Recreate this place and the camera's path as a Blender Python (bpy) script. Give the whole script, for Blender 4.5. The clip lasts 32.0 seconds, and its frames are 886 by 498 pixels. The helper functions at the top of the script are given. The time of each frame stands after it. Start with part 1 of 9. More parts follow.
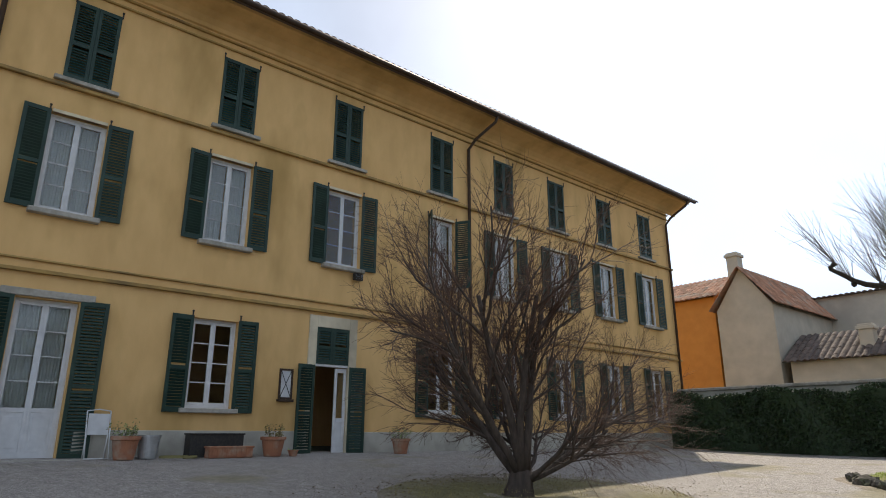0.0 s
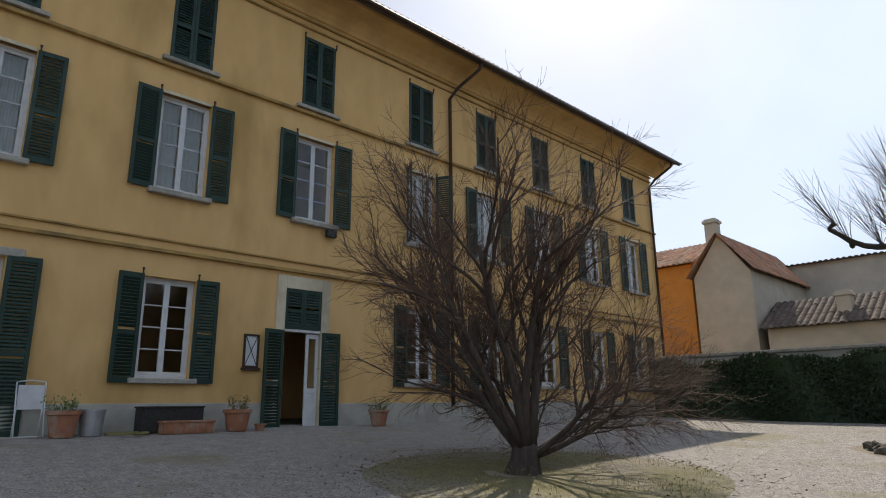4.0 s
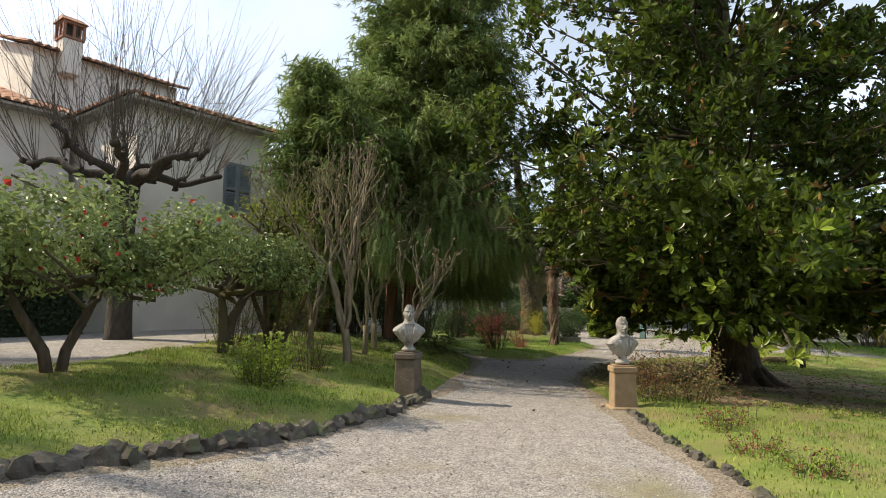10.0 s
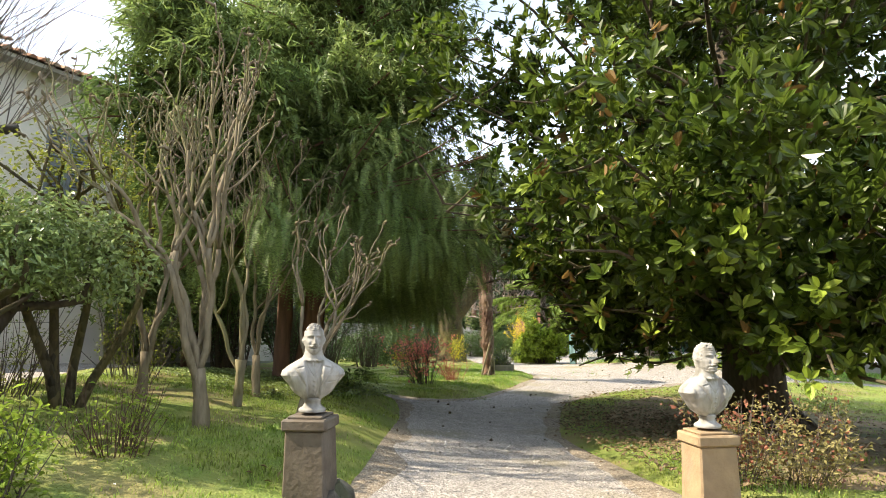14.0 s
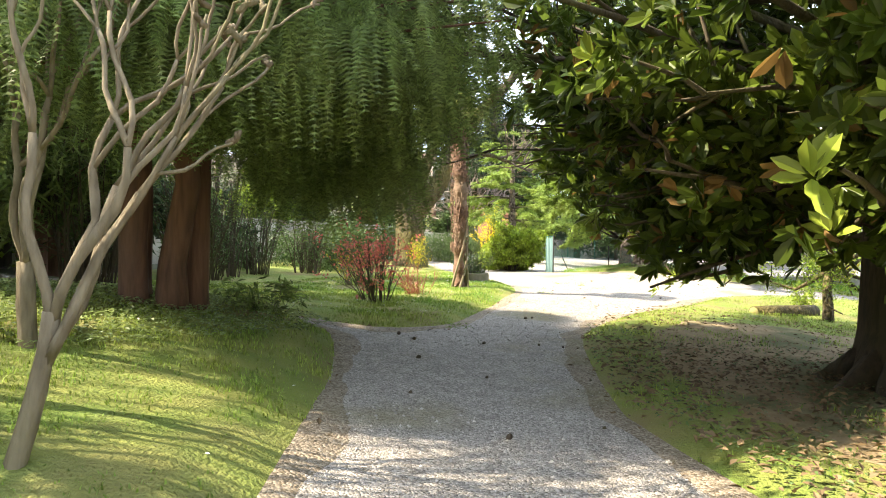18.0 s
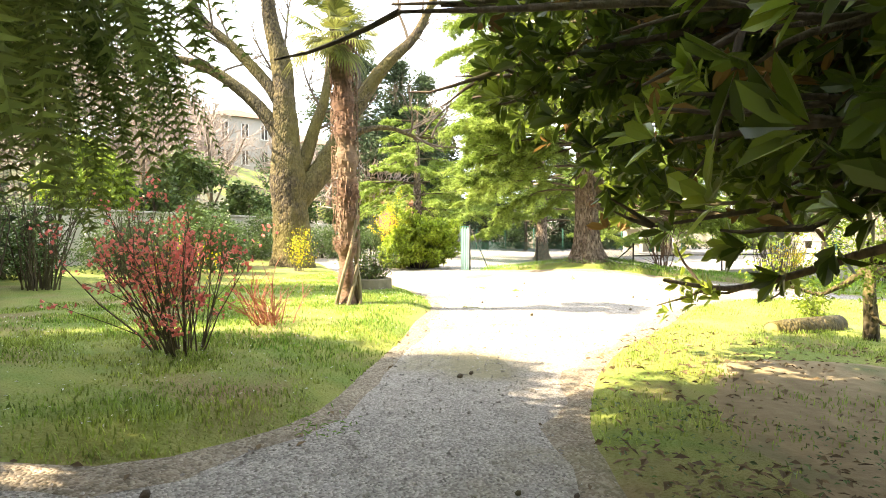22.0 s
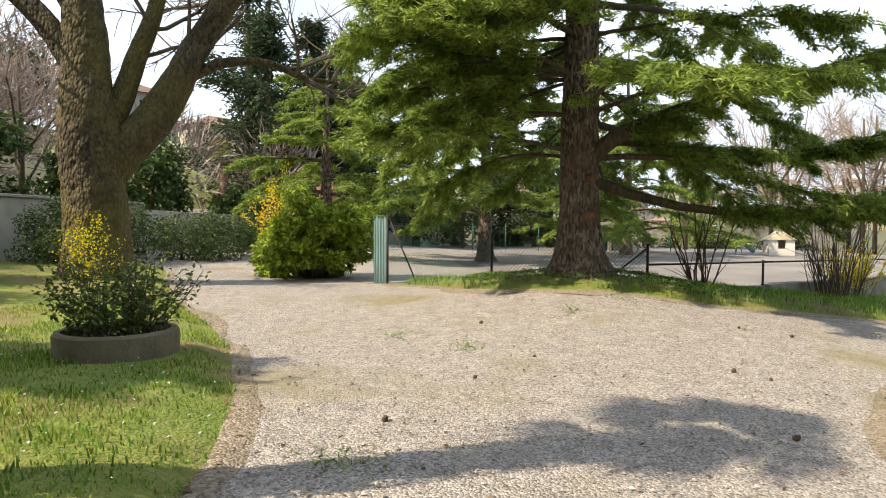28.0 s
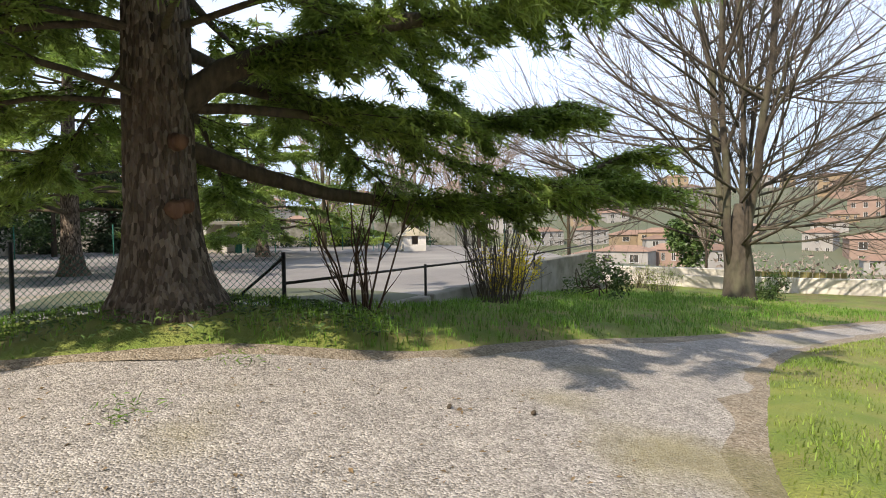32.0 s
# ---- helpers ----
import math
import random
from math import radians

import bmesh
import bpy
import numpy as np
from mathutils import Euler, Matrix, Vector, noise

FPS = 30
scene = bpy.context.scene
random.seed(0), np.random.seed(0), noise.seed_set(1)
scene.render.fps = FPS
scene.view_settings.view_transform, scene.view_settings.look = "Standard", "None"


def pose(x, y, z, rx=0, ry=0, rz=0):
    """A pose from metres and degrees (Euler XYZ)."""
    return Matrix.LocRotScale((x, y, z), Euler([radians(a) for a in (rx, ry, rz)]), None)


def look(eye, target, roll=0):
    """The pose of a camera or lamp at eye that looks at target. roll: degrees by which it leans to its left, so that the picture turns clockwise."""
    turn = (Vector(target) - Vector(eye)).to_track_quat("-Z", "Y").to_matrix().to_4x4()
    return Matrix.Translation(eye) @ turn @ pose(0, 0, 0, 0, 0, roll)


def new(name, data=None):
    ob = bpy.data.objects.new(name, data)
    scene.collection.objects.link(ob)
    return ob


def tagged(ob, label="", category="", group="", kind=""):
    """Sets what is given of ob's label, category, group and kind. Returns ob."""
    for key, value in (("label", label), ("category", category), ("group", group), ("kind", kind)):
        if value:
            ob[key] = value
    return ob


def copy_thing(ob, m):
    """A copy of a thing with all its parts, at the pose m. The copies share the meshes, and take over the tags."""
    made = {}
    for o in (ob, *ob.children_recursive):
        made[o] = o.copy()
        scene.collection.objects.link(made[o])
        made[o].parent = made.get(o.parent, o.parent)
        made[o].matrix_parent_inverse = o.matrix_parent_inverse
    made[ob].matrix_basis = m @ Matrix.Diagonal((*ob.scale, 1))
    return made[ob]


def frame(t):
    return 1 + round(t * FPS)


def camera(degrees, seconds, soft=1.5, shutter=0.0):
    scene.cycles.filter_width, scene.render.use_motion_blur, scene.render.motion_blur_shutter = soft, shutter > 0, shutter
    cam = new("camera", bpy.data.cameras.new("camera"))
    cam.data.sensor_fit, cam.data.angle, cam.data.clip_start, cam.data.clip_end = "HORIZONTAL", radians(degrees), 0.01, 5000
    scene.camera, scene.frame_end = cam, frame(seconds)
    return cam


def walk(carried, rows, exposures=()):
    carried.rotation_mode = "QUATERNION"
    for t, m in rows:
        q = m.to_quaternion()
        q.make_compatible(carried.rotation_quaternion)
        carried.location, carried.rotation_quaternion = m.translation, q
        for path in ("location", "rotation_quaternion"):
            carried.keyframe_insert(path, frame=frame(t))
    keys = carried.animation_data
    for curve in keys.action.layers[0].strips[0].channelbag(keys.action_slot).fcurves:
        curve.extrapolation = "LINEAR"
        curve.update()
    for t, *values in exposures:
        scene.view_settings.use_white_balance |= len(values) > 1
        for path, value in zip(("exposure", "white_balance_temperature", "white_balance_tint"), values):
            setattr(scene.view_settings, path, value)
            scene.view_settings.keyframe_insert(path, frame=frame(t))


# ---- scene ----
# ---------- the camera and its walk: seconds, eye, target, roll ----------
PATH = [
    (0, (-0.914, -9.228, 1.249), (-2.372, -7.979, 1.808), 0.1),
    (0.5, (-0.744, -9.422, 1.251), (-2.181, -8.158, 1.831), 0.1),
    (1, (-0.68, -9.592, 1.25), (-2.083, -8.295, 1.843), 0.2),
    (1.5, (-0.702, -9.731, 1.248), (-2.101, -8.429, 1.838), 0.2),
    (2, (-0.891, -9.648, 1.246), (-2.376, -8.434, 1.813), 0.6),
    (2.5, (-1.307, -9.461, 1.24), (-2.871, -8.336, 1.777), 0.6),
    (4.5, (-2.873, -8.004, 1.265), (-4.016, -6.425, 1.71), -0.8),
    (5, (-3.53, -7.229, 1.25), (-3.985, -5.335, 1.703), 1.3),
    (5.5, (-3.654, -6.371, 1.24), (-3.551, -4.425, 1.692), 2.2),
    (6, (-3.704, -5.815, 1.242), (-3.117, -3.939, 1.606), 1.7),
    (6.5, (-3.643, -5.298, 1.238), (-2.769, -3.522, 1.521), 1.3),
    (7, (-3.537, -4.76, 1.232), (-2.484, -3.081, 1.5), 1.2),
    (7.5, (-3.374, -4.289, 1.218), (-2.214, -2.678, 1.463), 0.9),
    (8, (-3.205, -3.858, 1.232), (-1.937, -2.327, 1.451), 0.6),
    (8.5, (-2.965, -3.41, 1.237), (-1.554, -2.008, 1.447), 0.4),
    (9, (-2.696, -2.93, 1.245), (-1.194, -1.626, 1.452), 0.2),
    (9.5, (-2.445, -2.481, 1.26), (-0.882, -1.251, 1.465), 0.1),
    (10, (-2.206, -2.129, 1.272), (-0.627, -0.92, 1.478), 0.1),
    (10.5, (-1.962, -1.741, 1.279), (-0.37, -0.548, 1.486), 0.1),
    (11, (-1.554, -1.343, 1.264), (0.073, -0.2, 1.48), -0.1),
    (11.5, (-1.217, -1.013, 1.258), (0.417, 0.119, 1.475), -0.1),
    (12, (-0.837, -0.628, 1.274), (0.832, 0.451, 1.497), -0.1),
    (12.5, (-0.419, -0.287, 1.275), (1.286, 0.733, 1.501), -0.2),
    (13, (0.0, 0.0, 1.247), (1.71, 1.011, 1.484), -0.3),
    (13.5, (0.51, 0.326, 1.31), (2.239, 1.293, 1.582), -0.6),
    (15.5, (2.395, 1.543, 1.232), (4.168, 2.437, 1.471), -0.5),
    (16, (2.928, 1.794, 1.258), (4.721, 2.68, 1.29), 0.8),
    (16.5, (3.394, 2.081, 1.264), (5.193, 2.954, 1.273), 0.6),
    (17, (3.851, 2.362, 1.238), (5.658, 3.218, 1.237), 0.5),
    (17.5, (4.28, 2.62, 1.25), (6.094, 3.463, 1.236), 0.7),
    (18, (4.788, 2.858, 1.247), (6.608, 3.687, 1.224), 0.6),
    (18.5, (5.313, 3.105, 1.246), (7.147, 3.903, 1.216), 0.4),
    (19, (5.859, 3.332, 1.25), (7.712, 4.084, 1.212), 0.4),
    (19.5, (6.46, 3.604, 1.238), (8.319, 4.341, 1.195), 0.2),
    (20, (7.015, 3.802, 1.24), (8.875, 4.535, 1.197), 0.1),
    (20.5, (7.575, 4.004, 1.234), (9.438, 4.731, 1.189), -0.2),
    (21, (8.153, 4.18, 1.249), (10.023, 4.888, 1.204), -0.2),
    (21.5, (8.739, 4.38, 1.252), (10.627, 5.037, 1.206), -0.2),
    (22, (9.311, 4.522, 1.278), (11.235, 5.064, 1.229), -0.3),
    (22.5, (9.904, 4.74, 1.273), (11.841, 5.233, 1.223), -0.3),
    (23, (10.446, 4.97, 1.264), (12.386, 5.454, 1.213), -0.4),
    (23.5, (10.996, 5.172, 1.236), (12.938, 5.649, 1.185), -0.4),
    (24, (11.548, 5.41, 1.242), (13.499, 5.846, 1.192), -0.4),
    (24.5, (11.979, 5.543, 1.236), (13.94, 5.937, 1.187), -0.1),
    (25, (12.377, 5.679, 1.215), (14.343, 6.044, 1.169), 0.3),
    (25.5, (12.837, 5.79, 1.19), (14.806, 6.139, 1.144), 0.2),
    (27.5, (15.83, 5.929, 1.272), (17.8, 6.27, 1.211), 0.2),
    (28, (16.402, 5.87, 1.239), (18.372, 6.206, 1.174), 0.3),
    (28.5, (16.964, 5.819, 1.233), (18.934, 6.155, 1.164), 0.2),
    (29, (17.502, 5.756, 1.223), (19.486, 6.004, 1.158), 0.2),
    (29.5, (17.965, 5.724, 1.234), (19.956, 5.544, 1.168), 0.3),
    (30, (18.489, 5.654, 1.227), (20.442, 5.229, 1.163), -0.3),
    (30.5, (19.024, 5.591, 1.247), (20.962, 5.102, 1.179), -0.4),
    (31, (19.55, 5.484, 1.266), (21.462, 4.901, 1.193), -0.5),
    (31.5, (20.044, 5.352, 1.255), (21.939, 4.717, 1.182), -0.8),
    (32, (20.513, 5.231, 1.258), (22.365, 4.481, 1.184), -0.9),
]
EXPOSURES = [(0, -0.1, 7300, 10), (1, -1.05, 7000, 10), (2.5, -1.05, 7000, 10), (4.5, -0.25, 7500, 10), (5, -0.3, 7900, 8), (6, -0.95, 6700, 8), (7, -0.85, 6800, 8), (9, -0.12, 7800, 9), (11, 0.4, 7600, 9), (13, 0.9, 7700, 8), (16, 1.6, 7600, 9), (18, 1.85, 7900, 8), (19, 2.15, 8300, 7), (21, 2.6, 8900, 8), (23, 1.8, 9000, 11), (25, 1.05, 8300, 12), (28, 0.5, 8100, 10), (30, 0.35, 7500, 10), (32, 0.25, 7300, 11)]
cam = camera(69.90, 32.0, 1.0)
walk(cam, [(t, look(eye, target, roll)) for t, eye, target, roll in PATH], EXPOSURES)

# ---------- light ----------
SUN = Vector((-0.51, 0.86, 0.98)).normalized()
world = bpy.data.worlds.new("sky")
scene.world = world
world.use_nodes = True
wn = world.node_tree
wn.nodes.clear()
sky = wn.nodes.new("ShaderNodeTexSky")
sky.sky_type, sky.sun_disc = "NISHITA", False
sky.sun_elevation = math.asin(SUN.z)
sky.sun_rotation = math.atan2(SUN.x, SUN.y)
sky.air_density, sky.dust_density, sky.ozone_density = 1.0, 1.0, 1.8
# thin spring cloud
wco = wn.nodes.new("ShaderNodeTexCoord")
wno = wn.nodes.new("ShaderNodeTexNoise")
wno.inputs["Scale"].default_value, wno.inputs["Detail"].default_value = 1.5, 6.0
wra = wn.nodes.new("ShaderNodeValToRGB")
wra.color_ramp.elements[0].position, wra.color_ramp.elements[1].position = 0.30, 0.72
wmx = wn.nodes.new("ShaderNodeMixRGB")
wmx.inputs["Color2"].default_value = (10.8, 13.2, 17.5, 1)
wfa = wn.nodes.new("ShaderNodeMath")
wfa.operation, wfa.inputs[1].default_value, wfa.inputs[2].default_value = "MULTIPLY_ADD", 0.5, 0.18
wbg = wn.nodes.new("ShaderNodeBackground")
wbg.inputs["Strength"].default_value = 0.118
wou = wn.nodes.new("ShaderNodeOutputWorld")
wn.links.new(wco.outputs["Generated"], wno.inputs["Vector"])
wn.links.new(wno.outputs["Fac"], wra.inputs["Fac"])
wn.links.new(wra.outputs["Color"], wfa.inputs[0])
wn.links.new(wfa.outputs["Value"], wmx.inputs["Fac"])
wn.links.new(sky.outputs["Color"], wmx.inputs["Color1"])
# blue haze low over the horizon
wxy = wn.nodes.new("ShaderNodeSeparateXYZ")
whz = wn.nodes.new("ShaderNodeMapRange")
whz.inputs["From Min"].default_value, whz.inputs["From Max"].default_value = 0.03, 0.22
whz.inputs["To Min"].default_value, whz.inputs["To Max"].default_value = 0.8, 0.0
wmh = wn.nodes.new("ShaderNodeMixRGB")
wmh.inputs["Color2"].default_value = (3.6, 5.0, 7.6, 1)
wn.links.new(wco.outputs["Generated"], wxy.inputs["Vector"])
wn.links.new(wxy.outputs["Z"], whz.inputs["Value"])
wn.links.new(whz.outputs["Result"], wmh.inputs["Fac"])
wn.links.new(wmx.outputs["Color"], wmh.inputs["Color1"])
wn.links.new(wmh.outputs["Color"], wbg.inputs["Color"])
wn.links.new(wbg.outputs["Background"], wou.inputs["Surface"])
sun = new("sun", bpy.data.lights.new("sun", "SUN"))
sun.data.energy, sun.data.angle, sun.data.color = 5.0, radians(0.6), (1.0, 0.94, 0.84)
sun.matrix_world = look(SUN * 60, (0, 0, 0))

# ---------- materials ----------
def mat(name, c1, c2=None, rough=0.8, scale=8.0, detail=6.0, bump=0.2, bscale=None, metal=0.0, spec=0.4, stain=None, sscale=0.6, sw=(0.5, 0.7), rnd=0.0, dist=0.02, trans=0.0, stretch=(1, 1, 1), island=False):
    """Two-scale procedural surface: grain between c1 and c2, broad stains towards stain, fine relief, and a random tint for each piece."""
    m = bpy.data.materials.new(name)
    m.use_nodes = True
    nt = m.node_tree
    N, L = nt.nodes, nt.links
    b = N["Principled BSDF"]
    out = N["Material Output"]
    c2 = c2 or tuple(v * 0.75 for v in c1)
    co = N.new("ShaderNodeTexCoord")
    geo = N.new("ShaderNodeNewGeometry")
    mp = N.new("ShaderNodeMapping")
    mp.inputs["Scale"].default_value = stretch
    L.new(geo.outputs["Position"], mp.inputs["Vector"])
    no = N.new("ShaderNodeTexNoise")
    no.inputs["Scale"].default_value, no.inputs["Detail"].default_value = scale, detail
    L.new(mp.outputs["Vector"], no.inputs["Vector"])
    ra = N.new("ShaderNodeValToRGB")
    ra.color_ramp.elements[0].position, ra.color_ramp.elements[1].position = 0.35, 0.68
    ra.color_ramp.elements[0].color, ra.color_ramp.elements[1].color = (*c1, 1), (*c2, 1)
    L.new(no.outputs["Fac"], ra.inputs["Fac"])
    col = ra.outputs["Color"]
    if stain:
        n2 = N.new("ShaderNodeTexNoise")
        n2.inputs["Scale"].default_value, n2.inputs["Detail"].default_value = sscale, 4.0
        L.new(mp.outputs["Vector"], n2.inputs["Vector"])
        r2 = N.new("ShaderNodeValToRGB")
        r2.color_ramp.elements[0].position, r2.color_ramp.elements[1].position = sw
        L.new(n2.outputs["Fac"], r2.inputs["Fac"])
        mx = N.new("ShaderNodeMixRGB")
        mx.inputs["Color2"].default_value = (*stain, 1)
        L.new(r2.outputs["Color"], mx.inputs["Fac"])
        L.new(col, mx.inputs["Color1"])
        col = mx.outputs["Color"]
    if rnd:
        oi = N.new("ShaderNodeObjectInfo")
        hs = N.new("ShaderNodeHueSaturation")
        mr = N.new("ShaderNodeMapRange")
        mr.inputs["To Min"].default_value, mr.inputs["To Max"].default_value = 1 - rnd, 1 + rnd
        L.new(geo.outputs["Random Per Island"] if island else oi.outputs["Random"], mr.inputs["Value"])
        L.new(mr.outputs["Result"], hs.inputs["Value"])
        L.new(col, hs.inputs["Color"])
        col = hs.outputs["Color"]
    L.new(col, b.inputs["Base Color"])
    b.inputs["Roughness"].default_value, b.inputs["Metallic"].default_value = rough, metal
    b.inputs["Specular IOR Level"].default_value = spec
    if bump:
        bn = N.new("ShaderNodeTexNoise")
        bn.inputs["Scale"].default_value, bn.inputs["Detail"].default_value = bscale or scale * 4, 6.0
        L.new(mp.outputs["Vector"], bn.inputs["Vector"])
        bu = N.new("ShaderNodeBump")
        bu.inputs["Strength"].default_value, bu.inputs["Distance"].default_value = bump, dist
        L.new(bn.outputs["Fac"], bu.inputs["Height"])
        L.new(bu.outputs["Normal"], b.inputs["Normal"])
    if trans:
        tr = N.new("ShaderNodeBsdfTranslucent")
        L.new(col, tr.inputs["Color"])
        ms = N.new("ShaderNodeMixShader")
        ms.inputs["Fac"].default_value = trans
        L.new(b.outputs["BSDF"], ms.inputs[1])
        L.new(tr.outputs["BSDF"], ms.inputs[2])
        L.new(ms.outputs["Shader"], out.inputs["Surface"])
    return m


def glass_mat(name, tint=(0.9, 0.95, 0.95), rough=0.03):
    m = bpy.data.materials.new(name)
    m.use_nodes = True
    b = m.node_tree.nodes["Principled BSDF"]
    b.inputs["Base Color"].default_value = (*tint, 1)
    b.inputs["Roughness"].default_value, b.inputs["Transmission Weight"].default_value, b.inputs["IOR"].default_value = rough, 1.0, 1.45
    return m


def gravel_mat(name, tones, moss, scale=70.0, mossw=(0.52, 0.68), stretch=(1, 1, 1), dist=0.012):
    """Loose stones: cells of several tones with a raised relief, broad damp and mossy patches."""
    m = bpy.data.materials.new(name)
    m.use_nodes = True
    N, L = m.node_tree.nodes, m.node_tree.links
    b = N["Principled BSDF"]
    geo = N.new("ShaderNodeNewGeometry")
    vo = N.new("ShaderNodeTexVoronoi")
    vo.inputs["Scale"].default_value = scale
    mp = N.new("ShaderNodeMapping")
    mp.inputs["Scale"].default_value = stretch
    L.new(geo.outputs["Position"], mp.inputs["Vector"])
    L.new(mp.outputs["Vector"], vo.inputs["Vector"])
    sp = N.new("ShaderNodeSeparateColor")
    L.new(vo.outputs["Color"], sp.inputs["Color"])
    ra = N.new("ShaderNodeValToRGB")
    ra.color_ramp.interpolation = "LINEAR"
    el = ra.color_ramp.elements
    el[0].color, el[1].color = (*tones[0], 1), (*tones[-1], 1)
    for i, c in enumerate(tones[1:-1]):
        e = el.new((i + 1) / (len(tones) - 1))
        e.color = (*c, 1)
    L.new(sp.outputs["Red"], ra.inputs["Fac"])
    big = N.new("ShaderNodeTexNoise")
    big.inputs["Scale"].default_value, big.inputs["Detail"].default_value = 0.55, 8.0
    L.new(geo.outputs["Position"], big.inputs["Vector"])
    rb = N.new("ShaderNodeValToRGB")
    rb.color_ramp.elements[0].position, rb.color_ramp.elements[1].position = mossw
    rb.color_ramp.elements[1].color = (0.75, 0.75, 0.75, 1)
    L.new(big.outputs["Fac"], rb.inputs["Fac"])
    mx = N.new("ShaderNodeMixRGB")
    mx.inputs["Color2"].default_value = (*moss, 1)
    L.new(rb.outputs["Color"], mx.inputs["Fac"])
    L.new(ra.outputs["Color"], mx.inputs["Color1"])
    mid = N.new("ShaderNodeTexNoise")
    mid.inputs["Scale"].default_value, mid.inputs["Detail"].default_value, mid.inputs["Roughness"].default_value = 5.0, 9.0, 0.72
    L.new(geo.outputs["Position"], mid.inputs["Vector"])
    mr = N.new("ShaderNodeMapRange")
    mr.inputs["From Min"].default_value, mr.inputs["From Max"].default_value = 0.28, 0.72
    mr.inputs["To Min"].default_value, mr.inputs["To Max"].default_value = 0.74, 1.26
    L.new(mid.outputs["Fac"], mr.inputs["Value"])
    hs = N.new("ShaderNodeHueSaturation")
    L.new(mr.outputs["Result"], hs.inputs["Value"])
    L.new(mx.outputs["Color"], hs.inputs["Color"])
    L.new(hs.outputs["Color"], b.inputs["Base Color"])
    b.inputs["Roughness"].default_value = 0.9
    bu = N.new("ShaderNodeBump")
    bu.inputs["Strength"].default_value, bu.inputs["Distance"].default_value, bu.invert = 0.9, dist, True
    L.new(vo.outputs["Distance"], bu.inputs["Height"])
    L.new(bu.outputs["Normal"], b.inputs["Normal"])
    return m


M = {}
M["stucco_yellow"] = mat("stucco_yellow", (0.70, 0.445, 0.19), (0.63, 0.39, 0.16), 0.92, 3.0, 8, 0.15, 60, stain=(0.42, 0.26, 0.09), sscale=0.9, sw=(0.5, 0.78), dist=0.01, stretch=(1, 1, 0.4))
M["stucco_band"] = mat("stucco_band", (0.42, 0.265, 0.09), (0.30, 0.19, 0.07), 0.92, 4.0, 8, 0.2, 60, stain=(0.20, 0.135, 0.06), sscale=1.2)
M["stucco_grey"] = mat("stucco_grey", (0.50, 0.46, 0.38), (0.42, 0.385, 0.32), 0.95, 1.5, 8, 0.2, 40, stain=(0.34, 0.31, 0.26), sscale=0.4, sw=(0.5, 0.75), dist=0.01)
M["stucco_pale"] = mat("stucco_pale", (0.80, 0.745, 0.68), (0.72, 0.67, 0.61), 0.95, 1.5, 8, 0.2, 40, stain=(0.53, 0.49, 0.43), sscale=0.4, sw=(0.5, 0.75), dist=0.01)
M["stucco_orange"] = mat("stucco_orange", (0.62, 0.26, 0.06), (0.55, 0.22, 0.05), 0.95, 2, 6, 0.15)
M["plinth"] = mat("plinth", (0.46, 0.44, 0.38), (0.36, 0.34, 0.29), 0.95, 2.5, 8, 0.3, 30, stain=(0.28, 0.26, 0.22), sscale=0.9)
M["trim"] = mat("trim", (0.66, 0.58, 0.42), (0.58, 0.50, 0.36), 0.9, 5, 6, 0.15, stain=(0.42, 0.36, 0.26), sscale=1.2)
M["stone"] = mat("stone", (0.42, 0.39, 0.34), (0.30, 0.28, 0.24), 0.9, 9, 8, 0.35, 40, stain=(0.22, 0.21, 0.17), sscale=1.5)
M["shutter_green"] = mat("shutter_green", (0.010, 0.036, 0.025), (0.008, 0.028, 0.020), 0.5, 6, 4, 0.08, stain=(0.018, 0.05, 0.036), sscale=2.0)
M["shutter_grey"] = mat("shutter_grey", (0.23, 0.25, 0.28), (0.19, 0.21, 0.24), 0.7, 6, 4, 0.1)
M["wood_white"] = mat("wood_white", (0.62, 0.63, 0.64), (0.54, 0.55, 0.56), 0.55, 7, 5, 0.06)
M["curtain"] = mat("curtain", (0.78, 0.78, 0.76), (0.7, 0.7, 0.68), 0.95, 9, 3, 0.1, 20, trans=0.4)
M["glass"] = glass_mat("glass")
M["dark_room"] = mat("dark_room", (0.05, 0.045, 0.04), (0.04, 0.036, 0.03), 0.9, 2, 2, 0)
M["roof_tile"] = mat("roof_tile", (0.40, 0.20, 0.12), (0.30, 0.15, 0.09), 0.9, 5, 6, 0.25, 30, stain=(0.30, 0.24, 0.18), sscale=1.5, rnd=0.3, island=True)
M["roof_dark"] = mat("roof_dark", (0.13, 0.10, 0.085), (0.09, 0.07, 0.06), 0.9, 5, 6, 0.25, 30, rnd=0.25, island=True)
M["brick"] = mat("brick", (0.34, 0.165, 0.105), (0.27, 0.13, 0.085), 0.9, 12, 5, 0.3, rnd=0.2)
M["terracotta"] = mat("terracotta", (0.36, 0.15, 0.08), (0.28, 0.12, 0.07), 0.85, 7, 6, 0.15, stain=(0.36, 0.25, 0.18), sscale=4)
M["iron"] = mat("iron", (0.03, 0.03, 0.03), (0.05, 0.045, 0.04), 0.6, 20, 4, 0.1, metal=0.4)
M["copper_dark"] = mat("copper_dark", (0.075, 0.045, 0.03), (0.05, 0.035, 0.025), 0.55, 8, 4, 0.1, metal=0.5)
M["galva"] = mat("galva", (0.45, 0.46, 0.47), (0.36, 0.37, 0.38), 0.45, 8, 4, 0.1, metal=0.6)
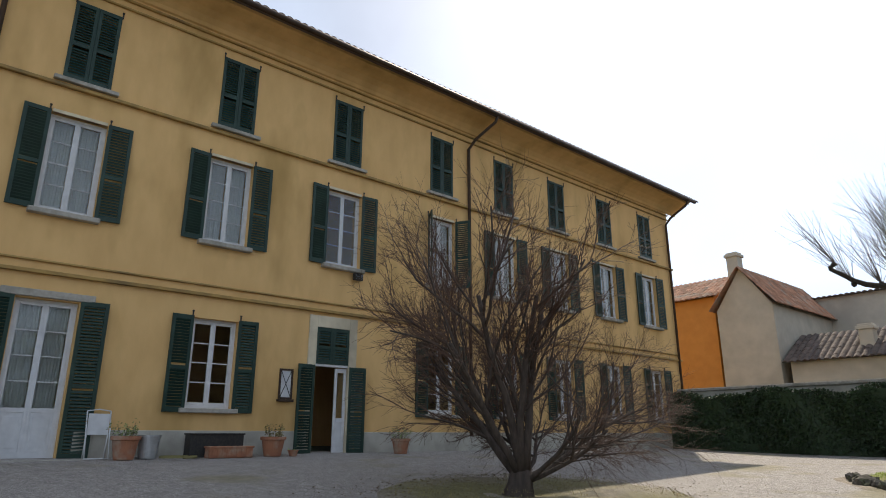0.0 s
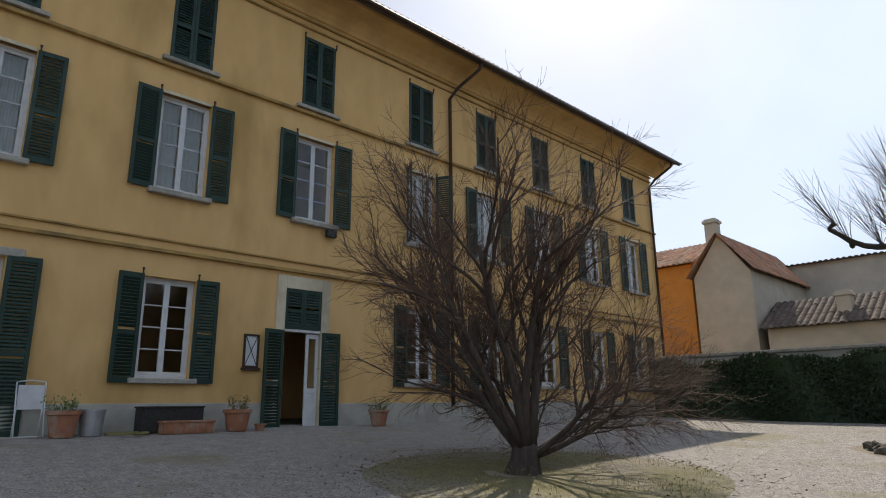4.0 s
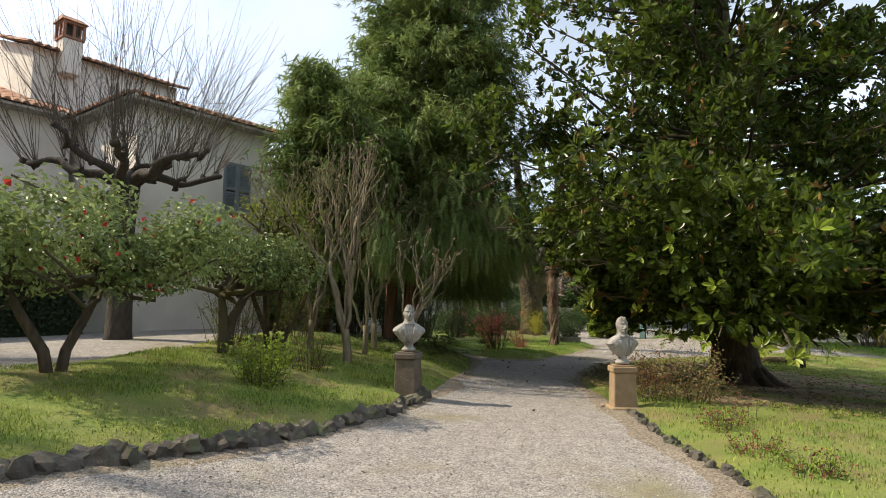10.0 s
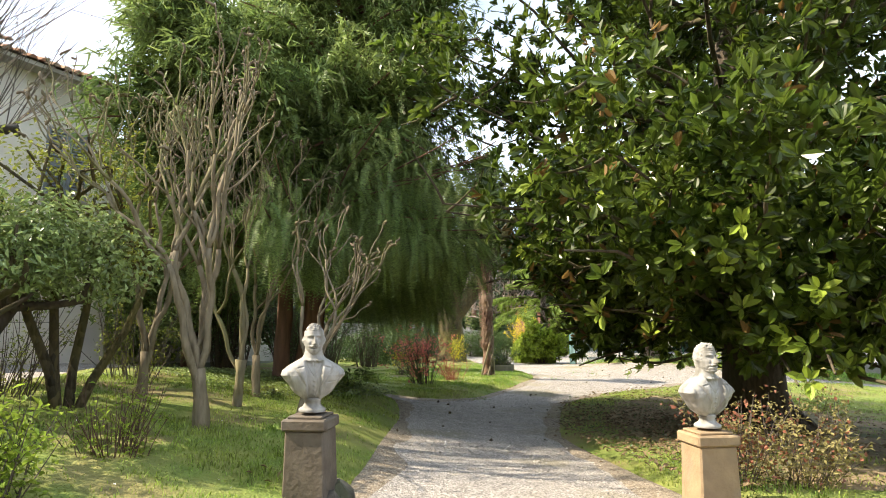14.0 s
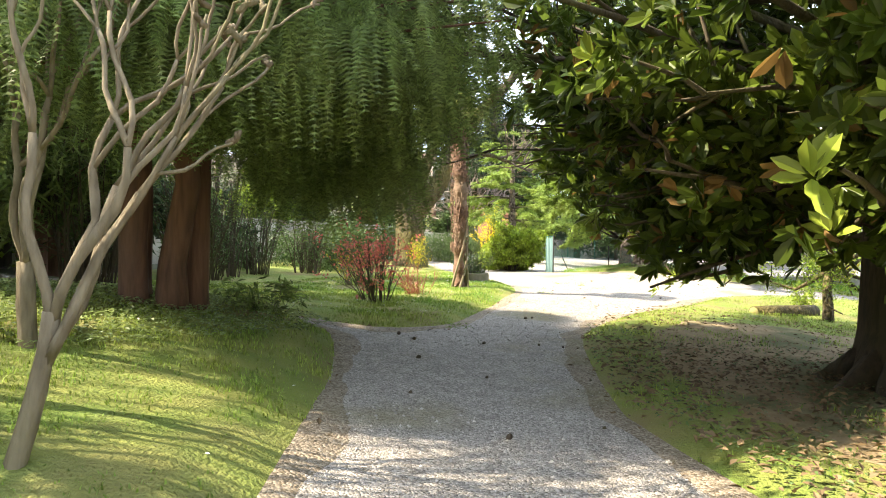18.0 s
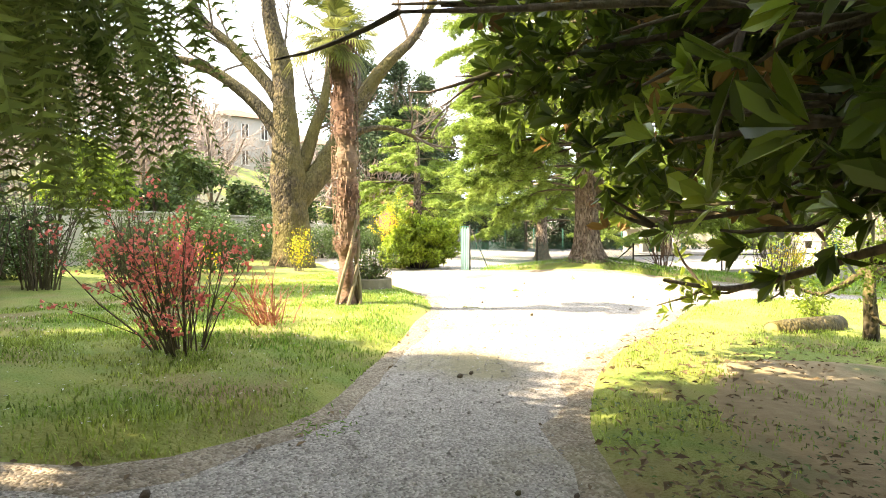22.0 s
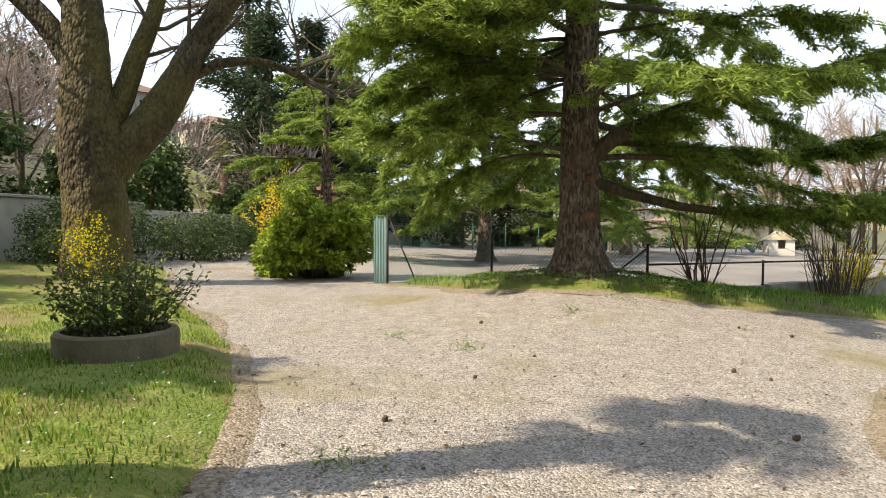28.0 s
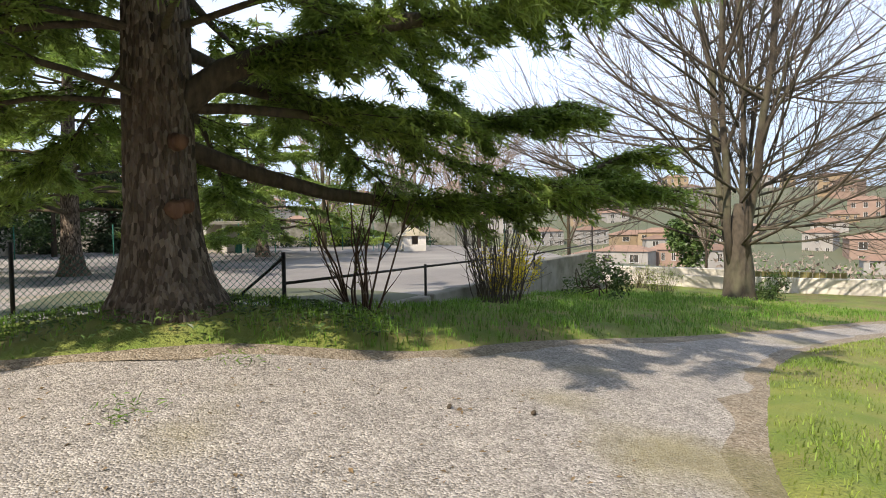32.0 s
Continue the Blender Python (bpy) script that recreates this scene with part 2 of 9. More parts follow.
M["marble"] = mat("marble", (0.40, 0.385, 0.36), (0.27, 0.26, 0.24), 0.8, 22, 8, 0.3, 70, stain=(0.16, 0.15, 0.13), sscale=9.0, sw=(0.50, 0.68), dist=0.006, stretch=(1, 1, 0.3))
M["pedestal"] = mat("pedestal", (0.15, 0.12, 0.092), (0.095, 0.076, 0.058), 0.92, 7, 8, 0.4, 30, stain=(0.15, 0.13, 0.11), sscale=4.0, sw=(0.48, 0.7))
M["pedestal_warm"] = mat("pedestal_warm", (0.35, 0.25, 0.15), (0.27, 0.19, 0.115), 0.92, 7, 8, 0.4, 30, stain=(0.26, 0.2, 0.14), sscale=4.0, sw=(0.52, 0.75))
M["planter"] = mat("planter", (0.21, 0.185, 0.13), (0.14, 0.125, 0.085), 0.95, 5, 8, 0.4, 40, stain=(0.10, 0.10, 0.04), sscale=3.0)
M["gravel"] = gravel_mat("gravel", [(0.15, 0.135, 0.12), (0.27, 0.245, 0.225), (0.36, 0.33, 0.305), (0.50, 0.46, 0.425)], (0.24, 0.21, 0.11), 74.0, (0.55, 0.70))
M["shoulder"] = gravel_mat("shoulder", [(0.13, 0.10, 0.07), (0.21, 0.17, 0.125), (0.28, 0.23, 0.175), (0.36, 0.31, 0.25)], (0.16, 0.15, 0.065), 60.0, (0.56, 0.72))
M["earth"] = mat("earth", (0.22, 0.16, 0.09), (0.31, 0.235, 0.14), 0.95, 6, 8, 0.6, 30, stain=(0.11, 0.12, 0.045), sscale=0.8, sw=(0.5, 0.62))
M["turf"] = mat("turf", (0.145, 0.21, 0.04), (0.24, 0.258, 0.066), 0.95, 2.2, 9, 0.8, 45, stain=(0.23, 0.17, 0.085), sscale=0.9, sw=(0.47, 0.72), dist=0.04)
M["bed_moss"] = gravel_mat("bed_moss", [(0.10, 0.085, 0.06), (0.19, 0.165, 0.125), (0.27, 0.24, 0.19), (0.38, 0.345, 0.29)], (0.17, 0.155, 0.05), 60.0, (0.40, 0.58))
M["far_land"] = mat("far_land", (0.085, 0.10, 0.06), (0.12, 0.12, 0.075), 0.95, 0.03, 6, 0)
M["asphalt"] = mat("asphalt", (0.20, 0.185, 0.18), (0.165, 0.155, 0.15), 0.9, 2.0, 8, 0.3, 120, stain=(0.25, 0.235, 0.22), sscale=0.25, sw=(0.45, 0.65), dist=0.01)
M["concrete"] = mat("concrete", (0.34, 0.32, 0.28), (0.25, 0.235, 0.2), 0.95, 4, 8, 0.3, 40, stain=(0.12, 0.12, 0.08), sscale=1.3, sw=(0.5, 0.72))
M["rock"] = mat("rock", (0.13, 0.115, 0.095), (0.07, 0.062, 0.05), 0.95, 14, 8, 0.6, 40, stain=(0.09, 0.10, 0.05), sscale=5.0, rnd=0.3)


def bark(name, c1, c2, moss=None, stretch=(1, 1, 0.25), scale=18, bump=0.9, dist=0.03, sw=(0.48, 0.68)):
    return mat(name, c1, c2, 0.95, scale, 8, bump, scale * 1.3, stain=moss, sscale=1.6, sw=sw, dist=dist, stretch=stretch)


M["bark_bare"] = bark("bark_bare", (0.085, 0.065, 0.055), (0.05, 0.04, 0.033))
M["bark_pollard"] = bark("bark_pollard", (0.075, 0.062, 0.05), (0.04, 0.034, 0.028))
M["twig_red"] = mat("twig_red", (0.115, 0.066, 0.046), (0.08, 0.047, 0.034), 0.8, 6, 3, 0)
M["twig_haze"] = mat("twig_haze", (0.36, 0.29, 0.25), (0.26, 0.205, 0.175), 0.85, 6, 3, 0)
M["twig_dogwood"] = mat("twig_dogwood", (0.34, 0.12, 0.07), (0.22, 0.08, 0.05), 0.6, 6, 3, 0)
M["twig_grey"] = mat("twig_grey", (0.125, 0.10, 0.08), (0.085, 0.068, 0.056), 0.85, 6, 3, 0)
M["bark_plane"] = gravel_mat("bark_plane", [(0.026, 0.019, 0.012), (0.055, 0.04, 0.022), (0.08, 0.06, 0.032), (0.12, 0.092, 0.044)], (0.12, 0.10, 0.022), 20.0, (0.42, 0.62), (1, 1, 0.55), 0.05)
M["bark_cedar"] = gravel_mat("bark_cedar", [(0.035, 0.026, 0.02), (0.11, 0.082, 0.062), (0.19, 0.145, 0.115), (0.30, 0.245, 0.20)], (0.14, 0.09, 0.062), 30.0, (0.5, 0.7), (1, 1, 0.36), 0.06)
M["bark_yew"] = bark("bark_yew", (0.20, 0.105, 0.065), (0.10, 0.052, 0.034), (0.15, 0.085, 0.06), stretch=(1, 1, 0.12), scale=14)
M["bark_mag"] = bark("bark_mag", (0.115, 0.088, 0.062), (0.06, 0.047, 0.036), (0.10, 0.09, 0.042))
M["bark_shrub"] = bark("bark_shrub", (0.25, 0.205, 0.14), (0.15, 0.12, 0.08), (0.19, 0.175, 0.08), scale=22, bump=0.6)
M["bark_beech"] = bark("bark_beech", (0.105, 0.086, 0.066), (0.058, 0.048, 0.038), (0.13, 0.125, 0.08), stretch=(1, 1, 0.5), scale=10, bump=0.4)
M["bark_palm"] = bark("bark_palm", (0.20, 0.115, 0.08), (0.10, 0.06, 0.045), (0.24, 0.17, 0.12), stretch=(0.5, 0.5, 1.0), scale=20)


def leaf(name, c1, c2, rough=0.5, trans=0.3, spec=0.4, rnd=0.45):
    m = mat(name, c1, c2, rough, 1.1, 4, 0, spec=spec, trans=trans, rnd=rnd, island=True)
    return m


M["leaf_mag"] = leaf("leaf_mag", (0.062, 0.105, 0.016), (0.115, 0.16, 0.025), 0.3, 0.47, 0.5)
# brighter leaf_mag: sunlight painted on the crown's tips, true new growth on the low limb
M["leaf_mag_young_and_lit"] = leaf("leaf_mag_young_and_lit", (0.20, 0.29, 0.04), (0.30, 0.36, 0.06), 0.32, 0.35, 0.5)
M["leaf_mag_rust"] = leaf("leaf_mag_rust", (0.22, 0.13, 0.038), (0.17, 0.10, 0.036), 0.7, 0.3, 0.3)
M["leaf_yew"] = leaf("leaf_yew", (0.145, 0.22, 0.065), (0.225, 0.29, 0.092), 0.5, 0.42, 0.3)
M["leaf_cedar"] = leaf("leaf_cedar", (0.19, 0.285, 0.06), (0.28, 0.37, 0.085), 0.5, 0.38, 0.35)
M["leaf_camellia"] = leaf("leaf_camellia", (0.19, 0.26, 0.095), (0.27, 0.335, 0.125), 0.38, 0.32, 0.5)
M["leaf_fresh"] = leaf("leaf_fresh", (0.20, 0.29, 0.045), (0.28, 0.36, 0.06), 0.6, 0.45, 0.25)
M["leaf_rust"] = leaf("leaf_rust", (0.30, 0.11, 0.07), (0.24, 0.10, 0.06), 0.6, 0.3)
M["leaf_yellow"] = leaf("leaf_yellow", (0.26, 0.28, 0.05), (0.20, 0.24, 0.045), 0.5, 0.4)
M["leaf_hedge"] = leaf("leaf_hedge", (0.018, 0.038, 0.013), (0.03, 0.055, 0.02), 0.45, 0.08)
M["leaf_ivy"] = leaf("leaf_ivy", (0.06, 0.115, 0.03), (0.10, 0.15, 0.042), 0.45, 0.15)
M["leaf_pittosporum"] = leaf("leaf_pittosporum", (0.22, 0.32, 0.035), (0.34, 0.42, 0.055), 0.45, 0.35, 0.4)
M["leaf_palm"] = leaf("leaf_palm", (0.12, 0.16, 0.035), (0.20, 0.20, 0.05), 0.5, 0.3)
M["leaf_straw"] = leaf("leaf_straw", (0.28, 0.24, 0.10), (0.22, 0.20, 0.085), 0.8, 0.3)
M["leaf_pine"] = leaf("leaf_pine", (0.045, 0.075, 0.035), (0.065, 0.10, 0.045), 0.6, 0.2)
M["leaf_litter"] = leaf("leaf_litter", (0.21, 0.145, 0.08), (0.145, 0.10, 0.058), 0.85, 0.1)
M["petal_red"] = leaf("petal_red", (0.55, 0.05, 0.045), (0.45, 0.04, 0.04), 0.5, 0.35, rnd=0.25)
M["petal_pink"] = leaf("petal_pink", (0.74, 0.21, 0.19), (0.66, 0.16, 0.15), 0.5, 0.35, rnd=0.25)
M["petal_yellow"] = leaf("petal_yellow", (0.80, 0.66, 0.045), (0.72, 0.56, 0.03), 0.5, 0.35, rnd=0.2)
M["grass"] = leaf("grass", (0.185, 0.285, 0.052), (0.31, 0.37, 0.08), 0.6, 0.4, rnd=0.5)
M["grass_lush"] = leaf("grass_lush", (0.13, 0.27, 0.04), (0.21, 0.35, 0.06), 0.55, 0.4, rnd=0.45)
M["net_green"] = mat("net_green", (0.02, 0.14, 0.10), (0.015, 0.10, 0.075), 0.7, 8, 3, 0)
M["sheet_teal"] = mat("sheet_teal", (0.34, 0.50, 0.47), (0.30, 0.44, 0.42), 0.6, 3, 3, 0.1, trans=0.55)

# ---------- helpers of this scene ----------
CTRL = [(-14.6, -9, .82), (-14.6, -2, .82), (-14.4, 8, .8), (-14, 14, .72), (-14.6, -20, .82), (-30, 0, .9), (-30, 30, 1.0),
        (-6, 22, .9), (3, 24, .9), (12, 24, .9), (4, 13.6, .8), (10, 13.5, .8), (-4, 13.5, .62), (-9, 13.5, .62), (-8, -12, .4), (-9.5, 0, .45), (-6, 6, .45),
        (-4, -6, .02), (-1, -9.7, 0), (1, -18, 0), (-8, -25, .3), (-2.6, -2.9, 0), (0, 0, 0), (2.5, 1.6, 0), (4.7, 3.8, .06), (6.3, 1.3, .02), (9.3, 5.1, 0),
        (0.8, 5.7, .5), (3.7, 6.8, .56), (3.9, 10.5, .78), (5.4, 5.7, .4), (9.1, 7.7, .5), (9.3, 6, .05),
        (13, 5.3, 0), (14.2, 8.2, .1), (18.3, 8.4, .1), (21, 9.2, .08), (17, 5.7, 0), (20.5, 5, 0), (22.1, 4.2, 0), (12.2, .5, -.25), (20, 1.5, -.35),
        (27, 5, .4), (26.4, -1, -.35), (24, 8, 0), (27.8, 3.6, .2), (30, 9, .05), (34, -9, -1.0), (32, -3, -.5), (12, -8, -.5), (24, -12, -.9), (8, -14, -.3),
        (14, 14, .3), (22, 14, .2), (30, 14, .1), (38, 14, .2), (40, 8, -.3), (40, 0, -.4), (44, -12, -1.2), (20, 26, .9), (40, 26, .6), (12, 10, .35)]
TP = np.array(CTRL)


def tps(r2):
    return 0.5 * r2 * np.log(r2 + 1e-9)


TQ = np.c_[np.ones(len(TP)), TP[:, :2]]
TK = tps(((TP[:, None, :2] - TP[None, :, :2]) ** 2).sum(-1)) + 2.0 * np.eye(len(TP))
TW = np.linalg.solve(np.block([[TK, TQ], [TQ.T, np.zeros((3, 3))]]), np.r_[TP[:, 2], np.zeros(3)])
NB = len(TP)
MOUND = 0.12


def ground(x, y):
    """The height of the land: the garden's own shape near by, falling away to the plain in the south-east."""
    x, y = np.asarray(x, float), np.asarray(y, float)
    cx, cy = np.clip(x, -32, 46), np.clip(y, -26, 30)
    r2 = (cx[..., None] - TP[:, 0]) ** 2 + (cy[..., None] - TP[:, 1]) ** 2
    z = tps(r2) @ TW[:NB] + TW[NB] + TW[NB + 1] * cx + TW[NB + 2] * cy
    far = np.maximum(x - 62, 0) + np.maximum(-y - 24, 0)
    hill = np.maximum(y - 30, 0)
    bank = np.clip((x - 30) / 10, 0, 1) * np.clip((90 - x) / 20, 0, 1) * np.minimum(np.maximum(y - 21, 0) * .36, 6.5)
    vale = np.clip((np.hypot(np.maximum(x - 60, 0), np.maximum(-y - 40, 0)) - 130) / 330, 0, 1)
    z = z + MOUND * np.exp(-((x - 26.8) ** 2 + (y - 5.5) ** 2) / 2.2)
    return z - np.minimum(far * 0.12, 14) + np.minimum(hill * 0.10, 9) + bank + 42 * vale * vale * (3 - 2 * vale)


def gz(x, y):
    return float(ground(x, y))


def link_mesh(name, verts, faces, material, parent=None, label="", smooth=False):
    me = bpy.data.meshes.new(name)
    me.from_pydata(verts if isinstance(verts, list) else verts.tolist(), [], faces if isinstance(faces, list) else faces.tolist())
    if isinstance(material, (list, tuple)):
        for m in material:
            me.materials.append(m)
    else:
        me.materials.append(material)
    if smooth:
        me.polygons.foreach_set("use_smooth", np.ones(len(me.polygons), bool))
    me.update()
    ob = new(name, me)
    if parent:
        ob.parent = parent
    if label:
        tagged(ob, label)
    return ob


def part(name, bm, material, parent=None, label="", smooth=False):
    me = bpy.data.meshes.new(name)
    bm.to_mesh(me)
    bm.free()
    me.materials.append(material)
    if smooth:
        me.polygons.foreach_set("use_smooth", np.ones(len(me.polygons), bool))
    ob = new(name, me)
    if parent:
        ob.parent = parent
    if label:
        tagged(ob, label)
    return ob


def thing(name, at, label, category, group="", kind="", rz=0.0):
    ob = new(name)
    ob.matrix_world = pose(*at, 0, 0, rz)
    ob.empty_display_size = 0.2
    return tagged(ob, label, category, group, kind)


def box(bm, x0, x1, y0, y1, z0, z1, bevel=0.0):
    r = bmesh.ops.create_cube(bm, size=1.0)
    for v in r["verts"]:
        v.co = Vector(((x0 + x1) / 2 + v.co.x * (x1 - x0), (y0 + y1) / 2 + v.co.y * (y1 - y0), (z0 + z1) / 2 + v.co.z * (z1 - z0)))
    if bevel:
        es = list({e for v in r["verts"] for e in v.link_edges})
        bmesh.ops.bevel(bm, geom=es, offset=bevel, segments=1, affect="EDGES")
    return bm


def boxes(rows, bevel=0.0):
    bm = bmesh.new()
    for r in rows:
        box(bm, *r, bevel=bevel)
    return bm


def lathe(profile, sides=24, wob=0.0):
    """A turned shape from (radius, z) pairs, closed at both ends."""
    vs, fs = [], []
    for k, (r, z) in enumerate(profile):
        for i in range(sides):
            a = 2 * math.pi * i / sides
            rr = r * (1 + wob * noise.noise((math.cos(a) * 2, math.sin(a) * 2, z * 3)))
            vs.append((rr * math.cos(a), rr * math.sin(a), z))
    for k in range(len(profile) - 1):
        for i in range(sides):
            j = (i + 1) % sides
            fs.append((k * sides + i, k * sides + j, (k + 1) * sides + j, (k + 1) * sides + i))
    fs.append(tuple(reversed(range(sides))))
    fs.append(tuple(range((len(profile) - 1) * sides, len(profile) * sides)))
    return vs, fs


class Tubes:
    """Gathers tapered tubes along polylines into one mesh."""

    def __init__(self):
        self.v, self.f, self.n = [], [], 0

    def add(self, pts, rad, sides=6, cap=True, lump=0.0):
        pts = np.asarray(pts, float)
        rad = np.asarray(rad, float)
        d = np.gradient(pts, axis=0)
        d /= np.linalg.norm(d, axis=1)[:, None] + 1e-9
        ref = np.array([0.0, 0.0, 1.0]) if abs(d[0][2]) < 0.9 else np.array([1.0, 0.0, 0.0])
        u = np.cross(d, ref)
        u /= np.linalg.norm(u, axis=1)[:, None] + 1e-9
        w = np.cross(d, u)
        a = np.arange(sides) * 2 * np.pi / sides
        ring = np.cos(a)[None, :, None] * u[:, None] + np.sin(a)[None, :, None] * w[:, None]
        rr = rad[:, None] * np.ones(sides)
        if lump:
            rr = rr * (1 + lump * np.sin(a * 3 + pts[:, 2:3] * 2.1) * 0.5 + lump * np.random.uniform(-0.6, 0.6, rr.shape))
        v = pts[:, None] + ring * rr[:, :, None]
        k = len(pts)
        i, j = np.meshgrid(np.arange(k - 1), np.arange(sides), indexing="ij")
        jn = (j + 1) % sides
        f = np.stack([i * sides + j, i * sides + jn, (i + 1) * sides + jn, (i + 1) * sides + j], -1).reshape(-1, 4) + self.n
        self.v.append(v.reshape(-1, 3))
        self.f += f.tolist()
        if cap and sides > 2:
            self.f.append((self.n + (k - 1) * sides + np.arange(sides)).tolist())
            self.f.append((self.n + np.arange(sides)[::-1]).tolist())
        self.n += k * sides

    def mesh(self, name, material, parent=None, label="", origin=(0, 0, 0), smooth=True):
        v = np.concatenate(self.v) - np.asarray(origin)
        return link_mesh(name, v, self.f, material, parent, label, smooth)


def unit(v):
    v = np.asarray(v, float)
    return v / (np.linalg.norm(v, axis=-1, keepdims=True) + 1e-9)


def leaves(pos, nrm, axis, length, width, fold=0.25, pointed=True):
    """Many small folded leaves: two faces meeting at the midrib of each."""
    pos, n, a = np.asarray(pos, float), unit(nrm), unit(axis)
    a = unit(a - (a * n).sum(-1, keepdims=True) * n)
    b = np.cross(n, a)
    k = len(pos)
    length = np.broadcast_to(np.asarray(length, float), (k,))[:, None]
    width = np.broadcast_to(np.asarray(width, float), (k,))[:, None]
    base, tip = pos, pos + a * length - n * length * 0.12
    mid = pos + a * length * 0.5
    s1 = mid + b * width * 0.5 + n * width * fold
    s2 = mid - b * width * 0.5 + n * width * fold
    v = np.stack([base, s1, tip, s2], 1).reshape(-1, 3)
    i = np.arange(k)[:, None] * 4
    f = np.concatenate([i + [0, 1, 2], i + [0, 2, 3]], 0)
    return v, f


def broad_leaves(pos, nrm, axis, length, width, curl=0.14):
    """Oval leathery leaves with a folded midrib and a drooping tip: two four-sided halves each."""
    pos, n, a = np.asarray(pos, float), unit(nrm), unit(axis)
    a = unit(a - (a * n).sum(-1, keepdims=True) * n)
    b = np.cross(n, a)
    k = len(pos)
    length = np.broadcast_to(np.asarray(length, float), (k,))[:, None]
    width = np.broadcast_to(np.asarray(width, float), (k,))[:, None]

    def at(u, w, lift):
        return pos + a * length * u + b * width * w + n * (width * lift - length * curl * u * u)

    v = np.stack([at(0, 0, 0), at(.34, .42, .14), at(.72, .46, .14), at(1, 0, 0), at(.72, -.46, .14), at(.34, -.42, .14)], 1).reshape(-1, 3)
    i = np.arange(k)[:, None] * 6
    return v, np.concatenate([i + [0, 1, 2, 3], i + [0, 3, 4, 5]], 0)


def needle_sprays(rng, p, dirs, length, width=.022, per=5, spread=.5, droop=.25):
    """Soft shoots of fine drooping needles, one thin blade each."""
    k = len(p) * per
    q = np.repeat(p, per, 0) + rng.normal(0, .03, (k, 3))
    ax = unit(np.repeat(unit(dirs), per, 0) + rng.normal(0, spread, (k, 3)) + [0, 0, -droop])
    w = unit(np.cross(ax, rng.normal(0, .7, (k, 3)) + [0, 0, 1])) * (width * rng.uniform(.35, .65, (k, 1)))
    v = np.stack([q - w, q + w, q + ax * (length * rng.uniform(.6, 1.25, (k, 1)))], 1).reshape(-1, 3)
    return v, np.arange(k * 3).reshape(-1, 3)


def rough_trunk(path, rad, sides=44, ridge=.06, freq=5.0, rise=1.6, seed=0.0, step=.09):
    """A thick trunk along a path with furrowed bark as real relief."""
    path, rad = np.asarray(path, float), np.asarray(rad, float)
    s = np.r_[0, np.cumsum(np.linalg.norm(np.diff(path, axis=0), axis=1))]
    u = np.linspace(0, s[-1], max(4, int(s[-1] / step)))
    c = np.stack([np.interp(u, s, path[:, i]) for i in range(3)], -1)
    r = np.interp(u, s, rad)
    d = unit(np.gradient(c, axis=0))
    ref = np.array([1.0, 0, 0]) if abs(d[0][2]) > .7 else np.array([0, 0, 1.0])
    x = unit(np.cross(d, ref))
    y = np.cross(d, x)
    a = np.arange(sides) * 2 * np.pi / sides
    k = np.empty((len(u), sides))
    for i, h in enumerate(u):
        for j, b in enumerate(a):
            g = noise.noise((math.cos(b) * freq + seed, math.sin(b) * freq, h * rise))
            k[i, j] = 1 + ridge * (1 - 2.2 * abs(g)) + ridge * 1.6 * noise.noise((math.cos(b) * 1.3, math.sin(b) * 1.3 + seed, h * .9))
    v = c[:, None] + (np.cos(a)[None, :, None] * x[:, None] + np.sin(a)[None, :, None] * y[:, None]) * (r[:, None] * k)[:, :, None]
    i, j = np.meshgrid(np.arange(len(u) - 1), np.arange(sides), indexing="ij")
    jn = (j + 1) % sides
    f = np.stack([i * sides + j, i * sides + jn, (i + 1) * sides + jn, (i + 1) * sides + j], -1).reshape(-1, 4).tolist()
    f.append(list((len(u) - 1) * sides + np.arange(sides)))
    return v.reshape(-1, 3), [list(map(int, q)) for q in f]


def spline(pts, n=24):
    """A smooth open curve through the points."""
    p = np.array(pts, float)
    p = np.vstack([2 * p[0] - p[1], p, 2 * p[-1] - p[-2]])
    out = []
    m = len(p) - 3
    for k in range(n + 1):
        u = k / n * m
        i = min(int(u), m - 1)
        t = u - i
        a, b, c, d = p[i:i + 4]
        out.append(.5 * (2 * b + (c - a) * t + (2 * a - 5 * b + 4 * c - d) * t * t + (3 * b - a - 3 * c + d) * t ** 3))
    return np.array(out)


def rand_dirs(n, rng):
    d = rng.normal(size=(n, 3))
    return unit(d)


def arc(p, d, length, n, rng, droop=0.0, wander=0.1, up=0.0):
    """A wandering polyline from p along d."""
    pts = [np.asarray(p, float)]
    d = unit(d)
    for _ in range(n):
        d = unit(d + rng.normal(size=3) * wander + np.array([0, 0, up - droop]))
        pts.append(pts[-1] + d * length / n)
    return np.array(pts)


def smooth_loop(pts, step=0.25):
    """A closed Catmull-Rom outline through the points, at even steps."""
    p = np.array(pts, float)
    out = []
    n = len(p)
    for i in range(n):
        a, b, c, d = p[i - 1], p[i], p[(i + 1) % n], p[(i + 2) % n]
        k = max(2, int(np.linalg.norm(c - b) / step))
        for t in np.arange(k) / k:
            out.append(0.5 * ((2 * b) + (c - a) * t + (2 * a - 5 * b + 4 * c - d) * t * t + (3 * b - a - 3 * c + d) * t ** 3))
    return np.array(out)


def inside(poly, x, y):
    x, y = np.asarray(x), np.asarray(y)
    c = np.zeros(x.shape, bool)
    j = len(poly) - 1
    for i in range(len(poly)):
        xi, yi = poly[i]
        xj, yj = poly[j]
        with np.errstate(divide="ignore", invalid="ignore"):
            c ^= ((yi > y) != (yj > y)) & (x < (xj - xi) * (y - yi) / (yj - yi + 1e-12) + xi)
        j = i
    return c


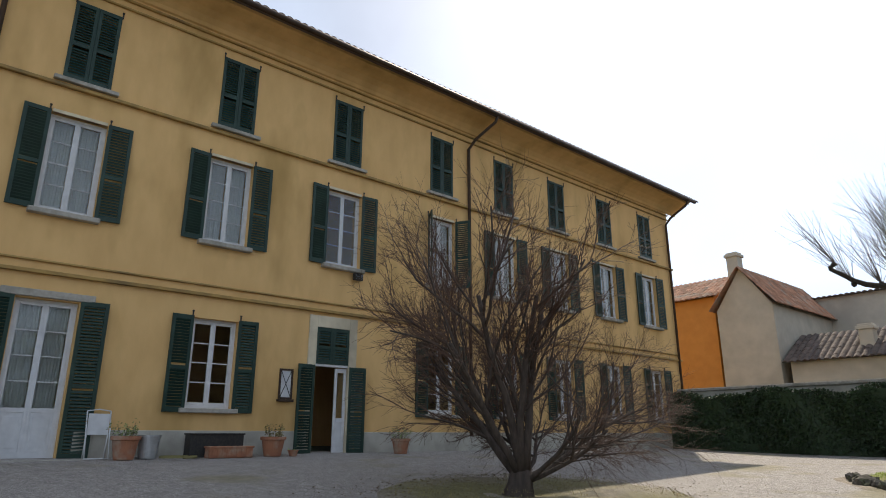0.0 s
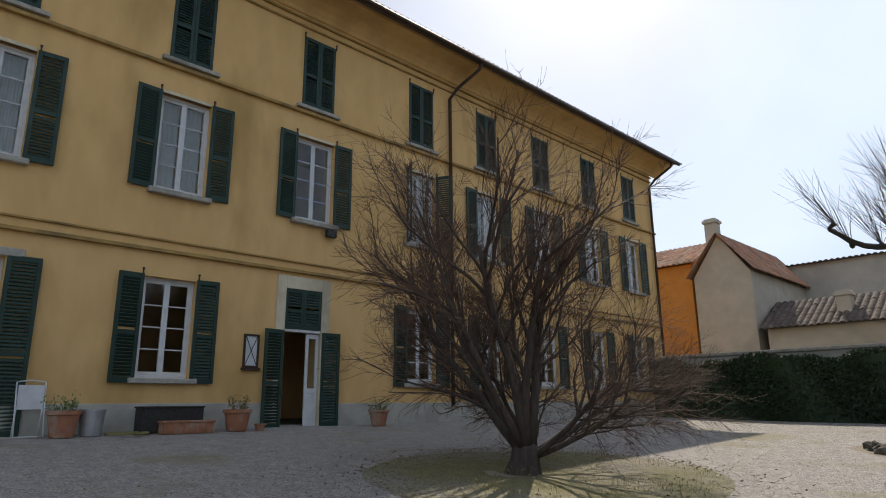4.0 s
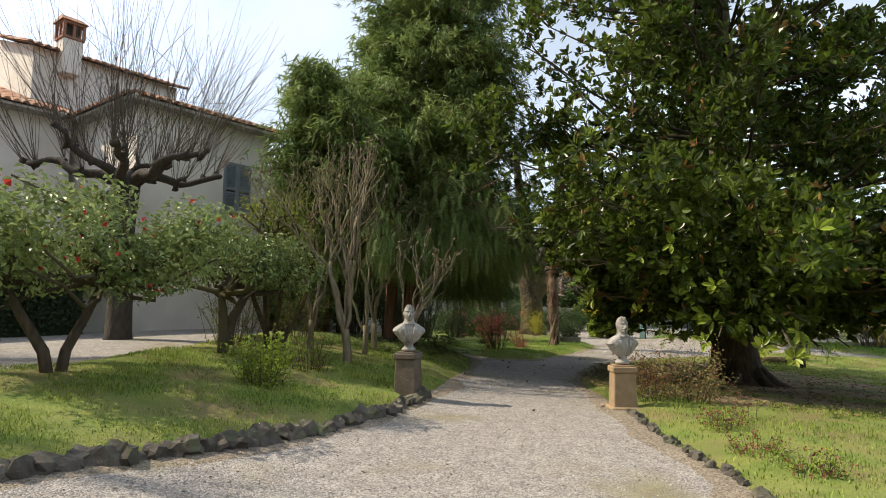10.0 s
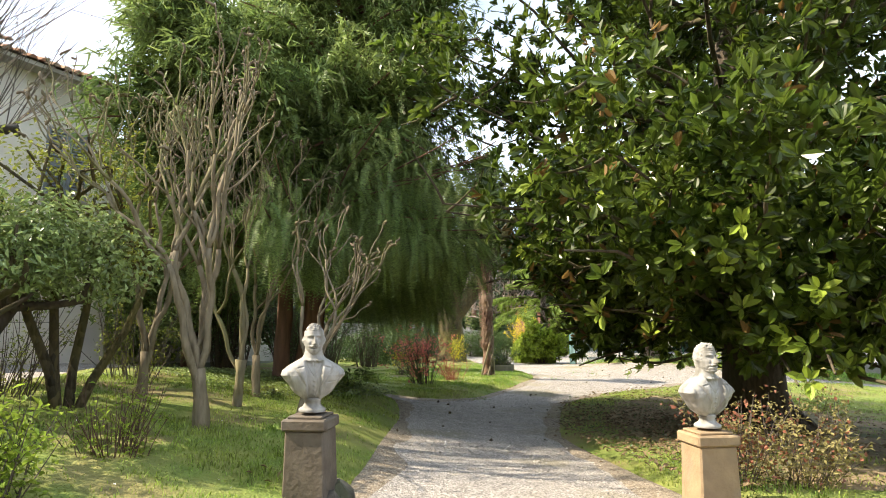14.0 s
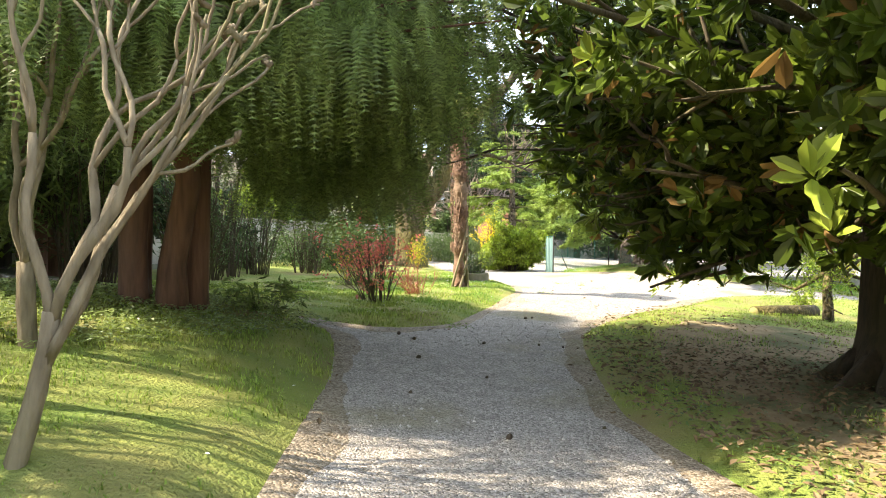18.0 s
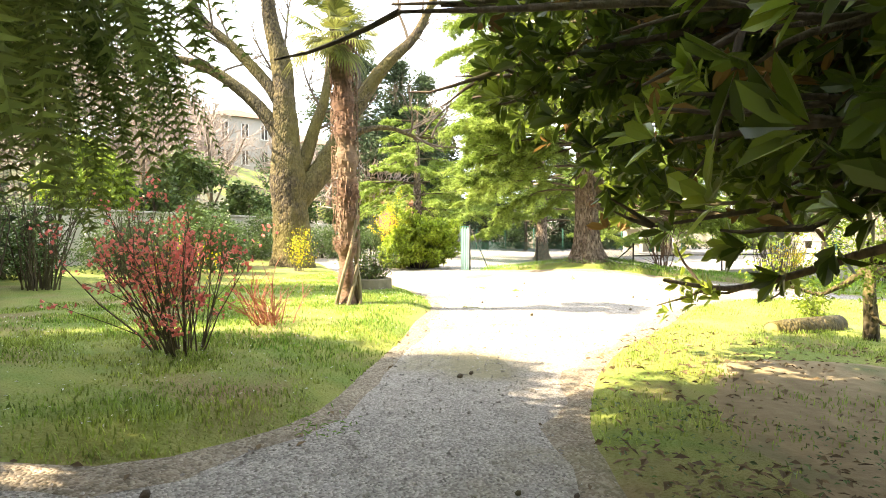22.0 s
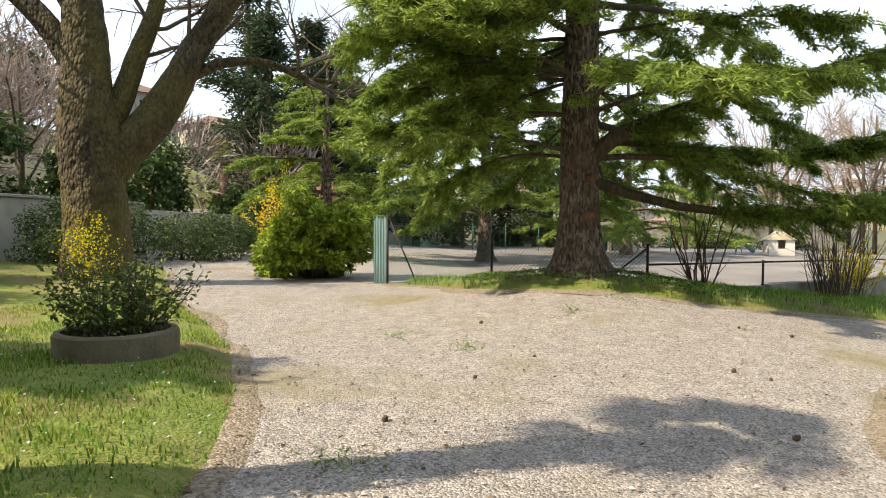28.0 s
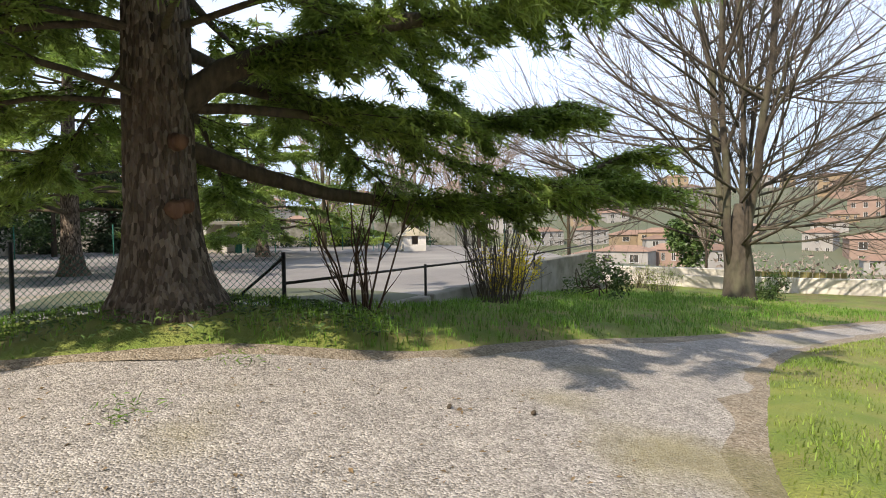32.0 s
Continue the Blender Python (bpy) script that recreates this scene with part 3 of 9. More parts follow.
def edge_dist(poly, x, y):
    p = np.asarray(poly)
    q = np.roll(p, -1, 0)
    pt = np.stack([x, y], -1)[:, None]
    d = q - p
    t = np.clip(((pt - p) * d).sum(-1) / ((d * d).sum(-1) + 1e-12), 0, 1)
    return np.linalg.norm(pt - (p + t[..., None] * d), axis=-1).min(1)

# ---------- land ----------
from mathutils.geometry import delaunay_2d_cdt


def build_ground():
    xs = np.concatenate([[-1600, -600, -250, -120, -70, -45], np.arange(-34, 48.1, 1.0), [52, 58, 66, 80, 100, 130, 170, 240, 400, 800, 1600]])
    ys = np.concatenate([[-1600, -700, -300, -150, -90, -55, -38], np.arange(-28, 32.1, 1.0), [38, 48, 60, 80, 110, 160, 260, 500, 900, 1600]])
    X, Y = np.meshgrid(xs, ys, indexing="ij")
    Z = ground(X, Y)
    nx, ny = X.shape
    i, j = np.meshgrid(np.arange(nx - 1), np.arange(ny - 1), indexing="ij")
    f = np.stack([i * ny + j, (i + 1) * ny + j, (i + 1) * ny + j + 1, i * ny + j + 1], -1).reshape(-1, 4)
    ob = link_mesh("ground", np.stack([X, Y, Z], -1).reshape(-1, 3), f, [M["gravel"], M["far_land"], M["turf"]], smooth=True)
    cx = (xs[:-1] + xs[1:]) / 2
    cy = (ys[:-1] + ys[1:]) / 2
    near = ((cx > -15)[:, None] & (cx < 31)[:, None] & (cy > -27)[None] & (cy < 14)[None]) | ((cx > 26)[:, None] & (cx < 60)[:, None] & (cy > 8)[None] & (cy < 26)[None])
    meadow = (cx > 46)[:, None] & (cx < 100)[:, None] & (cy > 26)[None] & (cy < 62)[None]
    ob.data.polygons.foreach_set("material_index", np.where(near, 0, np.where(meadow, 2, 1)).astype(np.int32).ravel())
    tagged(ob, "pale gravel courtyard and drive on a gentle slope", "ground", kind="structure")


def sheet(name, outline, material, lift, label, category, step=0.4, rim=0.35, skirt=0.12, rough=0.0, kind="structure"):
    """A piece of ground cover on the land: lifted inside, meeting the gravel at its rim."""
    out = smooth_loop(outline, 0.3)
    n = len(out)
    lo, hi = out.min(0), out.max(0)
    gx, gy = np.meshgrid(np.arange(lo[0], hi[0], step), np.arange(lo[1], hi[1], step), indexing="ij")
    gx, gy = gx.ravel(), gy.ravel()
    keep = inside(out, gx, gy)
    gx, gy = gx[keep], gy[keep]
    keep = edge_dist(out, gx, gy) > 0.12
    gx, gy = gx[keep], gy[keep]
    pts = [Vector(p) for p in out.tolist()] + [Vector(p) for p in np.stack([gx, gy], -1).tolist()]
    vs, es, fs, *_ = delaunay_2d_cdt(pts, [(k, (k + 1) % n) for k in range(n)], [], 1, 1e-4)
    P = np.array([tuple(v) for v in vs])
    d = edge_dist(out, P[:, 0], P[:, 1])
    s = np.clip(d / rim, 0, 1)
    z = ground(P[:, 0], P[:, 1]) + 0.006 + lift * s * s * (3 - 2 * s)
    if rough:
        z += rough * s * np.array([noise.noise((x * 1.3, y * 1.3, 0.3)) for x, y in P])
    V = np.c_[P, z].tolist()
    F = [tuple(f) for f in fs]
    F = [f if np.cross(P[f[1]] - P[f[0]], P[f[2]] - P[f[0]]) > 0 else f[::-1] for f in F]
    ob = link_mesh(name, V, F, material, smooth=True)
    return tagged(ob, label, category, kind=kind), out


LAWN_A = [(-5.6, 5.4), (-4.5, 3.7), (-3.06, 3.2), (-1.6, 2.85), (0, 2.7), (1.7, 2.68), (2.9, 2.95), (4.0, 3.3), (5.0, 3.75), (6.3, 4.35), (8.0, 5.25), (9.4, 6.0), (10.5, 6.75), (10.95, 7.3),
          (11.0, 8.5), (10.5, 10), (8, 10.8), (6, 9.8), (4.7, 8.7), (2.7, 7.6), (1.1, 6.8), (-.5, 7.2), (-2, 8.0), (-3.9, 6.9)]
LAWN_B = [(11.2, 8.8), (11.5, 7.8), (11.8, 7.0), (12.4, 6.65), (13.2, 6.5), (14.5, 6.7), (15.9, 6.9), (17.4, 7.2), (18.9, 7.42), (19.84, 7.75), (20.8, 8.2), (22.8, 9.4), (25.2, 11.4), (28.3, 13.7),
          (31, 15.6), (32, 18), (27, 19), (20, 18), (14, 15.5), (11.6, 12)]
LAWN_C = [(2.2, -1.9), (3.6, -.72), (4.85, .3), (6.3, 1.25), (7.55, 2.15), (9.4, 3.35), (10.1, 3.7), (11.3, 4.1), (12.6, 4.5), (13.6, 4.72), (15.0, 4.75), (16.1, 4.65), (17.4, 4.4), (19.3, 3.85), (21.0, 3.45),
          (21.8, 3.2), (22.4, 2.8), (23.1, 2.2), (24, 1.2), (25.5, -.7), (26.7, -3.2), (27.5, -8), (25, -14), (14, -14), (5, -10), (2.2, -5)]
LAWN_D = [(29.8, 10.0), (28.9, 9.0), (27.9, 8.1), (26.6, 7.2), (25.9, 6.2), (25.75, 4.9), (25.6, 3.4), (26.3, 2.0), (27, .1), (27.6, -1.9), (28.3, -4.4), (29.2, -8.1), (30, -15), (42, -16), (40, -10), (37.4, -7.1), (34.1, -2.95), (30.3, 1.35), (28.3, 3.6), (28.0, 5.0), (28.4, 6.9), (29.4, 9.3)]
build_ground()
lawn_a, LOOP_A = sheet("lawn_island", LAWN_A, M["turf"], 0.10, "mossy spring lawn of the courtyard island", "lawn", rough=0.03)
lawn_b, LOOP_B = sheet("lawn_north", LAWN_B, M["turf"], 0.10, "bright spring lawn beside the drive", "lawn", rough=0.03)
lawn_c, LOOP_C = sheet("lawn_south", LAWN_C, M["turf"], 0.08, "lawn under the magnolia with bare leafy patches", "lawn", rough=0.03)
lawn_d, LOOP_D = sheet("lawn_east", LAWN_D, M["turf"], 0.06, "grass verge round the cedar", "lawn", rough=0.03)
BARE_SOIL = [(6.9, .6), (8.5, 2.2), (10.4, 3.4), (12.6, 4.15), (15.2, 4.25), (17.2, 3.4), (17.6, 1.2), (16.0, -1.5), (13.5, -3.2), (10.5, -3.0), (8.2, -1.2)]
sheet("bare_soil", BARE_SOIL, M["earth"], 0.10, "bare brown soil under the magnolia", "soil", rim=.6, rough=0.05)
BED_BARE = [(-10.0, -1.5), (-9.3, -3.3), (-7.8, -3.9), (-6.2, -3.1), (-5.6, -1.2), (-6.3, 0.6), (-8.0, 1.2), (-9.4, 0.4)]
bed_bare, LOOP_E = sheet("lawn_bed", BED_BARE, M["bed_moss"], 0.008, "round mossy bed under the bare tree", "lawn", rough=0.02)
COURT = [(28.25, 5.0), (28.7, 6.9), (29.6, 9.4), (33, 12.6), (42, 15), (60, 17), (76, 12), (74, -8), (58, -14), (42, -9.5), (37.6, -6.9), (34.3, -2.75), (30.5, 1.55), (28.6, 3.5)]


def build_court():
    out = smooth_loop(COURT, 0.8)
    V = [(x, y, -0.24) for x, y in out] + [(x, y, -0.8) for x, y in out]
    n = len(out)
    F = [tuple(range(n))] + [(k, k + n, (k + 1) % n + n, (k + 1) % n) for k in range(n)]
    if np.cross(out[1] - out[0], out[2] - out[0]) < 0 or sum(np.cross(out[k], out[(k + 1) % n]) for k in range(n)) < 0:
        F = [f[::-1] for f in F]
    ob = link_mesh("sports_court", V, F, M["asphalt"])
    tagged(ob, "worn grey asphalt play court behind the fence", "court", kind="structure")


build_court()

# ---------- walls with openings, windows, shutters ----------
def wall(name, at, rz, length, z0, z1, thick, holes, material, label="", category="wall", parent=None, kind="structure"):
    """A wall along local x from 0 to length, its face at local y = 0, its body behind (+y), with openings cut through."""
    us = sorted({0.0, length, *[h[0] for h in holes], *[h[1] for h in holes]})
    ws = sorted({z0, z1, *[h[2] for h in holes], *[h[3] for h in holes]})
    hole = lambda u, w: any(h[0] < u < h[1] and h[2] < w < h[3] for h in holes)  # noqa: E731
    V, F, idx = [], [], {}

    def v(a, b, c):
        k = (round(a, 4), round(b, 4), round(c, 4))
        if k not in idx:
            idx[k] = len(V)
            V.append(k)
        return idx[k]

    nu, nw = len(us) - 1, len(ws) - 1
    solid = [[not hole((us[i] + us[i + 1]) / 2, (ws[j] + ws[j + 1]) / 2) for j in range(nw)] for i in range(nu)]
    get = lambda i, j: 0 <= i < nu and 0 <= j < nw and solid[i][j]  # noqa: E731
    for i in range(nu):
        for j in range(nw):
            if not solid[i][j]:
                continue
            a, b, c, d = us[i], us[i + 1], ws[j], ws[j + 1]
            F.append((v(a, 0, c), v(b, 0, c), v(b, 0, d), v(a, 0, d)))
            F.append((v(a, thick, c), v(a, thick, d), v(b, thick, d), v(b, thick, c)))
            if not get(i - 1, j):
                F.append((v(a, 0, c), v(a, 0, d), v(a, thick, d), v(a, thick, c)))
            if not get(i + 1, j):
                F.append((v(b, 0, c), v(b, thick, c), v(b, thick, d), v(b, 0, d)))
            if not get(i, j - 1):
                F.append((v(a, 0, c), v(a, thick, c), v(b, thick, c), v(b, 0, c)))
            if not get(i, j + 1):
                F.append((v(a, 0, d), v(b, 0, d), v(b, thick, d), v(a, thick, d)))
    ob = link_mesh(name, V, F, material)
    ob.matrix_world = pose(*at, 0, 0, rz)
    if parent:
        ob.parent, ob.matrix_parent_inverse = parent, parent.matrix_world.inverted()
    else:
        tagged(ob, label, category, kind=kind)
    return ob


MESH = {}


def shared(key, make):
    """The mesh data of a repeated part, made once."""
    if key not in MESH:
        ob = make()
        MESH[key] = ob.data
        bpy.data.objects.remove(ob)
    return MESH[key]


def put(name, data, parent, m, label=""):
    ob = new(name, data)
    ob.parent = parent
    ob.matrix_local = m
    if label:
        tagged(ob, label)
    return ob


def shutter(parent, w, h, m, material, gap=0.062):
    """A louvred leaf in local x 0..w, z 0..h, about 35 mm thick: frame with a middle rail, and slanted slats."""
    def frame_mesh():
        s = 0.07
        return part("shutter", boxes([(0, s, -.018, .018, 0, h), (w - s, w, -.018, .018, 0, h), (s, w - s, -.018, .018, 0, .11), (s, w - s, -.018, .018, h - .09, h), (s, w - s, -.018, .018, h * .45 - .04, h * .45 + .04)], 0.003), material)

    def slat_mesh():
        vs, fs = [], []
        z = .12
        while z < h - .1:
            if abs(z + .02 - h * .45) > .06:
                k = len(vs)
                vs += [(.06, -.014, z), (w - .06, -.014, z), (w - .06, .014, z + .045), (.06, .014, z + .045), (.06, -.014, z + .01), (w - .06, -.014, z + .01), (w - .06, .014, z + .055), (.06, .014, z + .055)]
                fs += [(k, k + 1, k + 2, k + 3), (k + 7, k + 6, k + 5, k + 4), (k, k + 4, k + 5, k + 1), (k + 3, k + 2, k + 6, k + 7)]
            z += gap
        return link_mesh("slats", vs, fs, material)

    key = (round(w, 2), round(h, 2), material.name)
    leaf_ob = put("shutter", shared(("sf", *key), frame_mesh), parent, m)
    put("slats", shared(("ss", *key), slat_mesh), leaf_ob, Matrix())
    return leaf_ob


def casement(parent, w, h, m, rows, material, curtain=False, panel=0.0, dark=True, open_deg=0):
    """A two-leaf window w x h in local x 0..w, z 0..h: frame, leaves, glazing bars, panes, and what hangs behind."""
    def frame_mesh():
        return part("window_frame", boxes([(0, .05, -.03, .05, 0, h), (w - .05, w, -.03, .05, 0, h), (.05, w - .05, -.03, .05, h - .05, h), (.05, w - .05, -.03, .05, 0, .05)], .004), material)

    lw = w / 2 - .05

    def leaf_mesh():
        r = [(0, .055, -.02, .02, 0, h - .1), (lw - .055, lw, -.02, .02, 0, h - .1), (.055, lw - .055, -.02, .02, 0, .07), (.055, lw - .055, -.02, .02, h - .16, h - .1)]
        if panel:
            r += [(.055, lw - .055, -.008, .008, .07, panel), (.055, lw - .055, -.02, .02, panel - .03, panel + .05), (.1, lw - .1, -.016, .016, .14, panel - .1)]
        lo = panel + .05 if panel else .07
        for k in range(1, rows):
            z = lo + (h - .16 - lo) * k / rows
            r.append((.055, lw - .055, -.012, .012, z - .012, z + .012))
        return part("casement", boxes(r, .003), material)

    key = (round(w, 2), round(h, 2), rows, panel, material.name)
    fr = put("window_frame", shared(("wf", *key), frame_mesh), parent, m)
    for side in (0, 1):
        c = put("casement", shared(("wl", *key), leaf_mesh), fr, pose(.05 + side * lw, 0, .05))
        lo = panel + .05 if panel else .07
        g = bmesh.new()
        box(g, .05, lw - .05, -.003, .003, lo, h - .16)
        pane = put("pane", shared(("wp", *key), lambda: part("pane", g, M["glass"])), fr, pose(.05 + side * lw, 0, .05))
        pane.visible_shadow = False
        if curtain:
            def curtain_mesh():
                n = 22
                vs = []
                for k in range(n + 1):
                    x = .05 + (lw - .1) * k / n
                    y = .10 + .018 * math.sin(k * 2.1) + .01 * math.sin(k * 5.3)
                    vs += [(x, y, lo * .9), (x, y - .01, h - .14)]
                return link_mesh("curtain", vs, [(2 * k, 2 * k + 2, 2 * k + 3, 2 * k + 1) for k in range(n)], M["curtain"], smooth=True)
            put("curtain", shared(("wc", *key), curtain_mesh), fr, pose(.05 + side * lw, 0, .05), "gathered white curtain")
    return fr


def hook(parent, m):
    put("shutter_hook", shared("hook", lambda: part("shutter_hook", boxes([(-.012, .012, -.02, .0, -.05, .09), (-.02, .02, -.03, .0, .07, .1)]), M["iron"])), parent, m)


# ---------- the villa ----------
VX, VY0, VY1 = -14.55, -31.0, 15.35
BAYS = [-29.3, -25.9, -22.6, -19.3, -16.0, -12.7, -10.1, -7.25, -4.05, -0.95, 2.40, 5.10, 7.80, 10.65, 13.45]
villa = thing("villa", (VX, VY0, 0.75), "three-storey yellow stucco villa with green louvred shutters", "building")


def build_villa():
    holes = []
    for y in BAYS:
        u = y - VY0
        holes.append((u - .45, u + .45, 8.17, 10.0))
        holes.append((u - .52, u + .52, 5.35, 7.38))
        if y in (-7.25, -12.7):
            holes.append((u - .52, u + .52, .80, 3.64))
        elif y == -0.95:
            holes.append((u - .62, u + .30, .78, 3.74))
        else:
            holes.append((u - .50, u + .50, 1.75, 3.63))
    # the face looks to +x: local x runs along world y
    wall("facade", (VX, VY0, 0), 90, VY1 - VY0, 0.3, 10.95, 0.45, holes, M["stucco_yellow"], parent=villa)
    def fit(ob):
        ob.matrix_parent_inverse = villa.matrix_world.inverted()

    fit(part("rear_wall", boxes([(VX - 9.5, VX - 9.05, VY0, VY1, .3, 10.95)]), M["stucco_yellow"], villa))
    fit(part("end_wall", boxes([(VX - 9.05, VX - .45, VY1 - .45, VY1, .3, 10.95)]), M["stucco_yellow"], villa))
    fit(part("end_wall", boxes([(VX - 9.05, VX - .45, VY0, VY0 + .45, .3, 10.95)]), M["stucco_yellow"], villa))
    fit(part("upper_floor", boxes([(VX - 9.05, VX - .45, VY0 + .45, VY1 - .45, 4.3, 4.5)]), M["stucco_yellow"], villa))
    fit(part("upper_floor", boxes([(VX - 9.05, VX - .45, VY0 + .45, VY1 - .45, 7.85, 8.0)]), M["stucco_yellow"], villa))
    fit(part("loft_floor", boxes([(VX - 9.05, VX - .45, VY0 + .45, VY1 - .45, 10.7, 10.9)]), M["stucco_yellow"], villa))
    fit(part("ground_floor", boxes([(VX - 9.05, VX - .45, VY0 + .45, VY1 - .45, .5, .7)]), M["stucco_yellow"], villa))
    fit(part("inner_wall", boxes([(VX - 3.0, VX - 2.8, VY0 + .45, VY1 - .45, .7, 10.7)]), M["stucco_yellow"], villa))
    fit(part("plinth", boxes([(VX, VX + .05, VY0, -8.0, .3, 1.32), (VX, VX + .05, -6.5, -1.72, .3, 1.30), (VX, VX + .05, -.38, VY1, .3, 1.28)], .01), M["plinth"], villa, "stained grey plinth"))
    # string courses, mouldings, cornice
    for z, d, h in ((4.10, .09, .07), (4.33, .05, .04), (7.95, .09, .07), (10.22, .06, .045), (10.42, .07, .05)):
        fit(part("string_course", boxes([(VX, VX + d, VY0, VY1 + (.03 if z > 10 else .0), z, z + h)], .008), M["stucco_band"], villa))
    # the coved cornice under the eaves
    prof = [(0, 10.55), (.05, 10.57), (.09, 10.65), (.20, 10.76), (.36, 10.86), (.62, 10.94), (.76, 10.95), (.76, 11.03), (0, 11.03)]
    vs, fs = [], []
    for y in (VY0, VY1 + .7):
        vs += [(VX + a, y, b) for a, b in prof]
    n = len(prof)
    fs = [(k, (k + 1) % n, (k + 1) % n + n, k + n) for k in range(n)] + [tuple(range(n))[::-1], tuple(range(n, 2 * n))]
    fit(link_mesh("cornice", vs, [f[::-1] for f in fs], M["stucco_yellow"], villa))
    fit(part("soffit", boxes([(VX - 9.4, VX, VY1, VY1 + .7, 10.95, 11.03)]), M["stucco_yellow"], villa))
    # roof of pantiles
    vs, fs = [], []
    for side in (1, -1):
        for k in range(int((VY1 - VY0 + 1.6) / .21)):
            y = VY0 - .4 + k * .21
            xe = VX + .98 if side > 0 else VX - 10.4
            xr, zr = VX - 4.75, 13.3
            b = len(vs)
            for (x, z) in ((xe, 11.09), (xr, zr)):
                for a in range(5):
                    t = a / 4
                    vs.append((x, y + .21 * t, z + .05 * math.sin(math.pi * t)))
                vs.append((x, y + .21, z - .03))
                vs.append((x, y, z - .03))
            fs += [(b + a, b + a + 1, b + a + 8, b + a + 7) for a in range(4)] + [(b, b + 1, b + 2, b + 3, b + 4, b + 5, b + 6)]
    fit(link_mesh("roof", vs, fs, M["roof_dark"], villa, "dark clay pantile roof"))
    fit(part("roof_deck", boxes([(VX - 10.2, VX + .9, VY0 - .4, VY1 + .75, 11.032, 11.06)]), M["roof_dark"], villa))
    # gutter and downpipes
    t = Tubes()
    t.add([(VX + .99, VY0, 11.0), (VX + .99, VY1 + .8, 11.0)], [.075, .075], 8)
    g = t.mesh("gutter", M["copper_dark"], villa)
    fit(g)
    for y in (-8.88, 3.45, 15.1):
        t = Tubes()
        t.add([(VX + .97, y + .45, 10.95), (VX + .9, y + .42, 10.75), (VX + .30, y + .1, 10.25), (VX + .09, y, 9.95), (VX + .09, y, 1.2)], [.05] * 5, 8)
        fit(t.mesh("downpipe", M["copper_dark"], villa))
    for k, y in enumerate(BAYS):
        far = y > 9 or y < -11
        # top storey, shutters closed
        wn_ = thing("window_top", (VX, y, 8.17), "closed green louvred shutters over a stone sill", "window", "villa windows", "structure")
        wn_.matrix_world = pose(VX, y, 8.17, 0, 0, 90)
        for s in (0, 1):
            shutter(wn_, .445, 1.82, pose(-.45 + s * .45, -.005 if not s else .0, .004), M["shutter_green"])
        put("window_sill", shared("sill_t", lambda: part("window_sill", boxes([(-.6, .6, -.1, .2, -.09, -.004)], .01), M["stone"])), wn_, Matrix())
        for s in (-.45, .45):
            hook(wn_, pose(s, -.02, 1.82))
        # piano nobile, shutters folded back
        wm = thing("window_mid", (VX, y, 5.35), "white casement window with open green shutters", "window", "villa windows", "structure")
        wm.matrix_world = pose(VX, y, 5.35, 0, 0, 90)
        casement(wm, 1.04, 2.03, pose(-.52, .16, 0), 4, M["wood_white"], curtain=y not in (-.95,))
        ang = 62 if y == 2.40 else 4
        shutter(wm, .47, 2.08, pose(-.52, -.03, -.02) @ pose(0, 0, 0, 0, 0, 180 + ang), M["shutter_green"])
        shutter(wm, .47, 2.08, pose(.52, -.03, -.02) @ pose(0, 0, 0, 0, 0, -ang), M["shutter_green"])
        put("window_sill", shared("sill_m", lambda: part("window_sill", boxes([(-.62, .62, -.14, .14, -.11, -.004)], .015), M["stone"])), wm, Matrix())
        put("lintel", shared("lint_m", lambda: part("lintel", boxes([(-.5, .5, -.012, .1, 2.03, 2.10)], .004), M["trim"])), wm, Matrix())
        for s in (-.55, .55):
            hook(wm, pose(s, -.03, 2.06))
        # ground floor
        if y in (-7.25, -12.7):
            d = thing("door_1" if y == -7.25 else "door_2", (VX, y, .8), "tall white glazed double doors with curtains and open green shutters", "door", kind="structure")
            d.matrix_world = pose(VX, y, .8, 0, 0, 90)
            casement(d, 1.04, 2.84, pose(-.52, .16, 0), 4, M["wood_white"], curtain=True, panel=.78)
            shutter(d, .5, 2.9, pose(-.54, -.03, -.02) @ pose(0, 0, 0, 0, 0, 184), M["shutter_green"])
            shutter(d, .5, 2.9, pose(.54, -.03, -.02) @ pose(0, 0, 0, 0, 0, -4), M["shutter_green"])
            part("lintel", boxes([(-.78, .78, -.06, .1, 2.86, 3.0)], .012), M["stone"], d)
            part("door_step", boxes([(-.9, .9, -.45, .2, -.16, -.004)], .015), M["stone"], d)
        elif y == -.95:
            d = thing("door_3", (VX, y, .78), "entrance door with white half-glazed leaf ajar and green fanlight shutter", "door", kind="structure")
            d.matrix_world = pose(VX, y, .78, 0, 0, 90)
            part("surround", boxes([(-.84, -.62, -.035, .1, 0, 3.24), (.30, .52, -.035, .1, 0, 3.24), (-.62, .30, -.035, .1, 2.96, 3.24)], .008), M["trim"], d, "cream stucco surround")
            shutter(d, .46, .88, pose(-.62, .0, 2.08), M["shutter_green"])
            shutter(d, .46, .88, pose(-.16, .003, 2.08), M["shutter_green"])
            part("transom", boxes([(-.62, .30, .0, .14, 2.02, 2.08)], .006), M["wood_white"], d)
            part("door_leaf", boxes([(-.02, .05, .06, .1, .02, 2.0), (.23, .30, .06, .1, .02, 2.0), (.05, .23, .06, .1, 1.9, 2.0), (.05, .23, .06, .1, .02, .12), (.05, .23, .07, .09, .12, .72), (.05, .23, .06, .1, .72, .82)], .005), M["wood_white"], d, "white half-glazed door leaf")
            pn = part("pane", boxes([(.05, .23, .078, .084, .82, 1.9)]), M["glass"], d)
            pn.visible_shadow = False
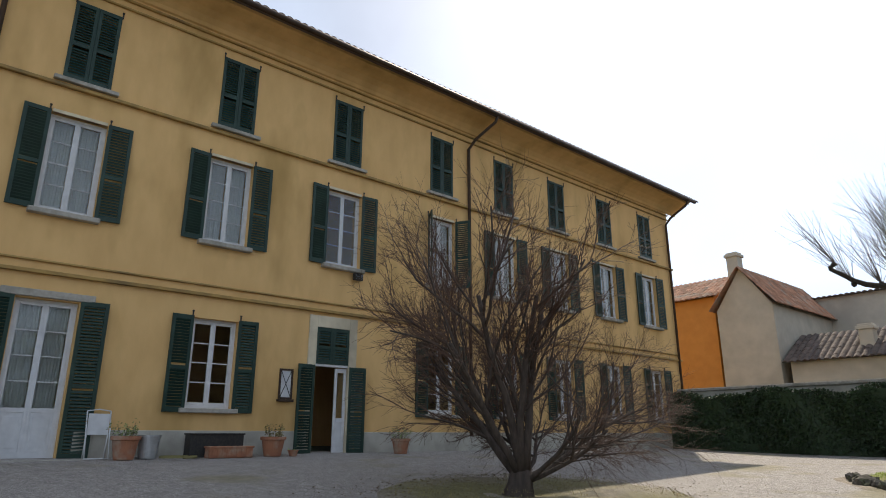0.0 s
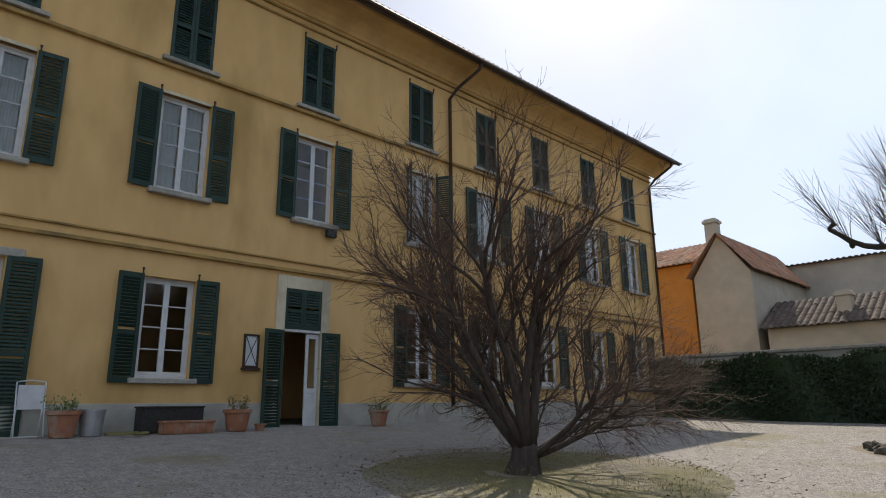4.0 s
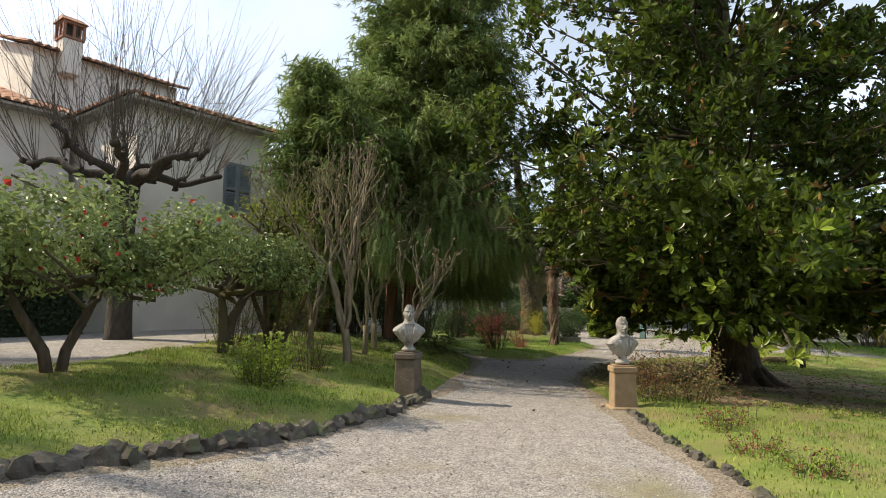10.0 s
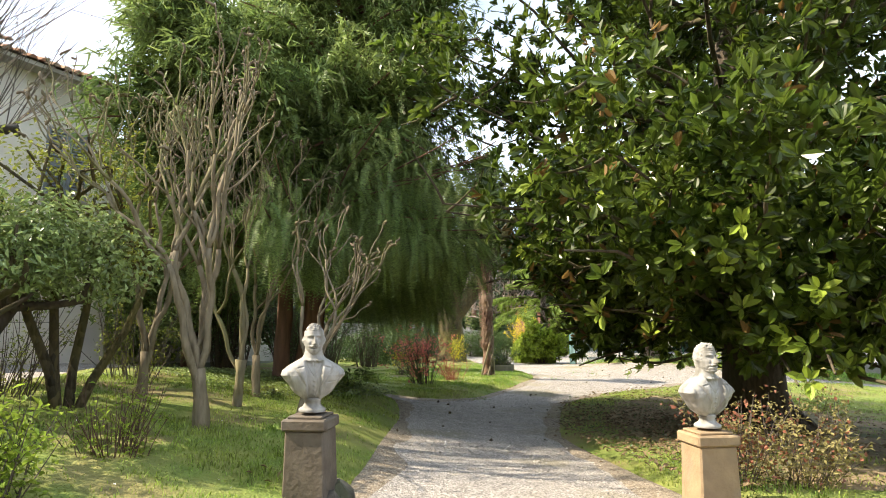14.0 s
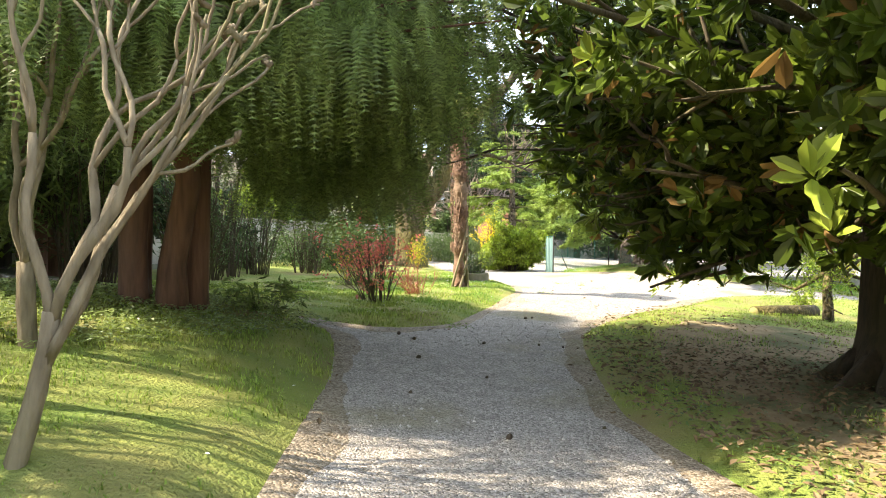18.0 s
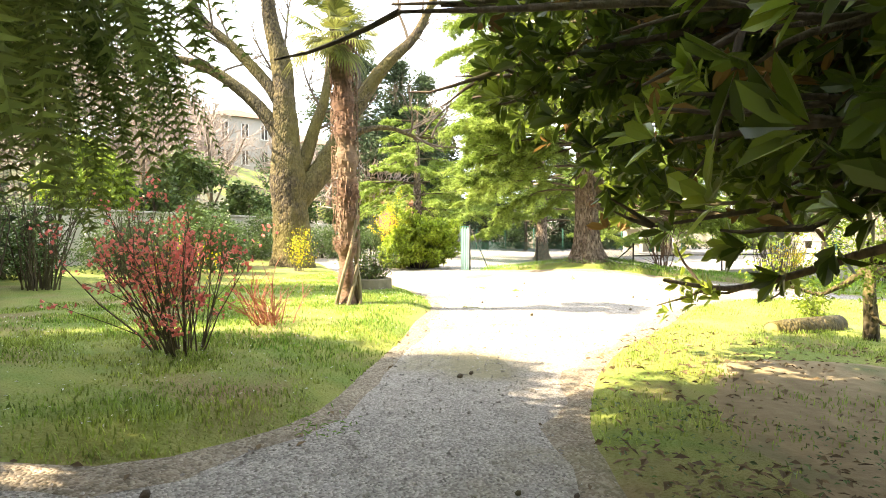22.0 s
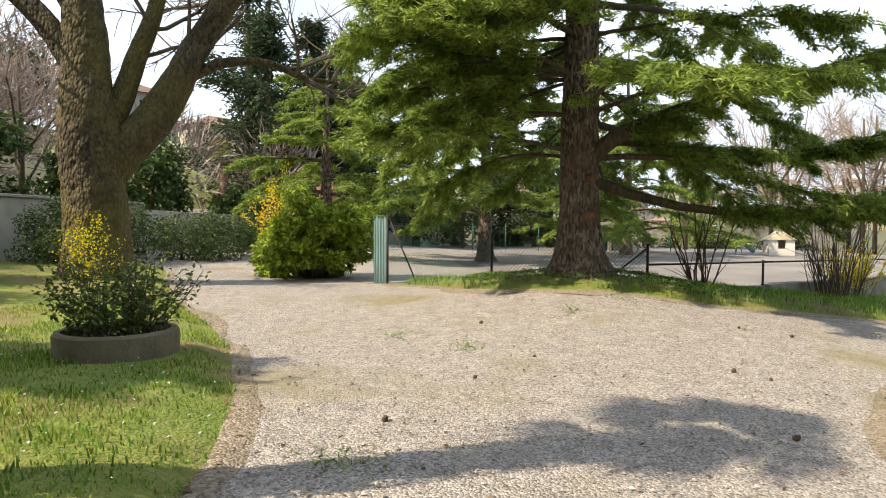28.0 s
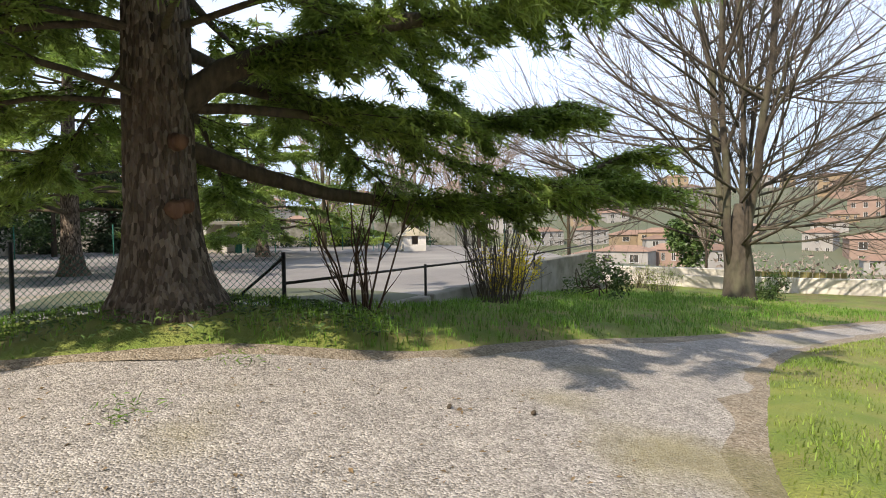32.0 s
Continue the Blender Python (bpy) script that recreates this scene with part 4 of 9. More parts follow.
            part("door_leaf", boxes([(0, .45, -.02, .02, .02, 2.0)], .01), M["wood_white"], d).matrix_local = pose(-.60, .12, 0, 0, 0, 80)
            shutter(d, .46, 2.04, pose(-.64, -.04, 0) @ pose(0, 0, 0, 0, 0, 186), M["shutter_green"])
            shutter(d, .46, 2.04, pose(.32, -.04, 0) @ pose(0, 0, 0, 0, 0, -6), M["shutter_green"])
            part("door_step", boxes([(-.75, .5, -.5, .2, -.13, -.004)], .015), M["stone"], d)
        else:
            wg = thing("window_ground", (VX, y, 1.75), "white casement window with open green shutters and stone sill", "window", "villa windows", "structure")
            wg.matrix_world = pose(VX, y, 1.75, 0, 0, 90)
            casement(wg, 1.0, 1.88, pose(-.5, .16, 0), 4, M["wood_white"])
            shutter(wg, .45, 2.0, pose(-.5, -.03, -.09) @ pose(0, 0, 0, 0, 0, 184), M["shutter_green"])
            shutter(wg, .45, 2.0, pose(.5, -.03, -.09) @ pose(0, 0, 0, 0, 0, -4), M["shutter_green"])
            put("window_sill", shared("sill_g", lambda: part("window_sill", boxes([(-.62, .62, -.12, .14, -.1, -.004)], .012), M["stone"])), wg, Matrix())
            for s in (-.53, .53):
                hook(wg, pose(s, -.03, 1.92))


build_villa()

# ---------- the pale house beyond the hedge ----------
def tile_slope(name, a, b, c, d, material, parent, label="", pitch=.22, rows=12):
    """Pantiles on a slope: a-b is the eave, d-c the ridge side; columns of tapered half-round tiles in overlapping courses."""
    a, b, c, d = (np.array(p, float) for p in (a, b, c, d))
    n = max(1, int(np.linalg.norm(b - a) / pitch))
    nr = unit(np.cross(b - a, d - a))
    if nr[2] < 0:
        nr = -nr
    vs, fs = [], []
    base = len(vs)
    vs += [tuple(a), tuple(b), tuple(c), tuple(d)]
    fs.append((0, 1, 2, 3) if np.cross(b - a, d - a)[2] > 0 else (3, 2, 1, 0))
    for i in range(n):
        for r in range(rows):
            t0, t1 = r / rows, (r + 1.12) / rows
            if t1 > 1:
                t1 = 1.0
            jit = random.uniform(-.008, .008)
            k = len(vs)
            for t, lift in ((t0, .012), (t1, 0.0)):
                p0 = a + (b - a) * (i / n) + (d - a + (c - b - d + a) * (i / n)) * t
                p1 = a + (b - a) * ((i + 1) / n) + (d - a + (c - b - d + a) * ((i + 1) / n)) * t
                for q in range(5):
                    s = q / 4
                    vs.append(tuple(p0 + (p1 - p0) * (s * .92 + .04) + nr * (.004 + lift + jit + .075 * math.sin(math.pi * s))))
            fs += [(k + q, k + q + 1, k + q + 6, k + q + 5) for q in range(4)] + [(k, k + 1, k + 2, k + 3, k + 4)]
    return link_mesh(name, vs, fs, material, parent, label)


def chimney(at, w, h, label):
    ch = thing("chimney", at, label, "chimney", "chimneys of the pale house")
    part("shaft", boxes([(-w / 2, w / 2, -w / 2, w / 2, 0, h * .6)], .015), M["stucco_pale"], ch)
    bm = boxes([(-w * .56, w * .56, -w * .56, w * .56, h * .6, h * .64), (-w * .56, w * .56, -w * .56, w * .56, h * .86, h * .9)])
    for k in range(4):
        a, b = ((-1, -1), (1, -1), (1, 1), (-1, 1))[k]
        box(bm, a * w * .5 - .04, a * w * .5 + .04, b * w * .5 - .04, b * w * .5 + .04, h * .64, h * .86)
    for s in (-1, 1):
        box(bm, -.035, .035, s * w * .5 - .03, s * w * .5 + .03, h * .64, h * .86)
        box(bm, s * w * .5 - .03, s * w * .5 + .03, -.035, .035, h * .64, h * .86)
    part("pot", bm, M["brick"], ch, "pierced red brick chimney head")
    part("flue", boxes([(-w * .3, w * .3, -w * .3, w * .3, h * .6, h * .86)]), M["dark_room"], ch)
    vs = [(-w * .68, -w * .68, h * .9), (w * .68, -w * .68, h * .9), (w * .68, w * .68, h * .9), (-w * .68, w * .68, h * .9), (-w * .5, 0, h * 1.04), (w * .5, 0, h * 1.04)]
    link_mesh("cap", vs, [(0, 1, 5, 4), (2, 3, 4, 5), (1, 2, 5), (3, 0, 4), (3, 2, 1, 0)], M["roof_tile"], ch)
    return ch


house = thing("pale_house", (1.0, 17.0, .8), "pale stucco two-storey house with clay tile roofs", "building")


def build_house():
    def fit(ob):
        ob.matrix_parent_inverse = house.matrix_world.inverted()
        return ob

    # left wing: face at y = 16.9, x from -6.3 to 5.0, eave 6.85
    L0, L1, LY = -5.95, 5.3, 16.9
    wins_l = [(-.88, 4.15, .9), (1.75, 4.25, .75)]
    holes = [(x - w / 2 - L0, x + w / 2 - L0, z, z + 1.35) for x, z, w in wins_l]
    fit(wall("front_wall", (L0, LY, 0), 0, L1 - L0, .3, 6.75, .4, holes, M["stucco_pale"], parent=house))
    fit(part("side_wall", boxes([(L0, L0 + .4, LY + .4, 26, .3, 6.75), (L0 + .4, 5, 25.6, 26, .3, 6.75), (L0 + .4, L1, LY + 2.0, LY + 2.1, .3, 6.6)]), M["stucco_pale"], house))
    fit(tile_slope("roof", (L0 - .35, LY - .55, 6.75), (5.4, LY - .55, 6.75), (5.4, 21.3, 8.55), (L0 - .35, 21.3, 8.55), M["roof_tile"], house, "weathered red pantile roof"))
    fit(tile_slope("roof", (5.4, 26.4, 6.75), (L0 - .35, 26.4, 6.75), (L0 - .35, 21.3, 8.55), (5.4, 21.3, 8.55), M["roof_tile"], house, rows=6))
    fit(part("gable", boxes([(L0 + .02, L0 + .38, 18.5, 24.2, 6.75, 7.6)]), M["stucco_pale"], house))
    fit(part("eave_board", boxes([(L0 - .3, 4.9, LY - .5, LY, 6.66, 6.73)]), M["stone"], house))
    # right wing: face at y = 13.5, x 5.0 to 10.1
    R0, R1, RY = 5.5, 9.5, 13.5
    hr = [(8.0 - R0, 8.9 - R0, 4.2, 5.6)]
    fit(wall("front_wall", (R0, RY, 0), 0, R1 - R0, .3, 6.68, .4, hr, M["stucco_pale"], parent=house))
    fit(part("side_wall", boxes([(R0, R0 + .4, RY + .4, 22, .3, 6.68), (R1 - .4, R1, RY + .4, 22, .3, 6.68), (R0 + .4, R1 - .4, 21.6, 22, .3, 6.68), (R0 + .4, R1 - .4, 15.0, 15.1, .3, 6.5)]), M["stucco_pale"], house))
    top, e = 8.3, 6.68
    cx, cy = (R0 + R1) / 2, 17.5
    A, B, C, D = (R0 - .45, RY - .45, e), (R1 + .45, RY - .45, e), (R1 + .45, 22.4, e), (R0 - .45, 22.4, e)
    fit(tile_slope("roof", A, B, (cx + .1, cy, top), (cx - .1, cy, top), M["roof_tile"], house, "hipped red pantile roof", rows=12))
    fit(tile_slope("roof", B, C, (cx + .1, cy + 1.5, top), (cx + .1, cy, top), M["roof_tile"], house, rows=8))
    fit(tile_slope("roof", D, A, (cx - .1, cy, top), (cx - .1, cy + 1.5, top), M["roof_tile"], house, rows=10))
    fit(part("eave_board", boxes([(R0 - .4, R1 + .4, RY - .4, RY, e - .1, e - .02), (R0 - .4, R0, RY, 16.4, e - .1, e - .02), (R1, R1 + .4, RY, 22, e - .1, e - .02)]), M["stone"], house))
    # raised block with a gable behind
    vs = [(4.6, 18.0, 6.9), (4.6, 24.0, 6.9), (4.6, 24.0, 8.9), (4.6, 21.0, 10.0), (4.6, 18.0, 9.0), (9.0, 18.0, 6.9), (9.0, 24.0, 6.9), (9.0, 24.0, 8.9), (9.0, 21.0, 10.0), (9.0, 18.0, 9.0)]
    fit(link_mesh("upper_block", vs, [(4, 3, 2, 1, 0), (5, 6, 7, 8, 9), (0, 5, 9, 4), (1, 2, 7, 6), (2, 3, 8, 7), (3, 4, 9, 8)], M["stucco_pale"], house))
    fit(tile_slope("roof", (4.3, 17.7, 8.95), (9.3, 17.7, 8.95), (9.3, 21, 10.08), (4.3, 21, 10.08), M["roof_tile"], house, rows=8))
    t = Tubes()
    t.add([(.03, LY - .06, 6.6), (.03, LY - .06, 3.2)], [.05, .05], 8)
    fit(t.mesh("downpipe", M["copper_dark"], house))
    for k, (x, z, w) in enumerate(wins_l):
        wn_ = thing(f"window_house", (x, LY, z), "casement window with open grey shutters", "window", "house windows", "structure")
        casement(wn_, w, 1.35, pose(-w / 2, .12, 0), 3, M["wood_white"] if k else M["wood_white"])
        m_ = M["shutter_grey"] if k else M["iron"]
        shutter(wn_, w / 2, 1.4, pose(-w / 2, -.03, -.02) @ pose(0, 0, 0, 0, 0, 186), m_)
        shutter(wn_, w / 2, 1.4, pose(w / 2, -.03, -.02) @ pose(0, 0, 0, 0, 0, -6), m_)
        part("window_sill", boxes([(-w / 2 - .08, w / 2 + .08, -.1, .1, -.09, -.004)], .01), M["stone"], wn_)
    wr = thing("window_house", (8.45, RY, 4.2), "closed grey louvred shutters", "window", "house windows", "structure")
    for s in (0, 1):
        shutter(wr, .445, 1.39, pose(-.45 + s * .45, -.005, .004), M["shutter_grey"])
    part("window_sill", boxes([(-.55, .55, -.1, .1, -.09, -.004)], .01), M["stone"], wr)
    chimney((5.5, 17.9, 8.35), .55, 1.75, "stucco chimney with pierced brick head")
    chimney((4.9, 22.0, 8.6), .75, 1.7, "squat brick chimney with tiled cap")


build_house()


# ---------- garden wall with its hedge ----------
def build_hedge():
    w = part("wall_garden", boxes([(-14.0, 5.5, 13.9, 14.2, .2, 2.78)], .02), M["plinth"])
    tagged(w, "garden wall behind the clipped hedge", "wall", kind="structure")
    c = part("wall_coping", boxes([(-14.0, 5.5, 13.84, 14.26, 2.78, 2.90)], .02), M["stone"])
    tagged(c, "pale stone coping of the garden wall", "coping", kind="structure")
    rng = np.random.default_rng(5)
    n = 26000
    x = rng.uniform(-14.0, 4.3, n)
    z0 = ground(x, np.full(n, 13.5))
    h = 2.62 + .1 * np.sin(x * 1.7) + .06 * np.sin(x * 4.1)
    zz = z0 + rng.uniform(0, 1, n) ** .8 * (h - z0)
    depth = np.abs(rng.normal(0, .06, n))
    topf = rng.random(n) < .22
    y = np.where(topf, rng.uniform(13.12, 13.9, n), 13.12 + depth + .1 * np.sin(x * 2.3 + zz * 1.9) * .5)
    zz = np.where(topf, h - depth, zz)
    nrm = np.where(topf[:, None], [0, -.2, 1], [0, -1, .35]) + rng.normal(0, .45, (n, 3))
    v, f = leaves(np.stack([x, y, zz], -1), nrm, rand_dirs(n, rng) + [0, 0, .3], rng.uniform(.07, .13, n), rng.uniform(.05, .085, n))
    hd = thing("hedge", (-5, 13.5, .6), "tall clipped dark green hedge along the wall", "hedge")
    o = link_mesh("foliage", v - np.array([-5, 13.5, .6]), f, M["leaf_hedge"], hd)
    xs = np.arange(-14.0, 4.31, .3)
    vs = []
    for xx in xs:
        g, hh = gz(xx, 13.5), 2.5 + .1 * math.sin(xx * 1.7)
        vs += [(xx + 5, -.28 + .06 * math.sin(xx * 2.3), g - .7), (xx + 5, -.28 + .06 * math.sin(xx * 2.3 + 2), hh - .6), (xx + 5, .38, hh - .6), (xx + 5, .38, g - .7)]
    F = [(4 * k + a, 4 * k + 4 + a, 4 * k + 4 + (a + 1) % 4, 4 * k + (a + 1) % 4) for k in range(len(xs) - 1) for a in range(4)] + [(0, 1, 2, 3), tuple(len(vs) - 4 + a for a in (3, 2, 1, 0))]
    link_mesh("core", vs, [f[::-1] for f in F], M["leaf_hedge"], hd)


build_hedge()

# ---------- trees and shrubs ----------
def tree_thing(name, x, y, label, category="tree", group="", sink=0.05):
    return thing(name, (x, y, gz(x, y) - sink), label, category, group)


def bare_tree():
    """The wide low tree in the courtyard: a short trunk, limbs that fork again and again into fine, slightly drooping twigs."""
    rng = np.random.default_rng(11)
    x, y = -8.1, -1.5
    t = tree_thing("bare_tree", x, y, "low spreading leafless tree with fine reddish twigs")
    trunk, limbs, twigs = Tubes(), Tubes(), Tubes()
    trunk.add([(0, 0, -.2), (0, 0, .05), (.02, .02, .2), (.04, .02, .36), (.05, .04, .5)], [.34, .25, .20, .19, .12], 14, lump=.14)

    def grow(p, d, length, r, level):
        n = (7, 5, 4, 3, 2)[level]
        pts = arc(p, d, length, n, rng, wander=(.09, .11, .12, .13, .12)[level], up=.035 if level < 2 else (.03 if d[2] > .25 else -.015))
        (limbs if level < 2 else twigs).add(pts, np.linspace(r, r * .5, n + 1), (9, 6, 3, 3, 3)[level], cap=level < 2)
        if level == 4:
            return
        for k in range((7, 7, 5, 4)[level]):
            s = rng.uniform(.22, 1.0)
            i = min(int(s * n), n - 1)
            q = pts[i] + (pts[i + 1] - pts[i]) * (s * n - i)
            dd = unit(pts[i + 1] - pts[i])
            side = unit(np.cross(dd, rng.normal(size=3)))
            nd = unit(dd + side * rng.uniform(.4, .9) + np.array([q[0], q[1], 0]) * .05)
            grow(q, nd, length * rng.uniform(.42, .66), r * (.42, .38, .45, .7)[level] * rng.uniform(.8, 1.1), level + 1)

    for k in range(15):
        a = 2.399 * k + rng.uniform(-.2, .2)
        el = radians((78, 30, 54, 24, 42)[k % 5] + rng.uniform(-5, 5))
        d = np.array([math.cos(a) * math.cos(el), math.sin(a) * math.cos(el), math.sin(el)])
        grow(np.array([.03 + .11 * math.cos(a), .03 + .11 * math.sin(a), .16 + .26 * math.sin(el)]), d, (2.6, 1.95, 2.35, 1.85, 2.1)[k % 5] * rng.uniform(.9, 1.1), (.07, .05, .062, .042, .055)[k % 5], 0)
    trunk.mesh("trunk", M["bark_bare"], t)
    limbs.mesh("branchwork", M["bark_bare"], t)
    twigs.mesh("crown", M["twig_red"], t, "fine reddish-brown twigs", smooth=False)


def pollard(name, x, y, h, spread, seed, label, wands=420, wand=2.4, lean=0.0, trunk_r=.36, arms=9):
    """A pollarded tree: stout trunk, crooked arms with knuckled ends, and a shock of upright one-year wands."""
    rng = np.random.default_rng(seed)
    t = tree_thing(name, x, y, label, group="pollarded trees")
    tr, wd = Tubes(), Tubes()
    tr.add([(0, 0, -.2), (0, 0, .15), (lean * .2, 0, h * .35), (lean * .6, .03, h * .7), (lean, 0, h)], [trunk_r * 1.45, trunk_r * 1.15, trunk_r, trunk_r * 1.0, trunk_r * 1.25], 14, lump=.07)
    heads = []
    for k in range(arms):
        a = 2 * math.pi * k / arms + rng.uniform(-.25, .25)
        L = spread * (1.0, .55, .78)[k % 3] * rng.uniform(.9, 1.05)
        rise = spread * (.17, .24, .20)[k % 3] * rng.uniform(.8, 1.2)
        ca, sa = math.cos(a), math.sin(a)
        way = [(lean, 0, h - .25)] + [(lean + ca * L * u - sa * w, sa * L * u + ca * w, h - .05 + rise * u ** 1.3 + rng.normal(0, .07)) for u, w in ((.22, .0), (.42, rng.normal(0, .14)), (.62, rng.normal(0, .2)), (.82, rng.normal(0, .24)), (1.0, rng.normal(0, .26)))]
        pts = spline(way, 14)
        tr.add(pts, np.linspace(trunk_r * .5, trunk_r * .2, 15), 8, lump=.16)
        for s in (6, 8, 10, 12, 14):
            q = arc(pts[s], rng.normal(0, .6, 3) + [0, 0, .6], rng.uniform(.1, .3), 3, rng, wander=.35)
            tr.add(q, trunk_r * np.array([.22, .18, .22, .32]), 7, lump=.22)
            heads.append(q[-1])
    for k in range(wands):
        hp = heads[k % len(heads)]
        fan = np.array([hp[0] - lean, hp[1], 0]) / max(spread, .1)
        d = unit(rng.normal(0, .26, 3) + [0, 0, 1] + .6 * fan)
        q = arc(hp, d, wand * rng.uniform(.4, 1.1) * (1.05 - .35 * np.linalg.norm(fan)), 4, rng, wander=.05, up=.05)
        wd.add(q, [.008, .0065, .005, .0035, .002], 3, cap=False)
        if rng.random() < .5:
            s = q[2]
            wd.add(arc(s, d + rng.normal(0, .35, 3), wand * .3, 2, rng, wander=.05), [.006, .0045, .0025], 3, cap=False)
    tr.mesh("trunk", M["bark_pollard"], t)
    wd.mesh("crown", M["twig_grey"], t, "thin upright grey-brown shoots", smooth=False)


bare_tree()
pollard("pollard_tree", -3.3, 11.6, 4.4, 4.0, 21, "big pollarded plane tree with a brush of bare shoots", wands=1500, wand=2.6, trunk_r=.28, arms=12)
pollard("pollard_tree", 3.9, 10.6, 3.3, 2.3, 22, "smaller pollarded tree with tall bare shoots before the pale house", wands=330, wand=3.7, trunk_r=.22, arms=8)


def rosettes(tips, dirs, rng, per=9, length=(.15, .23), width=.36, spread=(.35, 1.1)):
    """Whorls of broad leaves at shoot tips: positions, normals, axes, lengths, widths."""
    k = len(tips)
    d = np.repeat(unit(dirs), per, 0)
    p = np.repeat(tips, per, 0)
    side = unit(np.cross(d, rng.normal(size=d.shape)))
    s = rng.uniform(*spread, len(d))[:, None]
    ax = unit(d * np.cos(s) + side * np.sin(s))
    nrm = unit(d * np.sin(s) - side * np.cos(s) + rng.normal(0, .15, d.shape))
    L = rng.uniform(*length, len(d))
    return p + ax * .02 - d * rng.uniform(0, .08, len(d))[:, None], nrm, ax, L, L * width


def scatter(rng, n, blobs, shell=.35):
    """Points in ellipsoid clumps, thicker towards the outside, with outward directions."""
    w = np.array([b[3] * b[4] * b[5] for b in blobs]) ** .67
    idx = rng.choice(len(blobs), n, p=w / w.sum())
    B = np.array(blobs, float)[idx]
    d = rand_dirs(n, rng)
    r = 1 - shell * rng.random(n) ** 1.6
    p = B[:, :3] + d * r[:, None] * B[:, 3:6]
    return p, unit(d / B[:, 3:6])


def clumps(rng, n, c, r, size, flat=1.0):
    """Smaller clumps spread over a big ellipsoid, for an uneven outline."""
    d = rand_dirs(n, rng)
    q = np.array(c) + d * np.array(r) * rng.uniform(.55, 1.0, n)[:, None]
    s = rng.uniform(size * .6, size * 1.25, n)
    return [(*q[k], s[k], s[k], s[k] * flat) for k in range(n)]


def stems(T, rng, n, h, spread, r0, base=.12, lean=.0, sides=4, segs=4, wander=.08, forks=0):
    """Stems fanning up from one root; returns points along them with directions."""
    out = []
    for k in range(n):
        a = rng.uniform(0, 2 * math.pi)
        s = rng.uniform(.1, 1) * spread
        d = np.array([math.cos(a) * s, math.sin(a) * s, h])
        b = np.array([math.cos(a), math.sin(a), 0]) * base * rng.uniform(.2, 1) + [0, 0, -.05]
        L = h * rng.uniform(.65, 1.05)
        pts = arc(b, d, L, segs, rng, wander=wander)
        T.add(pts, np.linspace(r0, r0 * .35, segs + 1), sides, cap=False)
        out.append(pts)
        for _ in range(forks):
            i = rng.integers(1, segs)
            q = arc(pts[i], unit(pts[i + 1] - pts[i]) + rng.normal(0, .4, 3), L * rng.uniform(.25, .5), 3, rng, wander=wander)
            T.add(q, np.linspace(r0 * .55, r0 * .2, 4), 3, cap=False)
            out.append(q)
    return out


def along(paths, rng, n, lo=.3, jitter=.02):
    """n random points along polylines past the fraction lo, with the way the stem goes."""
    k = rng.integers(len(paths), size=n)
    t = lo + (1 - lo) * rng.random(n)
    P, D = [], []
    for i, s in zip(k, t):
        p = paths[i]
        u = s * (len(p) - 1)
        j = min(int(u), len(p) - 2)
        P.append(p[j] + (p[j + 1] - p[j]) * (u - j))
        D.append(p[j + 1] - p[j])
    return np.array(P) + rng.normal(0, jitter, (n, 3)), unit(np.array(D))


def shrub(name, x, y, h, spread, label, seed, leafm=None, nleaf=600, leaf_l=(.04, .08), flowm=None, nflow=0, flow_l=(.03, .05), nst=22, r0=.012, barkm="twig_grey", forks=1, lo=.3, category="shrub", group="", width=.5, base=.12, jitter=.03, leaf_name="foliage", canes=False, wander=.1):
    rng = np.random.default_rng(seed)
    t = tree_thing(name, x, y, label, category, group, sink=.03)
    P = []
    if canes:
        for _ in range(nst):
            T = Tubes()
            P += stems(T, rng, 1, h, spread, r0, base=base, forks=forks, wander=wander)
            T.mesh("cane", M[barkm], t, smooth=False)
    else:
        T = Tubes()
        P = stems(T, rng, nst, h, spread, r0, base=base, forks=forks, wander=wander)
        T.mesh("branchwork", M[barkm], t, smooth=False)
    if nleaf:
        p, d = along(P, rng, nleaf, lo, jitter)
        ax = unit(d * .4 + rng.normal(0, .7, p.shape))
        L = rng.uniform(*leaf_l, nleaf)
        v, f = leaves(p, rng.normal(0, .6, p.shape) + [0, 0, 1], ax, L, L * width)
        link_mesh(leaf_name, v, f, M[leafm], t)
    if nflow:
        p, d = along(P, rng, nflow, max(lo, .45), jitter)
        L = rng.uniform(*flow_l, nflow)
        v, f = leaves(p, rng.normal(0, 1, p.shape), rng.normal(0, 1, p.shape), L, L * .8)
        link_mesh("blossom", v, f, M[flowm], t)
    return t


